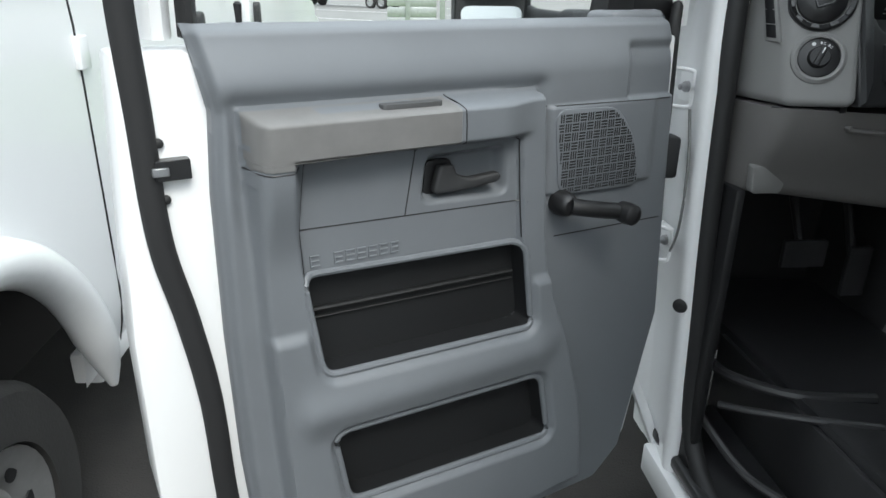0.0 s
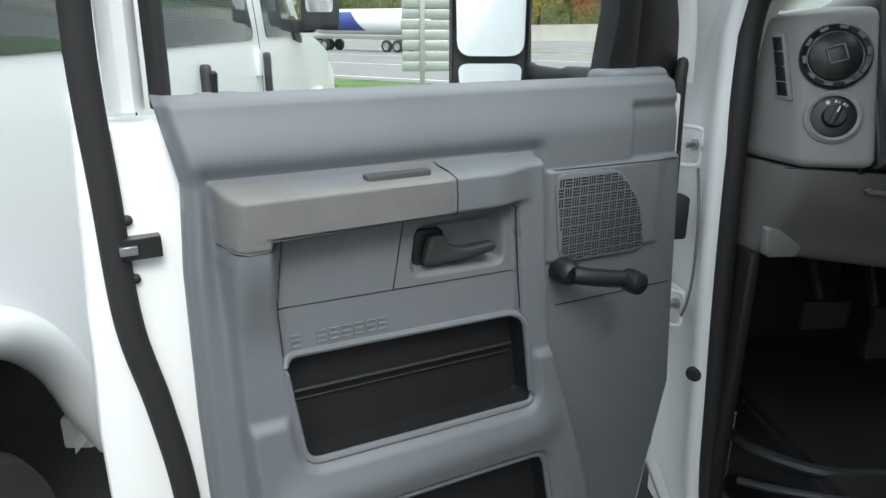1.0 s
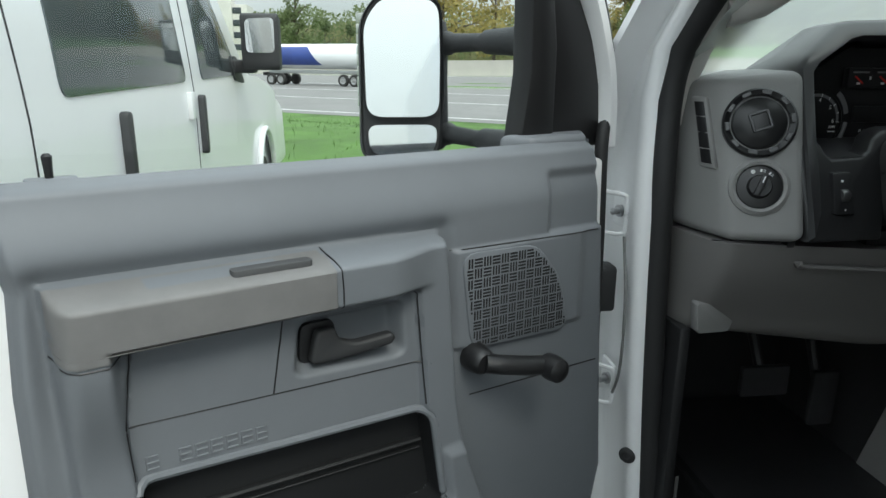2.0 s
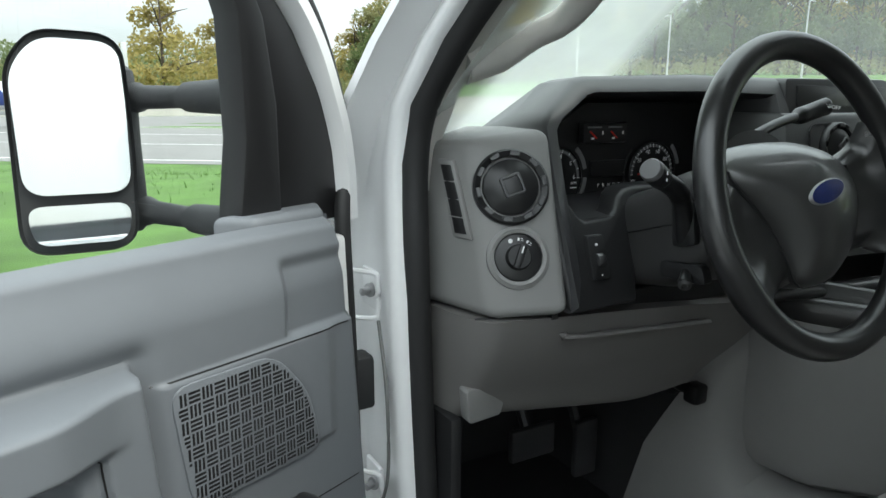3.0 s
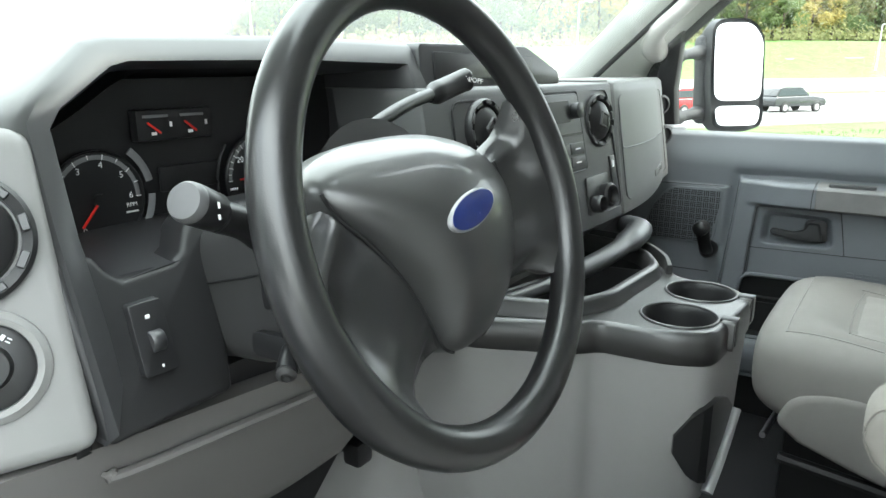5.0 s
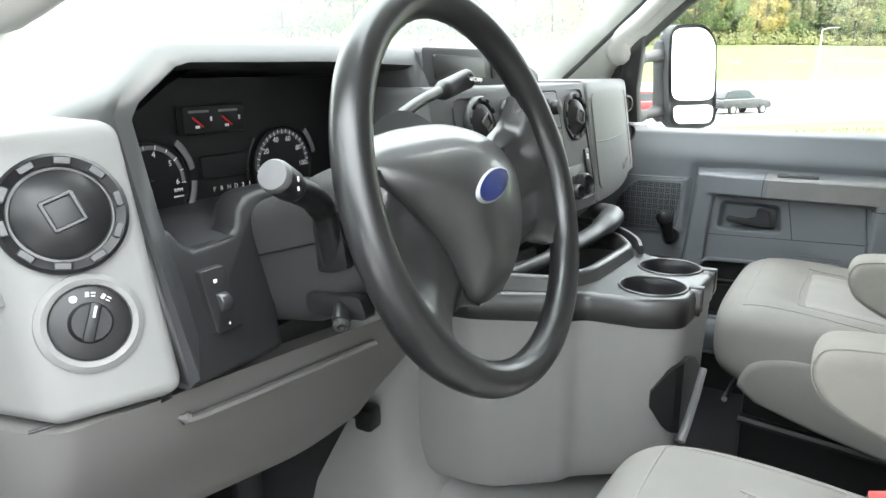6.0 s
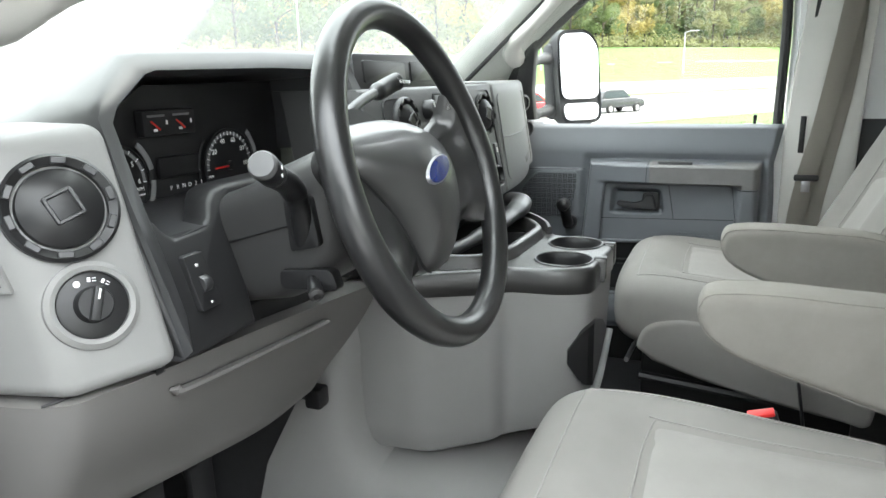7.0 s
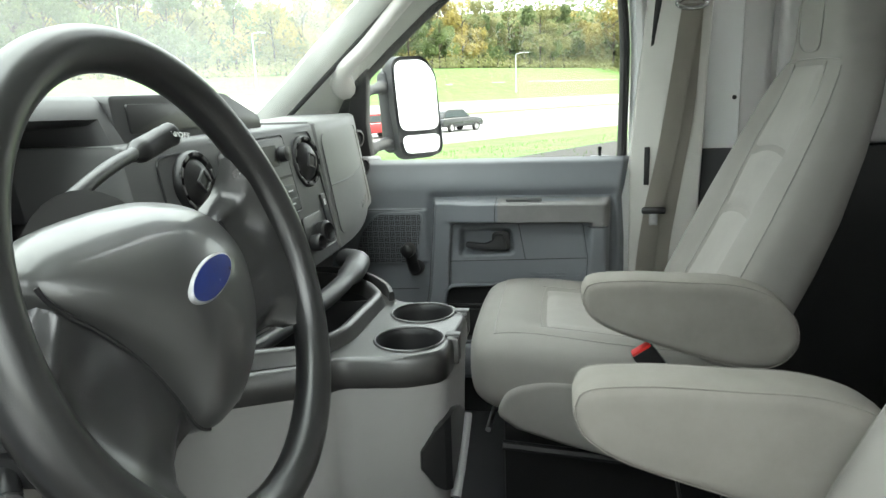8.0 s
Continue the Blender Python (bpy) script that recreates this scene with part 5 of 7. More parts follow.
# the upper edge rolls away so that it faces up
hub = part("hub_pad", loft([[wm @ Vector((x, y, d - (0.030 if d > -0.05 else 0.0) * max(0.0, (y + 0.012) / 0.090) ** 2)) for x, y in ring] for ring, d in HUB_RINGS]), HUBGREY, wheel, "dark grey padded hub", angle=55)
# two broad spokes that flare into the rim, the wheel standing a little off straight
for s, top_a, low_a in ((1, 24, -22), (-1, 13, 56)):
    inner = [Vector((p.x * s, p.y)) for p in smooth_path([(0.106, 0.036, 0), (0.100, 0.020, 0), (0.080, 0.001, 0), (0.062, -0.021, 0), (0.047, -0.046, 0), (0.036, -0.072, 0), (0.026, -0.101, 0)], 5)]
    n = len(inner)
    skin_rows = []
    for v in np.linspace(0, 1, 18):
        flare = float(smoothstep(0.72, 1.0, v))
        row_f, row_b = [], []
        for k in range(n):
            u = k / (n - 1)
            hi, lo = (top_a, low_a) if s > 0 else (-top_a, -low_a)
            a = radians((hi + 8 * flare) + ((lo - 8 * flare) - (hi + 8 * flare)) * u)
            p = inner[k].lerp(Vector((s * 0.173 * math.cos(a), 0.173 * math.sin(a))), v)
            edge = min(u, 1 - u)
            crown = -0.016 * (1 - float(smoothstep(0, 0.15, edge))) * (1 - 0.6 * flare)
            depth = float(np.interp(v, (0, 0.2, 0.5, 0.75, 0.9, 1), (-0.0265, -0.026, -0.023, -0.014, -0.004, 0.002))) + crown * (0.3 + 0.7 * float(smoothstep(0.0, 0.25, v)))
            dish = -0.007 * math.exp(-((u - 0.30) / 0.16) ** 2) * math.sin(math.pi * v) + 0.005 * math.exp(-((u - 0.62) / 0.16) ** 2) * math.sin(math.pi * v)
            row_f.append(wm @ Vector((p.x, p.y, depth + dish)))
            row_b.append(wm @ Vector((p.x, p.y, min(depth - 0.012, -0.018 - 0.035 * (1 - v)))))
        skin_rows.append(row_f + row_b[::-1])
    part("spoke", loft(skin_rows), SPOKESHADE, wheel, "broad spoke with its shade put into a darker grey", angle=70)
    line = [(x, y) for x, y in padout if x * s > 0.012 and -0.111 < y < 0.040]
    line.sort(key=lambda q: -q[1])
    part("pad_seam", tube([wm @ Vector((x * 1.004, y * 1.004, -0.0258)) for x, y in line], 0.0017, 8), BLACK, hub)
part("hub_back", lathe([(0.098, -0.070), (0.092, -0.078), (0.078, -0.086), (0.05, -0.09)], wm, 36), COLGREY, wheel, "dark grey hub back cover")
tilt_b = radians(12)
oval = [(0.0335 * math.cos(a) * math.cos(tilt_b) - 0.0128 * math.sin(a) * math.sin(tilt_b), 0.0335 * math.cos(a) * math.sin(tilt_b) + 0.0128 * math.sin(a) * math.cos(tilt_b)) for a in np.linspace(0, 2 * math.pi, 40, endpoint=False)]
wheel_pad([([(x * 1.05, y * 1.11) for x, y in oval], 0.008), ([(x * 1.04, y * 1.09) for x, y in oval], 0.0155), ([(x * 1.02, y * 1.05) for x, y in oval], 0.0163)], "badge_ring", SILVERTRIM, "silver badge ring", hub)
wheel_pad([(oval, 0.010), ([(x * 0.985, y * 0.98) for x, y in oval], 0.0166), ([(x * 0.5, y * 0.5) for x, y in oval], 0.0174), ([(x * 0.05, y * 0.05) for x, y in oval], 0.0176)], "badge", BLUE, "blue oval badge", hub)


# ---- engine cover and console ----
eng = thing("engine_cover", "light grey moulded engine cover between the seats", "engine cover", at=(0, 0.1, 0.64))
secs = []
for t in np.linspace(0, 1, 14):
    ring = []
    zt = 1.19 - 0.34 * float(smoothstep(0.02, 0.5, t)) - 0.03 * t
    for a in np.linspace(0, math.pi, 36):
        c, sn = math.cos(a), math.sin(a)
        z = 0.63 + (zt - 0.63) * sn ** 0.45
        w = 0.302 + 0.008 * (1 - t) + 0.012 * (1 - sn ** 0.5)
        y0 = 0.27 - 0.53 * max(0, z - 0.72)
        ring.append((-w * math.copysign(abs(c) ** 0.5, c), y0 + (-0.24 - y0) * t, z))
    secs.append(ring)
part("cover_shell", sheet(secs), COVERGREY, eng, "light grey engine cover shell")
part("cover_end", loft([[(p[0], p[1], p[2]) for p in secs[-1]], [(p[0] * 0.8, p[1] - 0.03, 0.62 + (p[2] - 0.62) * 0.85) for p in secs[-1]]]), COVERGREY, eng)
part("tunnel", loft([[(p[0] * 0.985, p[1] + 0.002, 0.62 + (p[2] - 0.62) * 0.985) for p in secs[0]], [(p[0] * 0.985, 0.60, 0.62 + (p[2] - 0.62) * 0.985) for p in secs[0]]], caps=False), FLOORMAT, eng, "black carpeted tunnel")

con = thing("centre_console", "grey console with cup holders and open tray on the engine cover", "console", at=(0, -0.2, 0.9))
CB = rounded([(-0.262, 0.09), (-0.252, -0.06), (-0.188, -0.196), (-0.166, -0.214), (-0.158, -0.30), (-0.130, -0.356), (0.045, -0.366), (0.098, -0.335), (0.112, -0.235), (0.20, -0.19), (0.225, -0.10), (0.225, 0.09)], 0.022, 4)
rings = []
for z, k in ((0.80, 0.5), (0.838, 0.84), (0.85, 0.91), (0.87, 0.945), (0.90, 0.962), (1.05, 0.975), (1.158, 0.99)):
    rings.append([(x * k + 0.02 * (x < -0.17) * (1 - k), (y + 0.1) * k - 0.1, z + 0.28 * max(0, -(y + 0.13)) * (1.158 - z) / 0.31) for x, y in CB])
part("console_body", loft(rings, caps=False), COVERGREY, con, "light grey console body", angle=28)
CUPS = ((-0.080, -0.293), (0.044, -0.290))
CUP_R = 0.0505
TRAY = rounded([(-0.225, 0.03), (-0.212, -0.06), (-0.168, -0.158), (-0.095, -0.188), (0.085, -0.196), (0.15, -0.158), (0.182, -0.10), (0.182, 0.03)], 0.02, 5)


def holed_plate(outline, holes, z):
    """A flat plate with openings."""
    bm = bmesh.new()
    for loop in [outline] + holes:
        vs = [bm.verts.new((x, y, z)) for x, y in loop]
        for i in range(len(vs)):
            bm.edges.new((vs[i - 1], vs[i]))
    bmesh.ops.triangle_fill(bm, edges=bm.edges[:], use_beauty=True)
    return bm


def circle(cx, cy, r, n=32):
    return [(cx + r * math.cos(2 * math.pi * k / n), cy + r * math.sin(2 * math.pi * k / n)) for k in range(n)]


def shrink(loop, d):
    """The loop moved inwards by d."""
    n = len(loop)
    area = sum(loop[i - 1][0] * loop[i][1] - loop[i][0] * loop[i - 1][1] for i in range(n))
    out = []
    for i in range(n):
        t = Vector(loop[(i + 1) % n]) - Vector(loop[i - 1])
        e = Vector((-t.y, t.x)).normalized() * (1 if area > 0 else -1)
        out.append((loop[i][0] + e.x * d, loop[i][1] + e.y * d))
    return out


plate = holed_plate(shrink(CB, 0.009), [circle(cx, cy, CUP_R) for cx, cy in CUPS] + [TRAY], 1.2)
skirt = loft([[(x, y, 1.154) for x, y in shrink(CB, 0.003)], [(x, y, 1.158) for x, y in CB], [(x, y, 1.186) for x, y in CB], [(x, y, 1.194) for x, y in shrink(CB, 0.002)], [(x, y, 1.1985) for x, y in shrink(CB, 0.005)], [(x, y, 1.2) for x, y in shrink(CB, 0.009)]], caps=False)
part("console_trim", merge(plate, skirt), CONSOLETOP, con, "dark grey console top", angle=50)
for cx, cy in CUPS:
    well = loft([[(x, y, 1.2) for x, y in circle(cx, cy, CUP_R)], [(x, y, 1.1965) for x, y in circle(cx, cy, CUP_R - 0.003)], [(x, y, 1.188) for x, y in circle(cx, cy, CUP_R - 0.0045)], [(x, y, 1.12) for x, y in circle(cx, cy, CUP_R - 0.009)], [(x, y, 1.119) for x, y in circle(cx, cy, 0.002)]], caps=False)
    cup = part("cup_holder", well, DARKGREY, con, "round dark cup well")
    part("cup_lip", tube([(x, y, 1.2005) for x, y in circle(cx, cy, CUP_R + 0.001, 48)], 0.0022, 8, ring=True), CONSOLETOP, cup)
    part("cup_step", tube([(x, y, 1.150) for x, y in circle(cx, cy, CUP_R - 0.008, 40)], 0.002, 6, ring=True), DARKGREY, cup)
# notch by each cup on the rear edge
for nx, ny in ((-0.062, -0.3545), (0.052, -0.3525)):
    part("cup_notch", prism(rounded([(nx - 0.016, 1.160), (nx + 0.016, 1.160), (nx + 0.014, 1.2025), (nx - 0.014, 1.2025)], 0.006), lambda a, b, d: (a, d, b), ny - 0.012, ny + 0.006, 0.002), CONSOLETOP, con)
    part("notch_gap", prism(rounded([(nx - 0.010, 1.166), (nx + 0.010, 1.166), (nx + 0.009, 1.205), (nx - 0.009, 1.205)], 0.004), lambda a, b, d: (a, d, b), ny - 0.0135, ny + 0.009, 0.001), BLACK, con)
# deep tray with a broad raised rim
floor_loop = shrink(TRAY, 0.014)
part("tray", loft([[(x, y, 1.2) for x, y in TRAY], [(x, y, 1.13) for x, y in floor_loop], [(x * 0.5, y * 0.5 - 0.03, 1.1295) for x, y in floor_loop], [(x * 0.02, y * 0.02 - 0.06, 1.1294) for x, y in floor_loop]], caps=False), DARKGREY, con, "black open tray")
rim_rings = []
for grow, z in ((-0.001, 1.196), (-0.0005, 1.214), (0.003, 1.2205), (0.008, 1.2225), (0.014, 1.2215), (0.0175, 1.217), (0.0185, 1.208), (0.0225, 1.2005)):
    rim_rings.append([(x, y, z + 0.06 * max(0.0, y + 0.16) * (z > 1.205)) for x, y in shrink(TRAY, -grow)])
part("tray_rim", loft(rim_rings, caps=False), CONSOLETOP, con, "raised dark grey tray rim", angle=60)
outer = [(0.205, 0.02, 1.222), (0.213, -0.08, 1.222), (0.196, -0.15, 1.216), (0.150, -0.200, 1.210), (0.108, -0.222, 1.204)]


def bar(pts, w, h, r=0.003):
    """A bar of rectangular section along the points, upright."""
    pts = [Vector(p) for p in pts]
    rings = []
    for k, p in enumerate(pts):
        d = pts[min(len(pts) - 1, k + 1)] - pts[max(0, k - 1)]
        e = Vector((d.y, -d.x, 0)).normalized()
        rings.append([p + e * a * w + Vector((0, 0, c * h)) for a, c in ((-1, -1), (1, -1), (1, 0.6), (0.6, 1), (-0.6, 1), (-1, 0.6))])
    return loft(rings)


part("tray_step", bar(smooth_path(outer, 8), 0.005, 0.012), CONSOLETOP, con, angle=30)
part("tray_divider", bar([(-0.19, -0.035, 1.168), (-0.02, -0.075, 1.168), (0.165, -0.105, 1.168)], 0.003, 0.036), DARKGREY, con)
part("tray_divider", bar([(0.075, -0.088, 1.168), (0.095, -0.19, 1.168)], 0.003, 0.036), DARKGREY, con)
part("divider_edge", tube([(0.02, -0.080, 1.206), (0.165, -0.103, 1.207)], 0.0022, 6), SILVERTRIM, con, "pale silver divider edge")
part("divider_edge", tube([(-0.185, -0.037, 1.205), (-0.06, -0.064, 1.205)], 0.0022, 6), SILVERTRIM, con)
cap = part("socket_cap", lathe([(0.024, 0.0), (0.024, 0.012), (0.021, 0.018), (0.003, 0.02)], aim((-0.135, -0.105, 1.166), (-0.1, -0.25, 1)), 26), BLACK, con, "black cap in the tray")
part("cap_tab", box(-0.150, -0.120, -0.118, -0.108, 1.184, 1.190, 0.002), BLACK, cap)
# side opening, its dark hollow painted as a black slab, with its pale edge
POCKET = [(-0.148, -0.318), (-0.140, -0.336), (-0.131, -0.350), (-0.118, -0.3575), (-0.09, -0.3595), (-0.055, -0.362), (-0.02, -0.364)]


def pocket_slab(tops, lows, d0, d1):
    """A slab round the console's rear corner between two edges, set off by d0 and d1."""
    cols = []
    for (x, y), zt, zl in zip(POCKET, tops, lows):
        e = Vector((-0.9, -0.45, 0)) if x < -0.135 else Vector((-0.35, -0.93, 0)) if x < -0.11 else Vector((0.05, -1, 0))
        cols.append([(x + e.x * d, y + e.y * d, z) for z, d in ((zl, d0), (zl, d1), (zt, d1), (zt, d0))])
    return loft(cols)


part("side_pocket_shade", pocket_slab((1.052, 1.080, 1.093, 1.098, 1.097, 1.085, 1.058), (1.026, 0.996, 0.984, 0.980, 0.994, 1.018, 1.048), -0.014, 0.0005), BLACK, con, "black slab painting the hollow of the side pocket", angle=25)
part("pocket_edge", tube([(-0.016, -0.368, 1.052), (-0.05, -0.366, 1.018), (-0.085, -0.3635, 0.988), (-0.118, -0.361, 0.966)], 0.0085, 8, flat=0.5), SILVERTRIM, con, "pale pocket edge")
part("cover_latch", tube([(-0.306, 0.165, 0.982), (-0.33, 0.135, 0.985), (-0.335, 0.095, 0.988)], [0.013, 0.010, 0.012], 10), BLACK, eng, "black engine cover latch")
part("latch_grip", box(-0.352, -0.318, 0.068, 0.10, 0.968, 1.006, 0.006), BLACK, eng)
part("latch_plate", box(-0.338, -0.30, 0.135, 0.18, 0.962, 1.004, 0.004), BLACK, eng)
part("cover_foot", box(-0.33, -0.29, -0.10, -0.06, 0.74, 0.79, 0.008), BLACK, eng)

# pedals
ped = thing("pedal_set", "black rubber brake and accelerator pedals under the dashboard", "pedals", at=(-0.5, 0.3, 0.7))
for x0, x1, z0, z1 in ((-0.60, -0.49, 0.80, 0.87), (-0.43, -0.37, 0.72, 0.85)):
    part("pedal", box(x0, x1, 0.30, 0.318, z0, z1, 0.006), FLOORMAT, ped)
    part("pedal_arm", tube([((x0 + x1) / 2, 0.318, (z0 + z1) / 2), ((x0 + x1) / 2, 0.42, 1.0), ((x0 + x1) / 2, 0.40, 1.12)], 0.011, 8), FLOORMAT, ped)


# ---- seats ----
def superring(cx, cy, cz, w, h, p=0.45, n=40, tilt=0.0):
    """A soft rectangle across x and z at the given y."""
    out = []
    for a in np.linspace(0, 2 * math.pi, n, endpoint=False):
        c, s = math.cos(a), math.sin(a)
        x, z = w * math.copysign(abs(c) ** p, c), h * math.copysign(abs(s) ** p, s)
        out.append((cx + x, cy + tilt * z, cz + z))
    return out


def make_seat(name, cx, side, label, up=0.0, arm_shift=(0.0, 0.0)):
    """side: the direction from the seat towards the van's middle."""
    seat = thing(name, label, "car seat", "front seats", at=(cx, -0.6, 0.64))
    # cushion, from its rounded front to the back, hollowed between its bolsters
    SEC = ((-0.322, 0.965, 0.10, 0.025, 0.8), (-0.332, 0.962, 0.19, 0.055, 0.55), (-0.352, 0.96, 0.232, 0.080, 0.5), (-0.40, 0.958, 0.252, 0.094, 0.45), (-0.50, 0.955, 0.262, 0.094, 0.42), (-0.65, 0.945, 0.265, 0.088, 0.42), (-0.80, 0.935, 0.262, 0.085, 0.45), (-0.90, 0.93, 0.24, 0.07, 0.5))
    first = smooth_path([q[:3] for q in SEC], 5)
    second = smooth_path([(q[3], q[4], 0) for q in SEC], 5)
    SEC = [(a.x, a.y, a.z, max(0.02, b.x), b.y) for a, b in zip(first, second)]

    def hollow(x, y):
        return 0.026 * float((1 - smoothstep(0.10, 0.20, abs(x))) * smoothstep(0.40, 0.50, -y))

    rings = []
    for y, z, w, h, p in SEC:
        ring = superring(cx, y, z + up, w, h, p, 88)
        rings.append([(px, py, pz - hollow(px - cx, py) * float(smoothstep(0.0, h * 0.6, pz - z - up))) for px, py, pz in ring])
    cush = part("cushion", loft(rings), FABRIC, seat, "light grey cloth cushion")

    def top_of(x, y):
        """The cushion's upper surface at x from its middle."""
        z, w, h, p = (np.interp(-y, [-q[0] for q in SEC], [q[k] for q in SEC]) for k in (1, 2, 3, 4))
        return float(up + z + h * max(0.0, 1 - (abs(x) / w) ** (2 / p)) ** (p / 2)) - hollow(x, y)

    # padded centre panel behind the seam across the front
    def half_at(y):
        return 0.150 + 0.02 * float(smoothstep(0.5, 0.85, -y))

    ins = []
    for y in np.linspace(-0.478, -0.83, 26):
        edge_y = min(abs(y + 0.478), abs(y + 0.83))
        half = half_at(y)
        ins.append([(cx + x, y, top_of(x, y) - 0.003 + 0.0105 * float(smoothstep(0, 0.03, min(edge_y, half - abs(x))))) for x in np.linspace(-half, half, 33)])
    part("cushion_insert", sheet(ins), FABRICIN, seat, "padded cushion centre panel")

    def stitch(pts, owner):
        part("piping", tube([(cx + x, y, top_of(x, y) + 0.0006) for x, y in pts], 0.0013, 6), FABRICIN, owner)

    stitch([(x, -0.476 - 0.01 * (x / 0.15) ** 4) for x in np.linspace(-0.15, 0.15, 24)], cush)
    for sx in (-1, 1):
        stitch([(sx * (half_at(y) + 0.002), y) for y in np.linspace(-0.478, -0.83, 20)], cush)
        stitch([(sx * (0.206 + 0.012 * float(smoothstep(0.38, 0.6, -y))), y) for y in np.linspace(-0.385, -0.86, 24)], cush)
    stitch([(x, -0.384) for x in np.linspace(-0.206, 0.206, 24)], cush)
    # side bolster panel towards the middle
    arch = [(p.x, p.y) for p in smooth_path([(-0.39, 0.915, 0), (-0.412, 0.962, 0), (-0.46, 0.985, 0), (-0.54, 0.992, 0), (-0.75, 0.975, 0), (-0.86, 0.93, 0), (-0.872, 0.80, 0), (-0.811, 0.800, 0), (-0.66, 0.825, 0), (-0.539, 0.852, 0), (-0.43, 0.885, 0)], 4)]
    part("side_skirt", prism(arch, lambda a, b, d: (cx + side * d, a, b), 0.225, 0.268, 0.014, 4), FABRIC, seat, "grey cloth side skirt")

    # high backrest, leaning back, with bolsters and a hollow centre
    ZS = (0.98, 1.03, 1.11, 1.20, 1.30, 1.42, 1.50, 1.56, 1.60, 1.64, 1.70, 1.76, 1.80, 1.82)
    WIDE = (0.21, 0.242, 0.256, 0.260, 0.256, 0.240, 0.222, 0.196, 0.160, 0.134, 0.128, 0.122, 0.10, 0.06)
    FRONT = (-0.735, -0.742, -0.772, -0.815, -0.862, -0.920, -0.958, -0.986, -1.002, -1.004, -1.008, -1.022, -1.045, -1.075)
    REAR = (-0.92, -0.935, -0.962, -0.998, -1.034, -1.068, -1.088, -1.102, -1.112, -1.122, -1.138, -1.150, -1.150, -1.145)
    DEEP = (0.02, 0.04, 0.050, 0.052, 0.050, 0.040, 0.032, 0.024, 0.016, 0.008, 0.004, 0.0, 0.0, 0.0)

    def back_at(z):
        return [float(np.interp(z, ZS, k)) for k in (WIDE, FRONT, REAR, DEEP)]

    def back_front(x, z):
        w, f, r, deep = back_at(z)
        k = min(1.0, abs(x) / w)
        return (f + r) / 2 + (f - r) / 2 * (1 - k ** 4.5) ** (1 / 3.2) - deep * float(1 - smoothstep(0.09, 0.185, abs(x)))

    rings = []
    for z in [q.x for q in smooth_path([(z, 0, 0) for z in ZS], 4)]:
        w, f, r, deep = back_at(z)
        xs = [w * math.sin(t) for t in np.linspace(-math.pi / 2, math.pi / 2, 35)]
        ring = [(cx + x, back_front(x, z), z) for x in xs]
        ring += [(cx + x, (f + r) / 2 - (f - r) / 2 * (1 - min(1.0, abs(x) / w) ** 4.5) ** (1 / 3.2), z) for x in xs[-2:0:-1]]
        rings.append(ring)
    back = part("backrest", loft(rings), FABRIC, seat, "light grey cloth backrest with raised headrest")

    def insert_half(z):
        return 0.118 - 0.030 * float(smoothstep(1.42, 1.60, z))

    bands = ((1.06, 1.268), (1.272, 1.402), (1.406, 1.588))
    for low, high in bands:
        ins = []
        for t in np.linspace(0, 1, 14):
            row = []
            for q in np.linspace(-1, 1, 29):
                bow = 0.016 * (1 - q * q)
                z = low + (bow if low > 1.1 else 0) + (high + (bow if high < 1.5 else 0) - low - (bow if low > 1.1 else 0)) * t
                half = insert_half(z)
                x = q * half
                lift = 0.0095 * float(smoothstep(0, 0.022, min(half - abs(x), min(t, 1 - t) * (high - low))))
                row.append((cx + x, back_front(x, z) - 0.002 + lift, z))
            ins.append(row)
        part("backrest_insert", sheet(ins), FABRICIN, seat, "paler padded backrest insert")
    for sx in (-1, 1):
        run = [(sx * (insert_half(z) + 0.002), z) for z in np.linspace(1.06, 1.59, 26)]
        part("piping", tube([(cx + x, back_front(x, z) + 0.001, z) for x, z in run], 0.0014, 6), FABRICIN, back)
        run = [(sx * 0.93 * back_at(z)[0], z) for z in np.linspace(1.05, 1.58, 26)]
        part("piping", tube([(cx + x, back_front(x, z) + 0.0005, z) for x, z in run], 0.0016, 6), FABRIC, back)
    run = [(x, 1.592 + 0.006 * (1 - (x / 0.15) ** 2)) for x in np.linspace(-0.15, 0.15, 20)]
    part("piping", tube([(cx + x, back_front(x, z) + 0.001, z) for x, z in run], 0.0014, 6), FABRICIN, back)
    # headrest seam
    run = [(p.x, p.y) for p in smooth_path([(-0.062, 1.79, 0), (-0.066, 1.70, 0), (-0.055, 1.625, 0), (0.0, 1.612, 0), (0.055, 1.625, 0), (0.066, 1.70, 0), (0.062, 1.79, 0)], 5)]
    part("piping", tube([(cx + x, back_front(x, z) + 0.001, z) for x, z in run], 0.0014, 6), FABRICIN, back)
    # armrest towards the middle
    ax = cx + side * 0.285
    prof = [(-0.556, 1.19), (-0.557, 1.212), (-0.575, 1.231), (-0.65, 1.237), (-0.74, 1.234), (-0.82, 1.230), (-0.885, 1.208), (-0.925, 1.165), (-0.932, 1.115), (-0.905, 1.078), (-0.86, 1.068), (-0.80, 1.078), (-0.72, 1.102), (-0.62, 1.134), (-0.572, 1.163)]
    prof = [(a + arm_shift[0], b + arm_shift[1]) for a, b in prof]
    prof = [(p.x, p.y) for p in smooth_path([(a, b, 0) for a, b in prof] + [(prof[0][0], prof[0][1], 0)], 4)[:-1]]
    cym, czm = -0.74 + arm_shift[0], 1.158 + arm_shift[1]
    rings = []
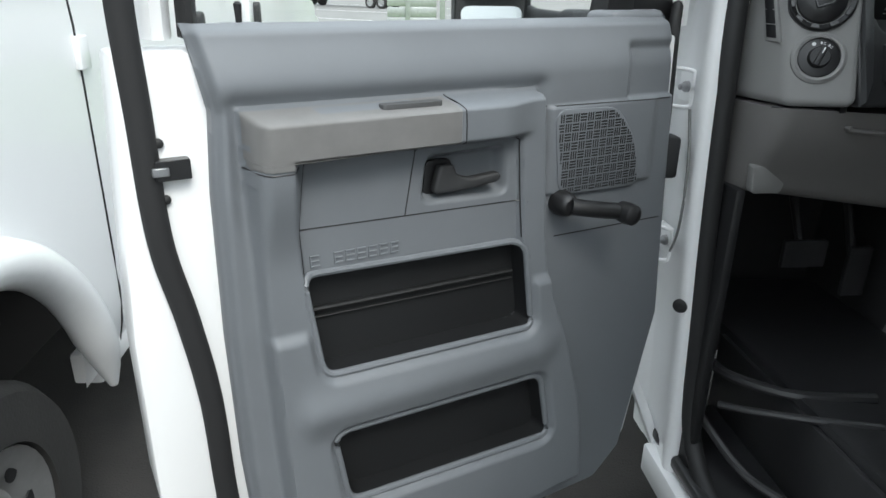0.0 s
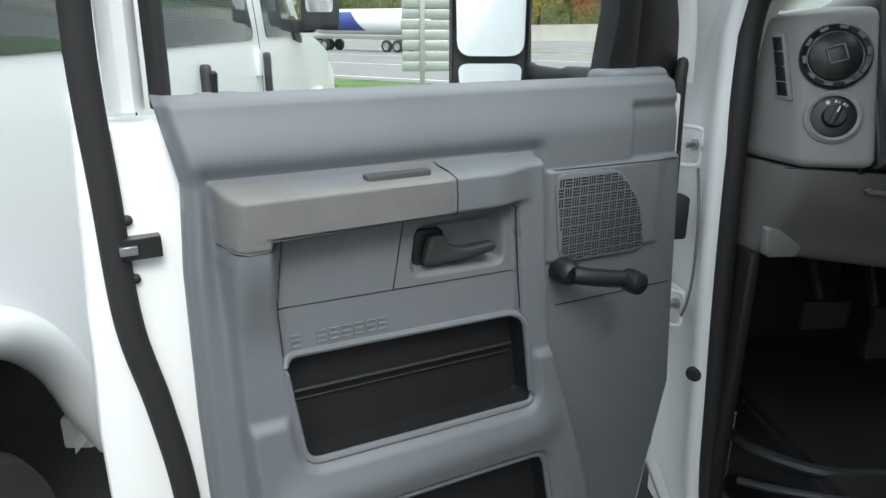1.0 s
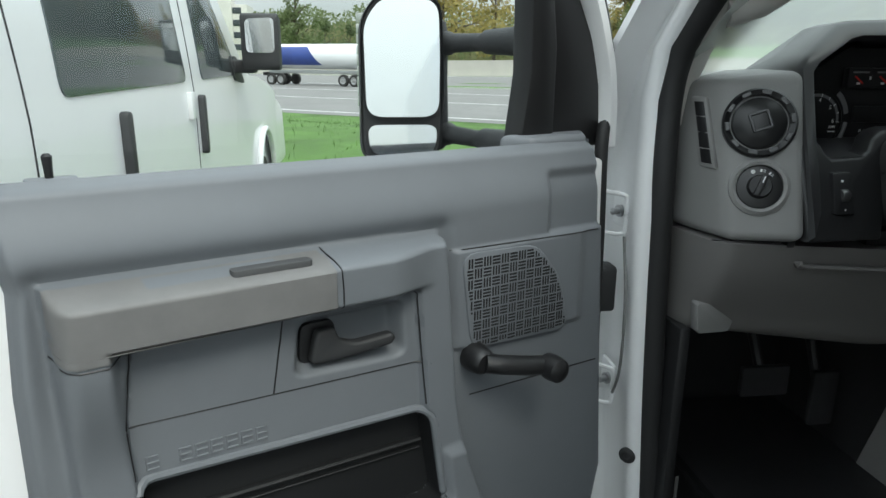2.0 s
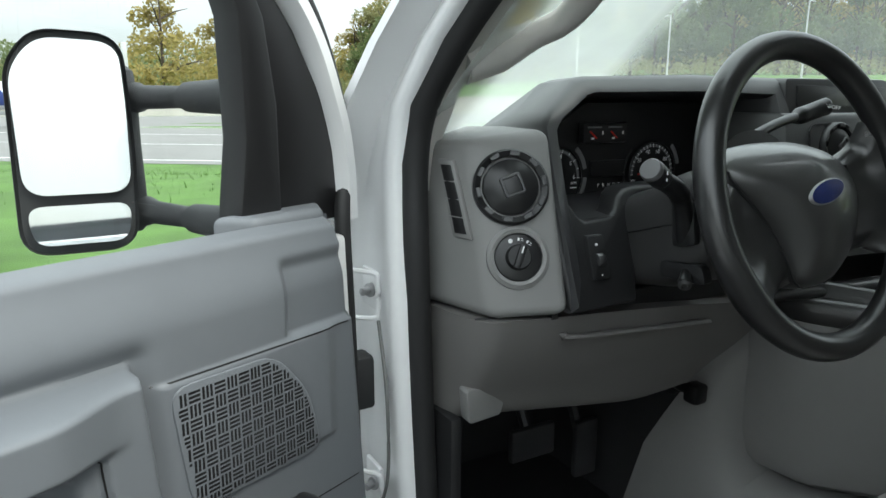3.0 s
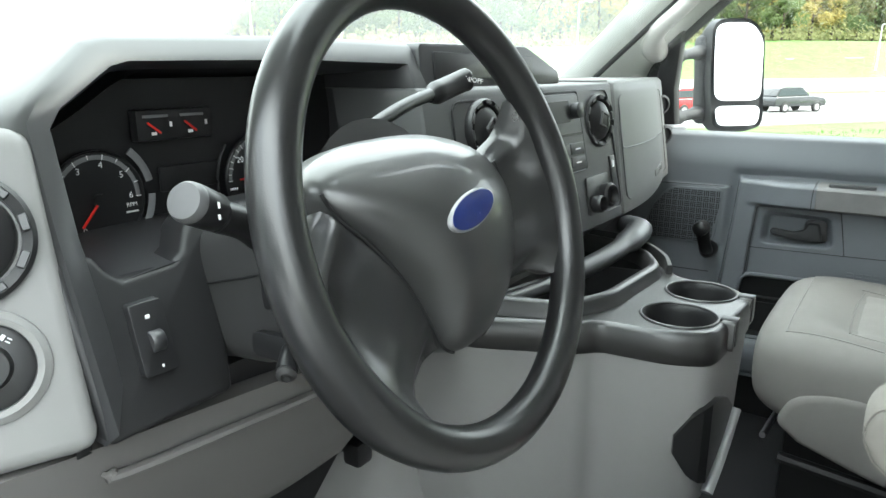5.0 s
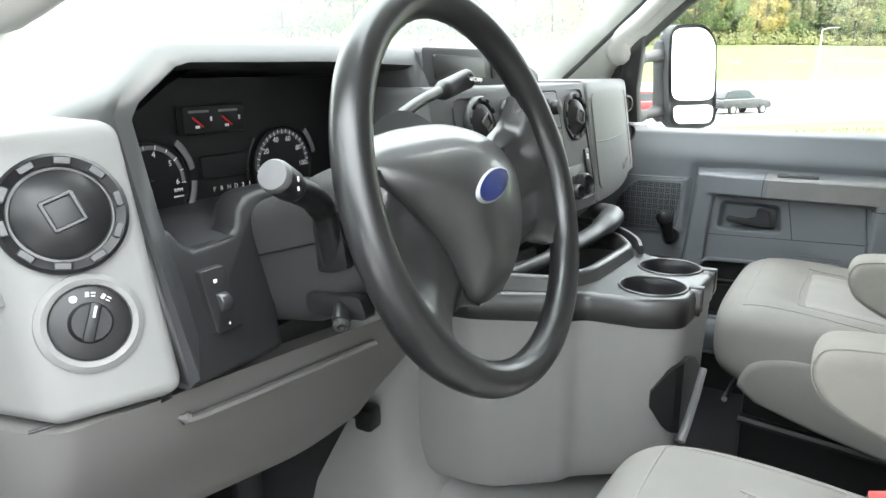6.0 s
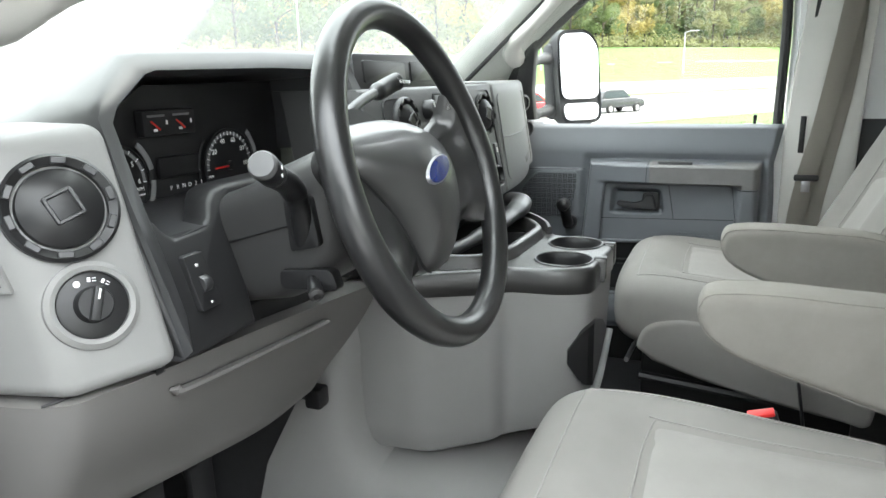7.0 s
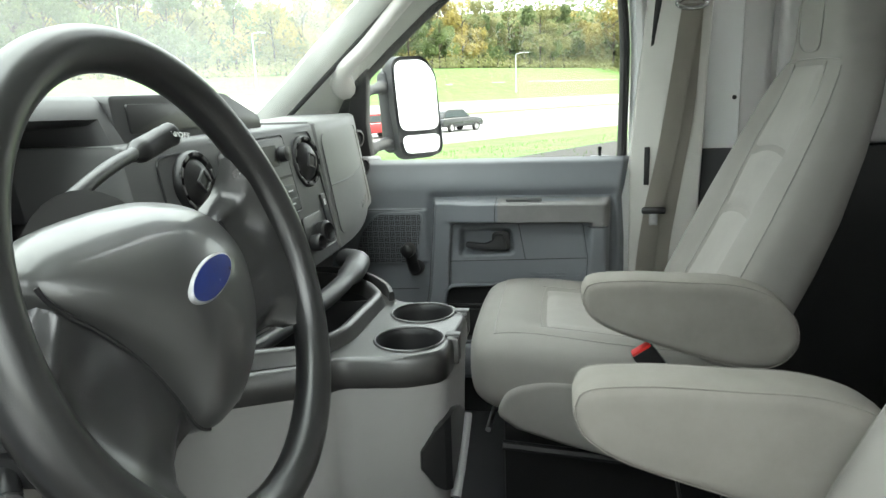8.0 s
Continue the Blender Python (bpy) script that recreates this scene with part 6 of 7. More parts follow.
    for d, k in ((-0.0395, 0.70), (-0.0390, 0.82), (-0.0365, 0.91), (-0.031, 0.965), (-0.02, 0.995), (0.0, 1.0), (0.02, 0.995), (0.031, 0.965), (0.0365, 0.91), (0.0390, 0.82), (0.0395, 0.70)):
        rings.append([(ax + d, cym + (a - cym) * (1 - (1 - k) * 0.32), czm + (b - czm) * k) for a, b in prof])
    arm = part("armrest", loft(rings), ARMFAB, seat, "soiled beige cloth armrest")
    for sd in (-1, 1):
        part("armrest_piping", tube([(ax + sd * 0.0335, cym + (a - cym) * 0.988, czm + (b - czm) * 0.952) for a, b in prof], 0.0012, 6, ring=True), ARMFAB, arm)
    part("armrest_pivot", lathe([(0.034, 0.0), (0.033, 0.03), (0.02, 0.034)], aim((ax - side * 0.066, -0.885, 1.115), (side, 0, 0)), 24), FABRIC, seat)
    # base
    part("seat_base", box(cx - 0.2, cx + 0.2, -0.85, -0.40, 0.645, 0.88, 0.01), BLACK, seat, "black steel seat base")
    part("slide_rail", tube([(cx + side * 0.235, -0.40, 0.835), (cx + side * 0.235, -0.85, 0.80)], 0.011, 8), BLACK, seat)
    part("slide_bar", tube([(cx + side * 0.235, -0.37, 0.868), (cx + side * 0.12, -0.372, 0.858), (cx - side * 0.12, -0.39, 0.84)], 0.006, 8), STEEL, seat)
    part("recline_cover", lathe([(0.05, 0), (0.05, 0.012), (0.04, 0.018), (0.003, 0.02)], aim((cx - side * 0.262, -0.86, 1.0), (-side, 0, 0)), 24), PODGREY, seat)
    return seat


make_seat("driver_seat", -0.53, 1, "light grey cloth driver seat with inboard armrest", 0.03, (0.028, -0.008))
make_seat("passenger_seat", 0.515, -1, "light grey cloth passenger seat with inboard armrest", 0.03, (0.0, -0.017))

# buckles and belt
for at, tip in (((-0.224, -0.645, 0.968), (-0.233, -0.626, 1.026)), ((0.225, -0.70, 1.03), (0.215, -0.665, 1.08))):
    bk = thing("belt_buckle", "black seat belt buckle with red button", "belt buckle", "belt buckles", at=at)
    d = Vector(tip) - Vector(at)
    m = aim(at, d, (1, 0, 0))
    bm = box(-0.022, 0.022, -0.012, 0.012, -0.06, d.length, 0.005)
    bm.transform(m)
    part("buckle_body", bm, BLACK, bk)
    bm = box(-0.019, 0.019, -0.009, 0.009, d.length - 0.012, d.length + 0.004, 0.002)
    bm.transform(m)
    part("release_button", bm, RED, bk, "red release button")
    part("buckle_strap", tube([at, (at[0], at[1] - 0.02, at[2] - 0.1), (at[0], at[1] - 0.06, 0.70)], 0.012, 8, flat=0.3), BLACK, bk)

belt = thing("seat_belt", "beige seat belt hanging on the lock pillar", "seat belt", at=(0.83, -0.8, 0.7))


def webbing(pts, w, name, parent):
    rows = []
    for p in smooth_path(pts, 8):
        rows.append([(p.x + e, p.y + s * w, p.z) for e, s in ((0, -1), (-0.002, 0), (0, 1))])
    bm = sheet(rows)
    bmesh.ops.solidify(bm, geom=bm.faces[:], thickness=0.0015)
    return part(name, bm, BELT, parent, "beige webbing")


webbing([(0.825, -0.838, 1.75), (0.832, -0.815, 1.55), (0.838, -0.79, 1.37), (0.838, -0.762, 1.22), (0.84, -0.745, 1.05), (0.845, -0.735, 0.75)], 0.0235, "webbing", belt)
webbing([(0.838, -0.845, 1.75), (0.842, -0.835, 1.5), (0.846, -0.81, 1.3), (0.846, -0.785, 1.1), (0.848, -0.77, 0.75)], 0.0235, "webbing", belt)
part("belt_ring", tube([(0.822, -0.838 + 0.035 * math.cos(a), 1.752 + 0.013 * math.sin(a)) for a in np.linspace(0, 2 * math.pi, 24, endpoint=False)], 0.006, 8, up=(1, 0, 0), ring=True), CHROME, belt, "bright belt guide ring")
part("ring_cover", box(0.81, 0.845, -0.862, -0.815, 1.757, 1.83, 0.012, 3), TRIMBEIGE, belt)
part("tongue", box(0.822, 0.834, -0.795, -0.733, 1.225, 1.243, 0.006), BLACK, belt, "black belt tongue")
part("tongue_plate", box(0.826, 0.830, -0.775, -0.753, 1.195, 1.228, 0.002), STEEL, belt)
part("belt_slot", box(0.8445, 0.8475, -0.752, -0.738, 1.30, 1.40, 0.001), BLACK, belt)

# cargo screen behind the passenger seat
net = thing("cargo_screen", "dark wire screen behind the front seats", "cargo screen", at=(0, -1.3, 0.7))
part("screen_panel", box(-0.86, 0.86, -1.42, -1.38, 0.64, 1.30, 0.006), RUBBERY, net, "dark screen panel")
for k in range(26):
    x = -0.85 + 0.068 * k
    part("wire", tube([(x, -1.40, 1.28), (x, -1.40, 1.96)], 0.003, 6), BLACK, net)
for k in range(10):
    z = 1.30 + 0.07 * k
    part("wire", tube([(-0.86, -1.405, z), (0.86, -1.405, z)], 0.003, 6), BLACK, net)


# ---- ground ----
ASPHALT = material("lot_asphalt", (0.028, 0.0255, 0.0235), 0.9, grain=0.9, grain_scale=160, vary=0.35, vary_scale=3, relief=0.004)
ROADTOP = material("road_concrete", (0.2, 0.197, 0.19), 0.85, grain=0.6, grain_scale=60, vary=0.12, vary_scale=0.4, relief=0.004)
GRASS = material("grass", (0.09, 0.178, 0.036), 0.9, grain=1.0, grain_scale=40, vary=0.35, vary_scale=0.6, relief=0.03)
KERB = material("barrier_concrete", (0.45, 0.43, 0.39), 0.85, grain=0.4, grain_scale=60, vary=0.1, vary_scale=0.8)
LINE = material("lane_paint", (0.75, 0.75, 0.72), 0.7, vary=0.1, vary_scale=2)
BARK = material("bark", (0.09, 0.07, 0.055), 0.95, grain=0.8, grain_scale=30, vary=0.3)
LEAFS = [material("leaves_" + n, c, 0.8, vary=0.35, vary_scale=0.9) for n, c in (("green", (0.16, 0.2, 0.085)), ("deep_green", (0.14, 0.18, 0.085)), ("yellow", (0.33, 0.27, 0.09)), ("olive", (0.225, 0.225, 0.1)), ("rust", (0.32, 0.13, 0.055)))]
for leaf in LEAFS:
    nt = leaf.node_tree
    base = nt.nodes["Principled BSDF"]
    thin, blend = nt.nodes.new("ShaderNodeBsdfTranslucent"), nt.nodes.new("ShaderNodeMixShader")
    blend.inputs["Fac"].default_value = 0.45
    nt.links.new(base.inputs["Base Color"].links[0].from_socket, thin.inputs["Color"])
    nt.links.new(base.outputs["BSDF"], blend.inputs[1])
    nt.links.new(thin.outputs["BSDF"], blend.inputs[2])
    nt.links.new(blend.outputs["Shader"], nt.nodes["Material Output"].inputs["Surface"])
GALV = material("galvanised_steel", (0.42, 0.43, 0.43), 0.45, metal=0.6, vary=0.12, vary_scale=8)
POLE = material("pole_grey", (0.5, 0.5, 0.5), 0.5, vary=0.1)
NQ, NL = Vector((0.578, 0.816, 0)), Vector((0.816, -0.578, 0))


def ground_z(q, l=0.0):
    """Height of the land, by the distance towards the road and the place along it."""
    rise = 0.22 + 0.78 * float(smoothstep(-70, 30, l))
    return -1.3 * float(smoothstep(9, 26, q)) + rise * (1.4 * float(smoothstep(60, 85, q)) + (5.8 + 2.2 * float(smoothstep(50, 140, l))) * float(smoothstep(85, 118, q)) + 5 * float(smoothstep(118, 240, q)))


def land(q, l, lift=0.0):
    p = NQ * q + NL * l
    return (p.x, p.y, ground_z(q, l) + lift)


qs = [-900, -200, -40, -10, 0, 4, 8, 10, 12, 14, 16, 18, 20, 22, 24, 26, 30, 40, 50, 60, 66, 72, 78, 84, 90, 96, 104, 112, 130, 150, 170, 190, 210, 240, 300, 600, 1500]
ls = list(np.linspace(-1500, -300, 5)) + list(np.linspace(-240, 320, 40)) + list(np.linspace(380, 1500, 5))
tagged(part("ground", sheet([[land(q, l) for l in ls] for q in qs]), GRASS), "green grass verge sloping down to the road", "ground", kind="structure")
lot = [(-60, -30), (-60, 5.2), (7.0, 5.2), (13, 2.0), (40, -14), (40, -60), (-60, -60)]
tagged(part("parking_lot", prism(lot, lambda a, b, d: (a, b, d), -0.05, 0.006), ASPHALT), "dark brownish asphalt parking lot", "pavement", kind="structure")
tagged(part("road", sheet([[land(q, l, 0.02) for l in np.linspace(-400, 500, 60)] for q in np.linspace(27, 84, 24)]), ROADTOP), "pale concrete highway", "road", kind="structure")
for k, q in enumerate((28.5, 39, 50, 62, 82.5)):
    tagged(part("lane_line", sheet([[land(q + w, l, 0.03) for l in np.linspace(-400, 500, 60)] for w in (0, 0.25)]), LINE), "white lane line on the highway", "road marking", "lane lines", kind="structure")
bar = []
for l in np.linspace(-300, 60, 30):
    bar.append([land(85.5 + a, l, z) for a, z in ((-0.4, 0.0), (-0.2, 0.5), (-0.12, 2.1), (0.12, 2.1), (0.2, 0.5), (0.4, 0.0))])
tagged(part("road_barrier", loft(bar), KERB), "cream concrete barrier along the highway", "barrier", kind="structure")
tagged(part("side_road", sheet([[land(q, l, 0.03) for l in np.linspace(20, 420, 40)] for q in np.linspace(99.2, 100.8, 3)]), ROADTOP), "pale side road on the far slope", "road", kind="structure")
grass_bm = bmesh.new()
rng = random.Random(4)
for k in range(5200):
    q, l = rng.uniform(6.5, 26), rng.uniform(-26, 22)
    x, y, z = land(q, l)
    if y < 5.4 and x < 8:
        continue
    a, h, w = rng.uniform(0, 6.28), rng.uniform(0.04, 0.12), rng.uniform(0.006, 0.016)
    b = [grass_bm.verts.new(v) for v in ((x - w * math.cos(a), y - w * math.sin(a), z), (x + w * math.cos(a), y + w * math.sin(a), z), (x + rng.uniform(-0.04, 0.04), y + rng.uniform(-0.04, 0.04), z + h))]
    grass_bm.faces.new(b)
tagged(part("grass_blades", grass_bm, GRASS, smooth=False), "short green grass blades on the verge", "grass", kind="stuff")


# ---- trees ----
def tree(name, at, height, spread, leaf, seed, label, bare=0.0):
    rng = random.Random(seed)
    t = thing(name, label, "tree", "roadside trees", at=at)
    x, y, z = at
    trunk = [(x, y, z - 0.3), (x + rng.uniform(-0.2, 0.2), y, z + height * 0.25), (x + rng.uniform(-0.4, 0.4), y, z + height * 0.55), (x + rng.uniform(-0.5, 0.5), y, z + height * 0.85)]
    r = height * 0.018
    bm = tube(smooth_path(trunk, 3), [r * (1.2 - k * 0.1) for k in range(10)], 7)
    for k in range(9):
        h = rng.uniform(0.25, 0.75)
        a = rng.uniform(0, 6.28)
        e = spread * rng.uniform(0.5, 0.9) * (1.1 - h * 0.6)
        p0 = Vector((x, y, z + height * h))
        p1 = p0 + Vector((math.cos(a) * e, math.sin(a) * e, height * rng.uniform(0.1, 0.22)))
        bm = merge(bm, tube([p0, p0.lerp(p1, 0.5) + Vector((0, 0, 0.3)), p1], [r * 0.5, r * 0.3, r * 0.12], 5))
    part("trunk", bm, BARK, t)
    vs, fs = [], []
    lobes = []
    for k in range(16):
        a, h = rng.uniform(0, 6.28), rng.uniform(0.22, 0.95)
        e = spread * math.sqrt(rng.random()) * (0.95 if h < 0.6 else 1.5 * (1.05 - h))
        lobes.append((Vector((x + math.cos(a) * e, y + math.sin(a) * e, z + height * h)), rng.uniform(0.18, 0.34) * spread))
    count = int(3200 * (1 - bare))
    for k in range(count):
        c, rad = lobes[k % len(lobes)]
        v = Vector((rng.gauss(0, 1), rng.gauss(0, 1), rng.gauss(0, 0.8))).normalized() * rad * rng.uniform(0.65, 1.1)
        p = c + v
        s = height * rng.uniform(0.009, 0.022)
        u = Vector((rng.gauss(0, 1), rng.gauss(0, 1), rng.gauss(0, 1))).normalized()
        w = u.orthogonal().normalized()
        i = len(vs)
        vs += [p + u * s, p + w * s * 0.8, p - u * s, p - w * s * 0.8]
        fs.append((i, i + 1, i + 2, i + 3))
    me = bpy.data.meshes.new("crown")
    me.from_pydata([tuple(v) for v in vs], [], fs)
    me.materials.append(leaf)
    ob = new("crown", me)
    ob.parent = t
    ob.matrix_parent_inverse = Matrix.Translation(-t.location)
    return t


def by_azimuth(az, dist):
    """A place on the land in a direction (degrees right of ahead) at a distance from the van."""
    x, y = dist * math.sin(radians(az)), dist * math.cos(radians(az))
    return (x, y, ground_z(0.578 * x + 0.816 * y, 0.816 * x - 0.578 * y))


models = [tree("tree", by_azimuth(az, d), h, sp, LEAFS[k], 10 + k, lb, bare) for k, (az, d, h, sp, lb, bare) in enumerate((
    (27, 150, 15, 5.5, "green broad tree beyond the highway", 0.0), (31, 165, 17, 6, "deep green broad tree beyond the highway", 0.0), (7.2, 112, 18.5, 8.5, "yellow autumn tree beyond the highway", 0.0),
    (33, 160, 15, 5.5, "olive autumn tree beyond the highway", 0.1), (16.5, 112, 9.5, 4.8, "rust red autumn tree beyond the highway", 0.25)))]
rng = random.Random(9)
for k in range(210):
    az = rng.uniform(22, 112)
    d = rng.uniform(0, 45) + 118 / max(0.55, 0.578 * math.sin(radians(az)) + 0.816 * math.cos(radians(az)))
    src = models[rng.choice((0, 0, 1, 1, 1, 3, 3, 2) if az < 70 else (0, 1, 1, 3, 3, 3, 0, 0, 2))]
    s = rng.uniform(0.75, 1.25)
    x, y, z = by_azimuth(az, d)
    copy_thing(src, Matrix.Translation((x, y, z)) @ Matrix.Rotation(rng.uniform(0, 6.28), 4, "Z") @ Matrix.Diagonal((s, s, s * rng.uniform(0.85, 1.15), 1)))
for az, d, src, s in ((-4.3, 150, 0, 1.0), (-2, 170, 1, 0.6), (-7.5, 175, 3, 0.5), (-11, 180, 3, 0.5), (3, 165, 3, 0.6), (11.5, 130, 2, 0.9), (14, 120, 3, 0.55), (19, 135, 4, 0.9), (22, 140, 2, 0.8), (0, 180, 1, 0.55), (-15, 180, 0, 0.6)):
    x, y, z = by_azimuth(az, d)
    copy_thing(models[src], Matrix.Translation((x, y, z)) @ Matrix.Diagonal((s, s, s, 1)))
# far wooded rise that closes the horizon
hill = []
for az in np.linspace(-60, 140, 120):
    n = noise.noise(Vector((az * 0.13, 0, 0))) * 3 + noise.noise(Vector((az * 0.6, 3, 0))) * 1.6
    top = 12 + 6 * float(smoothstep(20, 60, az)) + n
    c = []
    for d, h in ((225, 0), (230, top * 0.6), (240, top), (260, top * 1.05), (330, 0)):
        x, y, z = by_azimuth(az, d)
        c.append((x, y, (z if h else z - 1) + h))
    hill.append(c)
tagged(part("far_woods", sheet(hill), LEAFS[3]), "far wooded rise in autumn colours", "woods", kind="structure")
wood_v, wood_f = [], []
for k in range(42000):
    az = rng.uniform(-30, 125)
    d = rng.uniform(215, 238)
    x, y, z = by_azimuth(az, d)
    p = Vector((x, y, z + rng.uniform(0, 1) ** 0.7 * (15 + 7 * float(smoothstep(20, 60, az)) + 4 * noise.noise(Vector((az * 0.5, 5, 0))))))
    s = rng.uniform(0.22, 0.6)
    u = Vector((rng.gauss(0, 1), rng.gauss(0, 1), rng.gauss(0, 1))).normalized()
    w = u.orthogonal().normalized()
    i = len(wood_v)
    wood_v += [tuple(p + u * s), tuple(p + w * s), tuple(p - u * s), tuple(p - w * s)]
    wood_f.append((i, i + 1, i + 2, i + 3))
me = bpy.data.meshes.new("wood_edge")
me.from_pydata(wood_v, [], wood_f)
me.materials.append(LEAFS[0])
tagged(new("wood_edge", me), "dense green foliage of the far wood", "woods", kind="stuff")
shrub_v, shrub_f = [], []
for k in range(9000):
    az = rng.uniform(18, 114)
    d = rng.uniform(0, 10) + 114 / max(0.55, 0.578 * math.sin(radians(az)) + 0.816 * math.cos(radians(az)))
    x, y, z = by_azimuth(az, d)
    p = Vector((x, y, z + abs(rng.gauss(0, 1.3))))
    s = rng.uniform(0.15, 0.4)
    u = Vector((rng.gauss(0, 1), rng.gauss(0, 1), rng.gauss(0, 1))).normalized()
    w = u.orthogonal().normalized()
    i = len(shrub_v)
    shrub_v += [tuple(p + u * s), tuple(p + w * s), tuple(p - u * s), tuple(p - w * s)]
    shrub_f.append((i, i + 1, i + 2, i + 3))
me = bpy.data.meshes.new("undergrowth")
me.from_pydata(shrub_v, [], shrub_f)
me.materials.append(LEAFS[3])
tagged(new("undergrowth", me), "low autumn undergrowth at the wood's edge", "undergrowth", kind="stuff")


# ---- lamp posts and sign ----
def lamp_post(at, height, turn):
    p = thing("street_lamp", "tall grey street lamp with one arm", "street lamp", "street lamps", at=at)
    x, y, z = at
    part("pole", tube([(x, y, z), (x, y, z + height)], [0.16, 0.1], 10), POLE, p)
    dx, dy = math.cos(radians(turn)), math.sin(radians(turn))
    part("arm", tube([(x, y, z + height), (x + dx * 1.2, y + dy * 1.2, z + height + 0.35), (x + dx * 2.4, y + dy * 2.4, z + height + 0.4)], 0.06, 8), POLE, p)
    bm = box(-0.45, 0.45, -0.15, 0.15, -0.08, 0.08, 0.05)
    bm.transform(Matrix.Translation((x + dx * 2.6, y + dy * 2.6, z + height + 0.38)) @ Matrix.Rotation(radians(turn), 4, "Z"))
    part("lamp_head", bm, POLE, p)


for az, d, h, turn in ((87, 150, 8, -60), (56.5, 116, 11, 20), (40, 110, 9, 20), (66, 118, 9, -20), (76, 130, 8, 10), (47, 112, 9, 60)):
    lamp_post(by_azimuth(az, d), h, turn)

sign = thing("road_sign_back", "grey ribbed back of a large road sign on steel posts", "road sign", at=(0.0, 24.5, ground_z(20)))
sz = ground_z(20.0)
for k in range(9):
    part("sign_plank", box(-1.0, 0.75, 24.4, 24.44, sz + 0.75 + 0.36 * k, sz + 1.08 + 0.36 * k, 0.02), GALV, sign)
for x in (-0.28, 0.95):
    part("post", box(x - 0.09, x + 0.09, 24.25, 24.39, sz - 0.2, sz + 4.2, 0.01), GALV, sign)

# ---- distant buildings ----
WALLP = material("pale_plaster", (0.6, 0.58, 0.55), 0.85, vary=0.08, vary_scale=0.3)
WINDARK = material("dark_window", (0.05, 0.06, 0.07), 0.2, vary=0.1)
bx, by, bz = by_azimuth(-10.8, 205)
bld = thing("apartment_block", "pale concrete block with dark window bands on the far hill", "building", at=(bx, by, bz))
part("wall", box(bx - 11, bx + 11, by, by + 14, bz, bz + 15, 0.1), WALLP, bld)
part("stair_tower", box(bx + 2, bx + 7, by - 1, by + 6, bz, bz + 18, 0.1), WALLP, bld)
for k in range(4):
    for j in range(5):
        part("window", box(bx - 10 + 4.2 * j, bx - 7.4 + 4.2 * j, by - 0.1, by + 0.1, bz + 3 + 3.2 * k, bz + 4.6 + 3.2 * k, 0.02), WINDARK, bld)
hx, hy, hz = by_azimuth(-5.8, 230)
house = thing("far_house", "small pale house among the trees", "house", at=(hx, hy, hz))
part("wall", box(hx - 4, hx + 4, hy, hy + 6, hz, hz + 6, 0.05), WALLP, house)
part("roof", prism([(hx - 4.5, hz + 6), (hx + 4.5, hz + 6), (hx, hz + 9)], lambda a, b, d: (a, d, b), hy - 0.4, hy + 6.4), BARK, house)


# ---- vehicles ----
CARRED = material("red_car_paint", (0.35, 0.015, 0.02), 0.25, vary=0.05, coat=0.6)
CARDARK = material("dark_car_paint", (0.03, 0.032, 0.035), 0.25, vary=0.05, coat=0.6)
TYRE = material("tyre_rubber", (0.03, 0.029, 0.028), 0.8, grain=0.5, grain_scale=120, vary=0.2, relief=0.002)
WHEELMETAL = material("steel_wheel", (0.4, 0.4, 0.4), 0.4, metal=0.7, vary=0.15, vary_scale=10)


def wheel_at(m, radius, width, parent):
    w = part("wheel", lathe([(radius * 0.6, -width * 0.5), (radius * 0.93, -width * 0.5), (radius, -width * 0.36), (radius, width * 0.36), (radius * 0.93, width * 0.5), (radius * 0.62, width * 0.5), (radius * 0.6, width * 0.2)], m, 40), TYRE, parent, "black tyre")
    part("rim", lathe([(radius * 0.62, width * 0.30), (radius * 0.6, width * 0.46), (radius * 0.5, width * 0.40), (radius * 0.34, width * 0.30), (radius * 0.2, width * 0.44), (0.01, width * 0.46)], m, 32), WHEELMETAL, w)
    for k in range(8):
        a = 2 * math.pi * k / 8
        part("rim_hole", lathe([(radius * 0.06, 0), (radius * 0.06, 0.004), (0.001, 0.004)], m @ Matrix.Translation((radius * 0.43 * math.cos(a), radius * 0.43 * math.sin(a), width * 0.36)), 10), BLACK, w)
    return w


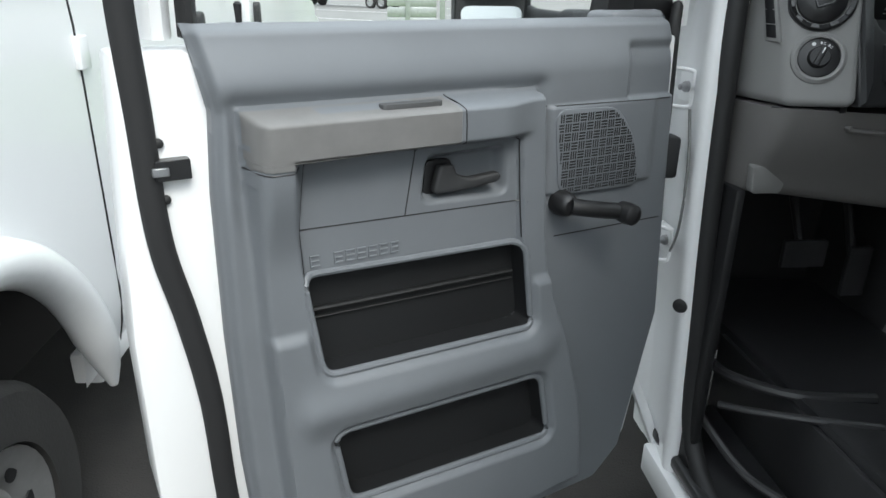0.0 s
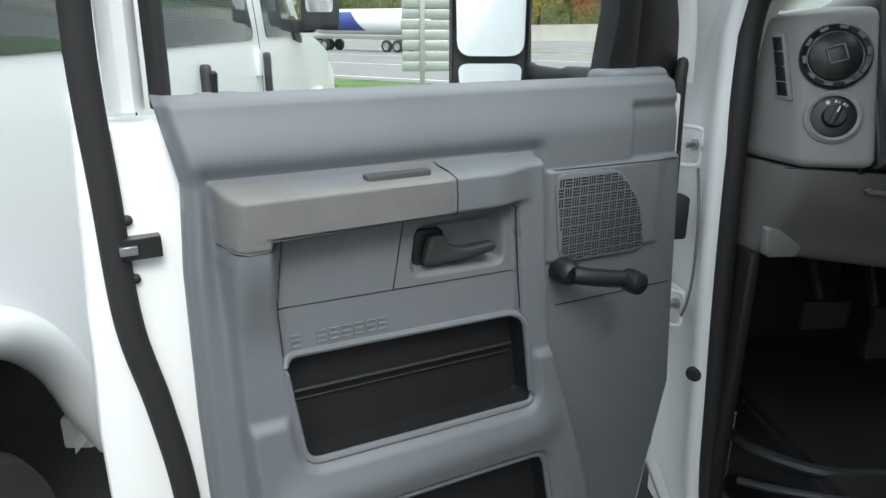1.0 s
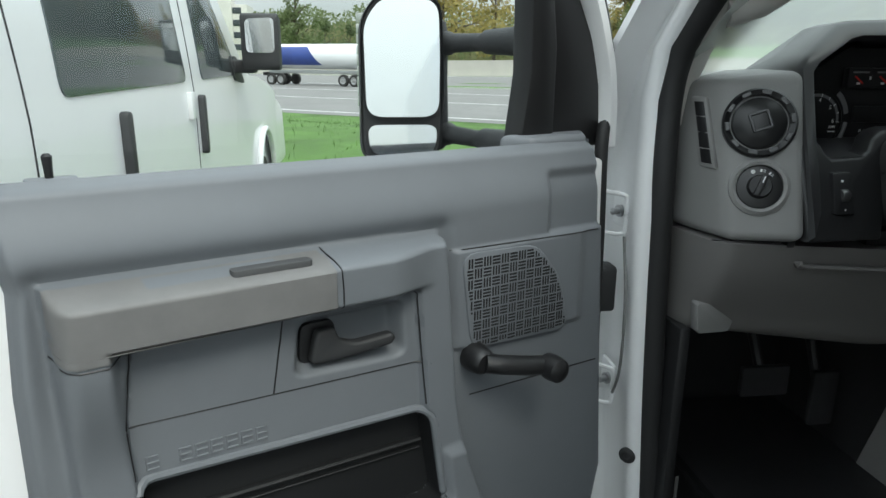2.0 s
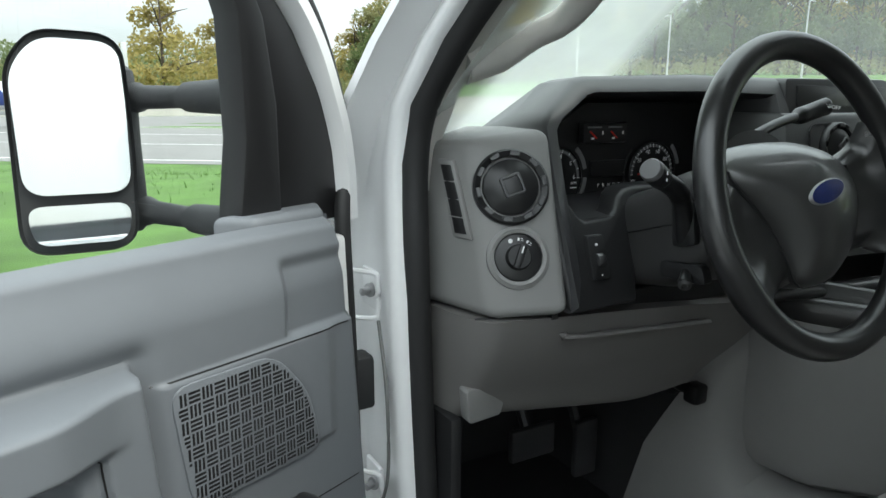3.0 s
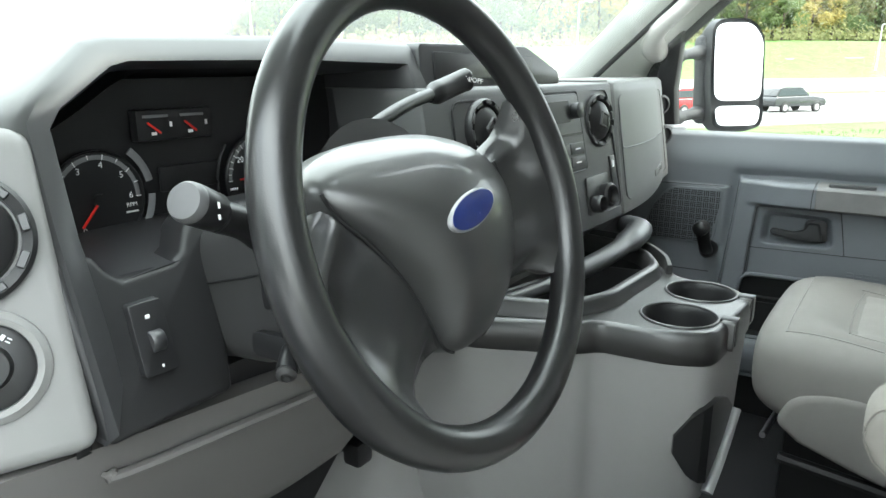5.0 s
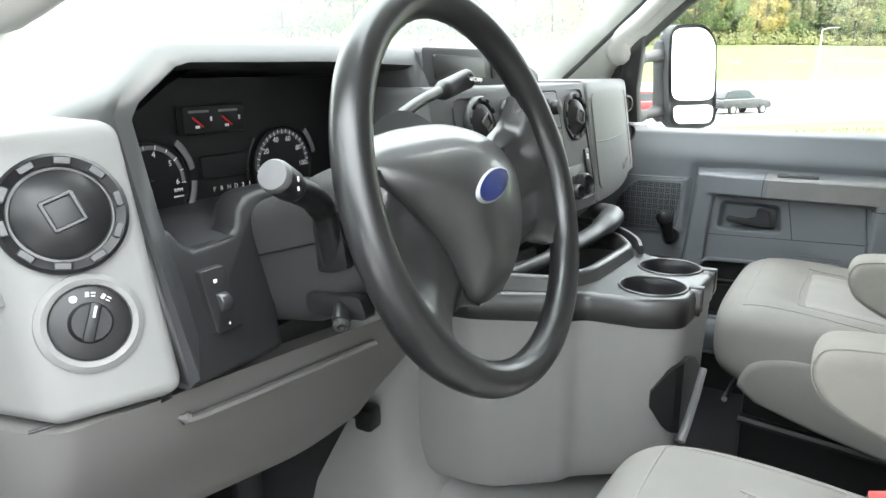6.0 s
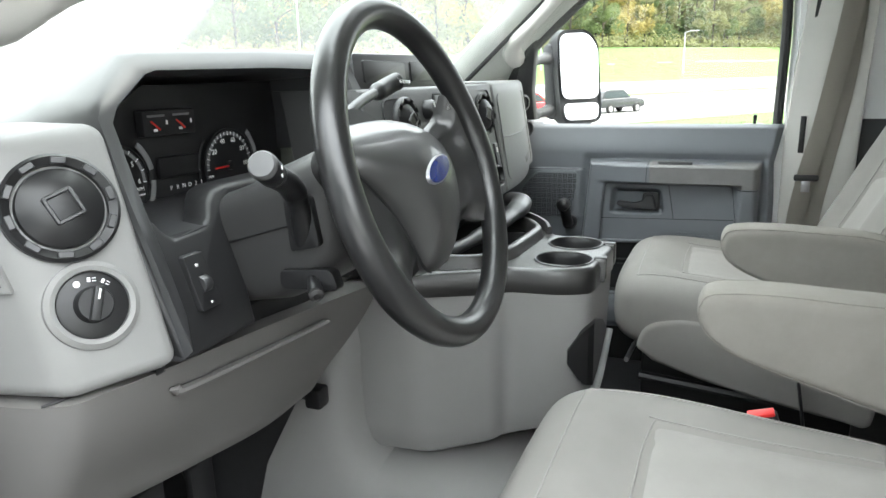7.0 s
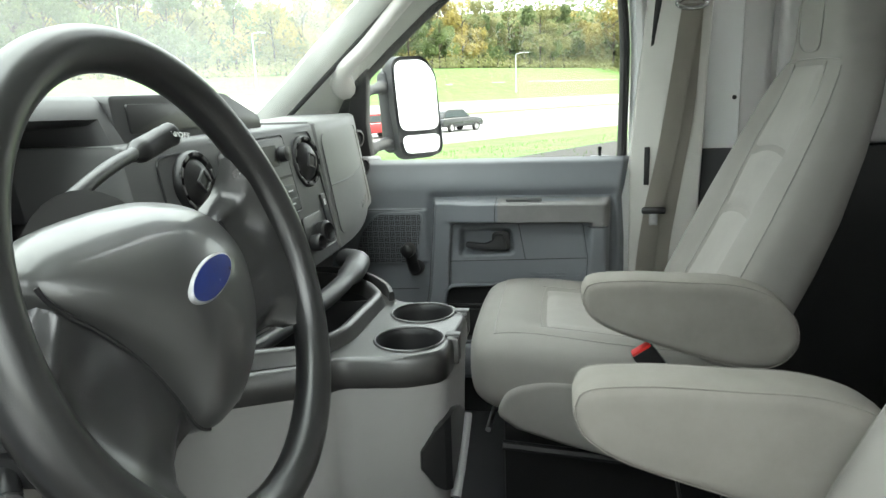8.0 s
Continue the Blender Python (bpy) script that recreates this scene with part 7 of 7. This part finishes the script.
def suv(name, at, heading, paint, label, scale=1.0):
    c = thing(name, label, "car", "cars on the highway", at=at)
    m = Matrix.Translation(at) @ Matrix.Rotation(radians(heading), 4, "Z") @ Matrix.Scale(scale, 4)

    def put(a, b, d):
        return m @ Vector((a, d, b))

    low = rounded([(-2.25, 0.4), (-2.3, 0.75), (-2.2, 1.05), (1.0, 1.1), (2.1, 0.95), (2.3, 0.7), (2.25, 0.4)], 0.15)
    part("body", prism(low, put, -0.9, 0.9, 0.08, 3), paint, c)
    cab = rounded([(-2.15, 1.04), (-1.85, 1.58), (-1.5, 1.68), (0.1, 1.68), (0.95, 1.09)], 0.12)
    part("cabin", prism(cab, put, -0.74, 0.74, 0.1, 3), paint, c)
    glass = rounded([(-1.95, 1.12), (-1.72, 1.54), (0.05, 1.58), (0.72, 1.12)], 0.06)
    for d0, d1 in ((-0.755, -0.73), (0.73, 0.755)):
        part("side_glass", prism(glass, put, d0, d1), WINDARK, c)
    for a in (-1.4, 1.4):
        for d, fl in ((-0.86, 1), (0.86, -1)):
            wheel_at(m @ Matrix.Translation((a, d, 0.35)) @ Matrix.Rotation(radians(90 * fl), 4, "X"), 0.35, 0.22, c)
    for d in (-0.6, 0.6):
        part("headlight", prism(rounded([(2.15, 0.75), (2.29, 0.75), (2.2, 0.9), (2.08, 0.92)], 0.03), put, d - 0.2, d + 0.2), SILVERTRIM, c)
    return c


def on_road(az, q):
    """A place on the road at the given offset in a direction."""
    d = q / (0.578 * math.sin(radians(az)) + 0.816 * math.cos(radians(az)))
    return by_azimuth(az, d)


suv("suv", on_road(75.3, 36), -35, CARRED, "red station wagon on the highway")
suv("suv", on_road(82.2, 36), -35, CARDARK, "dark grey sport utility on the highway")

# tank truck
TANKW = material("tank_white", (0.75, 0.76, 0.78), 0.3, vary=0.04, coat=0.4)
TANKB = material("tank_blue", (0.03, 0.06, 0.25), 0.4, vary=0.3, vary_scale=0.5)
tp = on_road(-3.4, 58)
truck = thing("tank_truck", "white tank trailer truck with blue printed side on the highway", "truck", at=tp)
tmx = Matrix.Translation((tp[0], tp[1], tp[2])) @ Matrix.Rotation(radians(-35.3), 4, "Z") @ Matrix.Scale(1.2, 4)
rings = []
for a, k in ((-4.9, 0.3), (-4.8, 0.7), (-4.5, 0.95), (-4.0, 1.0), (4.6, 1.0), (4.95, 0.85), (5.05, 0.4)):
    rings.append([tmx @ Vector((a, 1.15 * k * math.cos(t), 2.45 + 1.05 * k * math.sin(t))) for t in np.linspace(0, 2 * math.pi, 28, endpoint=False)])
part("tank", loft(rings), TANKW, truck, "white steel tank")
rows = [[tmx @ Vector((a, -1.165 * math.cos(t), 2.45 + 1.065 * math.sin(t))) for a in np.linspace(-3.9 + 0.5 * abs(t), 0.6 - 1.0 * t, 8)] for t in np.linspace(-0.75, 0.85, 10)]
part("side_print", sheet(rows), TANKB, truck, "blue printed panel")
part("chassis", prism([(-4.9, 1.0), (5.2, 1.0), (5.2, 1.3), (-4.9, 1.3)], lambda a, b, d: tmx @ Vector((a, d, b)), -0.5, 0.5, 0.03), GALV, truck)
for a in (-4.2, -3.1, 3.6, 4.7):
    for d, fl in ((-1.0, 1), (1.0, -1)):
        wheel_at(tmx @ Matrix.Translation((a, d, 0.5)) @ Matrix.Rotation(radians(90 * fl), 4, "X"), 0.5, 0.3, truck)
part("cab", prism(rounded([(5.3, 0.6), (5.3, 3.1), (6.3, 3.2), (6.9, 2.2), (8.2, 1.9), (8.3, 0.6)], 0.12), lambda a, b, d: tmx @ Vector((a, d, b)), -1.15, 1.15, 0.08), TANKW, truck, "white tractor cab")
part("tail_lamp_bar", prism([(-5.1, 0.8), (-4.95, 0.8), (-4.95, 1.1), (-5.1, 1.1)], lambda a, b, d: tmx @ Vector((a, d, b)), -1.1, 1.1), BLACK, truck)

# neighbouring white van
nb = thing("parked_van", "white passenger van parked close alongside with black mirror and handles", "van", at=(-3.1, 2.0, 0.0))
nm = Matrix.Translation((-2.289, 0.152, -0.199)) @ Matrix.Rotation(radians(-1.7), 4, "Z") @ Matrix.Scale(1.138, 4)


def nput(y, z, d):
    return nm @ Vector((-d, y, z))


def nb_side(y, z):
    """How far the flank lies in from its widest line."""
    return 0.012 + 0.10 * max(0, z - 1.30) ** 1.3 * 1.2 + 0.05 * float(smoothstep(0.7, 0.4, z)) + 0.35 * float(smoothstep(5.0, 6.5, y)) ** 2


front_y = 6.15
rows = []
ys = np.concatenate((np.linspace(-1.6, -0.6, 6), np.linspace(-0.58, 0.40, 45), np.linspace(0.44, 3.8, 18), np.linspace(3.9, 5.1, 45), np.linspace(5.15, front_y, 10)))


def arch_low(y):
    for c in (-0.12, 4.5):
        if abs(y - c) < 0.42:
            return max(0.555, 0.42 + math.sqrt(max(0, 0.42 ** 2 - (y - c) ** 2)) * 1.3)
    return 0.555


for t in np.linspace(0, 1, 26):
    row = []
    for y in ys:
        top = 2.05 if y < 2.9 else 2.05 - 0.68 * float(smoothstep(2.9, 4.1, y)) - 0.25 * float(smoothstep(4.1, front_y, y))
        z = arch_low(y) + (top - arch_low(y)) * t
        row.append(nput(y, z, nb_side(y, z)))
    rows.append(row)
flank = part("body_side", sheet(rows), WHITE, nb, "white painted van flank")
part("body_far_side", box(-4.25, -3.6, -1.5, 5.6, 0.4, 1.9, 0.1), WHITE, nb)
part("roof", prism([(-1.6, 2.0), (2.9, 2.0), (3.2, 1.95), (2.9, 2.08), (-1.6, 2.08)], lambda a, b, d: nput(a, b, d), 0.12, 1.7), WHITE, nb)
part("hood", prism(rounded([(3.9, 1.30), (5.4, 1.20), (6.1, 1.05), (6.25, 0.5), (3.9, 0.5)], 0.12), lambda a, b, d: nput(a, b, d), 0.05, 1.8, 0.04), WHITE, nb, "white hood")
# solid black block stands in for the shade inside the cabin
part("cabin_shade_block", prism([(-1.5, 0.5), (-1.5, 1.95), (3.2, 1.95), (3.9, 1.3), (3.9, 0.5)], lambda a, b, d: nput(a, b, d), 0.28, 1.6), BLACK, nb)


def pane(poly, name, mat, d0, d1, label=""):
    return part(name, prism(rounded(poly, 0.05), lambda a, b, d: nput(a, b, nb_side(a, b) + d), d0, d1, 0.003), mat, nb, label)


NBGLASS = material("van_window_glass", (0.06, 0.075, 0.08), 0.06, vary=0.1, vary_scale=3, spec=0.9)
pane([(-1.3, 1.40), (0.55, 1.40), (0.55, 1.92), (-1.3, 1.92)], "side_window", NBGLASS, -0.006, 0.006, "dark tinted side window")
pane([(1.02, 1.385), (2.32, 1.385), (2.28, 1.92), (1.05, 1.92)], "side_window", NBGLASS, -0.006, 0.006, "dark tinted side window")
pane([(2.62, 1.385), (3.62, 1.385), (3.02, 1.90), (2.62, 1.92)], "front_window", NBGLASS, -0.006, 0.006, "dark front door window")
pane([(3.45, 1.36), (3.78, 1.33), (3.60, 1.50), (3.42, 1.50)], "sail_panel", RUBBERY, -0.012, 0.006)
for y in (0.49, 0.82, 2.44):
    part("door_gap", tube([nput(y + 0.10 * (z > 9), z, nb_side(y, z) - 0.0) for z in np.linspace(0.45, 1.95, 18)], 0.004, 6), DARKGREY, nb)
for y in (2.33,):
    part("door_hinge", prism([(y - 0.02, 1.22), (y + 0.06, 1.22), (y + 0.06, 1.34), (y - 0.02, 1.34)], lambda a, b, d: nput(a, b, nb_side(a, b) + d), -0.02, 0.002, 0.004), WHITE, nb)
part("door_hinge", prism([(0.47, 1.24), (0.52, 1.24), (0.52, 1.31), (0.47, 1.31)], lambda a, b, d: nput(a, b, nb_side(a, b) + d), -0.014, 0.002, 0.004), WHITE, nb)
for y in (2.50, 1.42):
    part("door_handle", prism(rounded([(y, 1.04), (y + 0.05, 1.04), (y + 0.05, 1.32), (y, 1.32)], 0.024), lambda a, b, d: nput(a, b, nb_side(a, b) + d), -0.03, 0.002, 0.008), RUBBERY, nb, "black door handle")
for cy, rise, thick in ((-0.12, 0.585, 1.0), (4.5, 0.545, 0.5)):
    ring = [nput(cy + 0.45 * math.cos(a), 0.42 + rise * math.sin(a), -0.012 * thick) for a in np.linspace(0.22, math.pi - 0.22, 30)]
    part("arch_flare", tube(ring, [k * thick for k in [0.012, 0.03, 0.043] + [0.052] * 24 + [0.043, 0.03, 0.012]], 14, up=(1, 0, 0)), WHITE, nb, "white wheel arch flare")
    hub_at = nm @ Vector((-0.13, cy, 0))
    wheel_at(Matrix.Translation((hub_at.x, hub_at.y + 0.025, 0.338)) @ Matrix.Rotation(radians(-1.7), 4, "Z") @ Matrix.Rotation(radians(90), 4, "Y"), 0.338, 0.24, nb)
    part("wheel_well", prism([(cy - 0.5, 0.3), (cy + 0.5, 0.3), (cy + 0.5, 1.0), (cy - 0.5, 1.0)], lambda a, b, d: nput(a, b, d), 0.3, 0.34), BLACK, nb)
part("sill", prism([(0.36, 0.52), (3.6, 0.52), (3.6, 0.6), (0.36, 0.6)], lambda a, b, d: nput(a, b, d), 0.03, 0.1, 0.01), WHITE, nb)
nmir = part("mirror", prism(rounded([(3.36, 1.42), (3.62, 1.42), (3.62, 1.72), (3.36, 1.75)], 0.06), lambda a, b, d: nput(3.42 + (a - 3.5) * 0.5, b, d), -0.28, -0.06, 0.03), RUBBERY, nb, "black towing mirror")
part("mirror_glass", prism(rounded([(-0.255, 1.52), (-0.09, 1.52), (-0.09, 1.71), (-0.255, 1.72)], 0.03), lambda a, b, d: nput(d, b, a), 3.345, 3.35), MIRROR, nmir)
part("mirror_arm", prism([(3.45, 1.40), (3.58, 1.40), (3.58, 1.48), (3.45, 1.48)], lambda a, b, d: nput(a, b, d), -0.12, 0.08, 0.02), RUBBERY, nb)
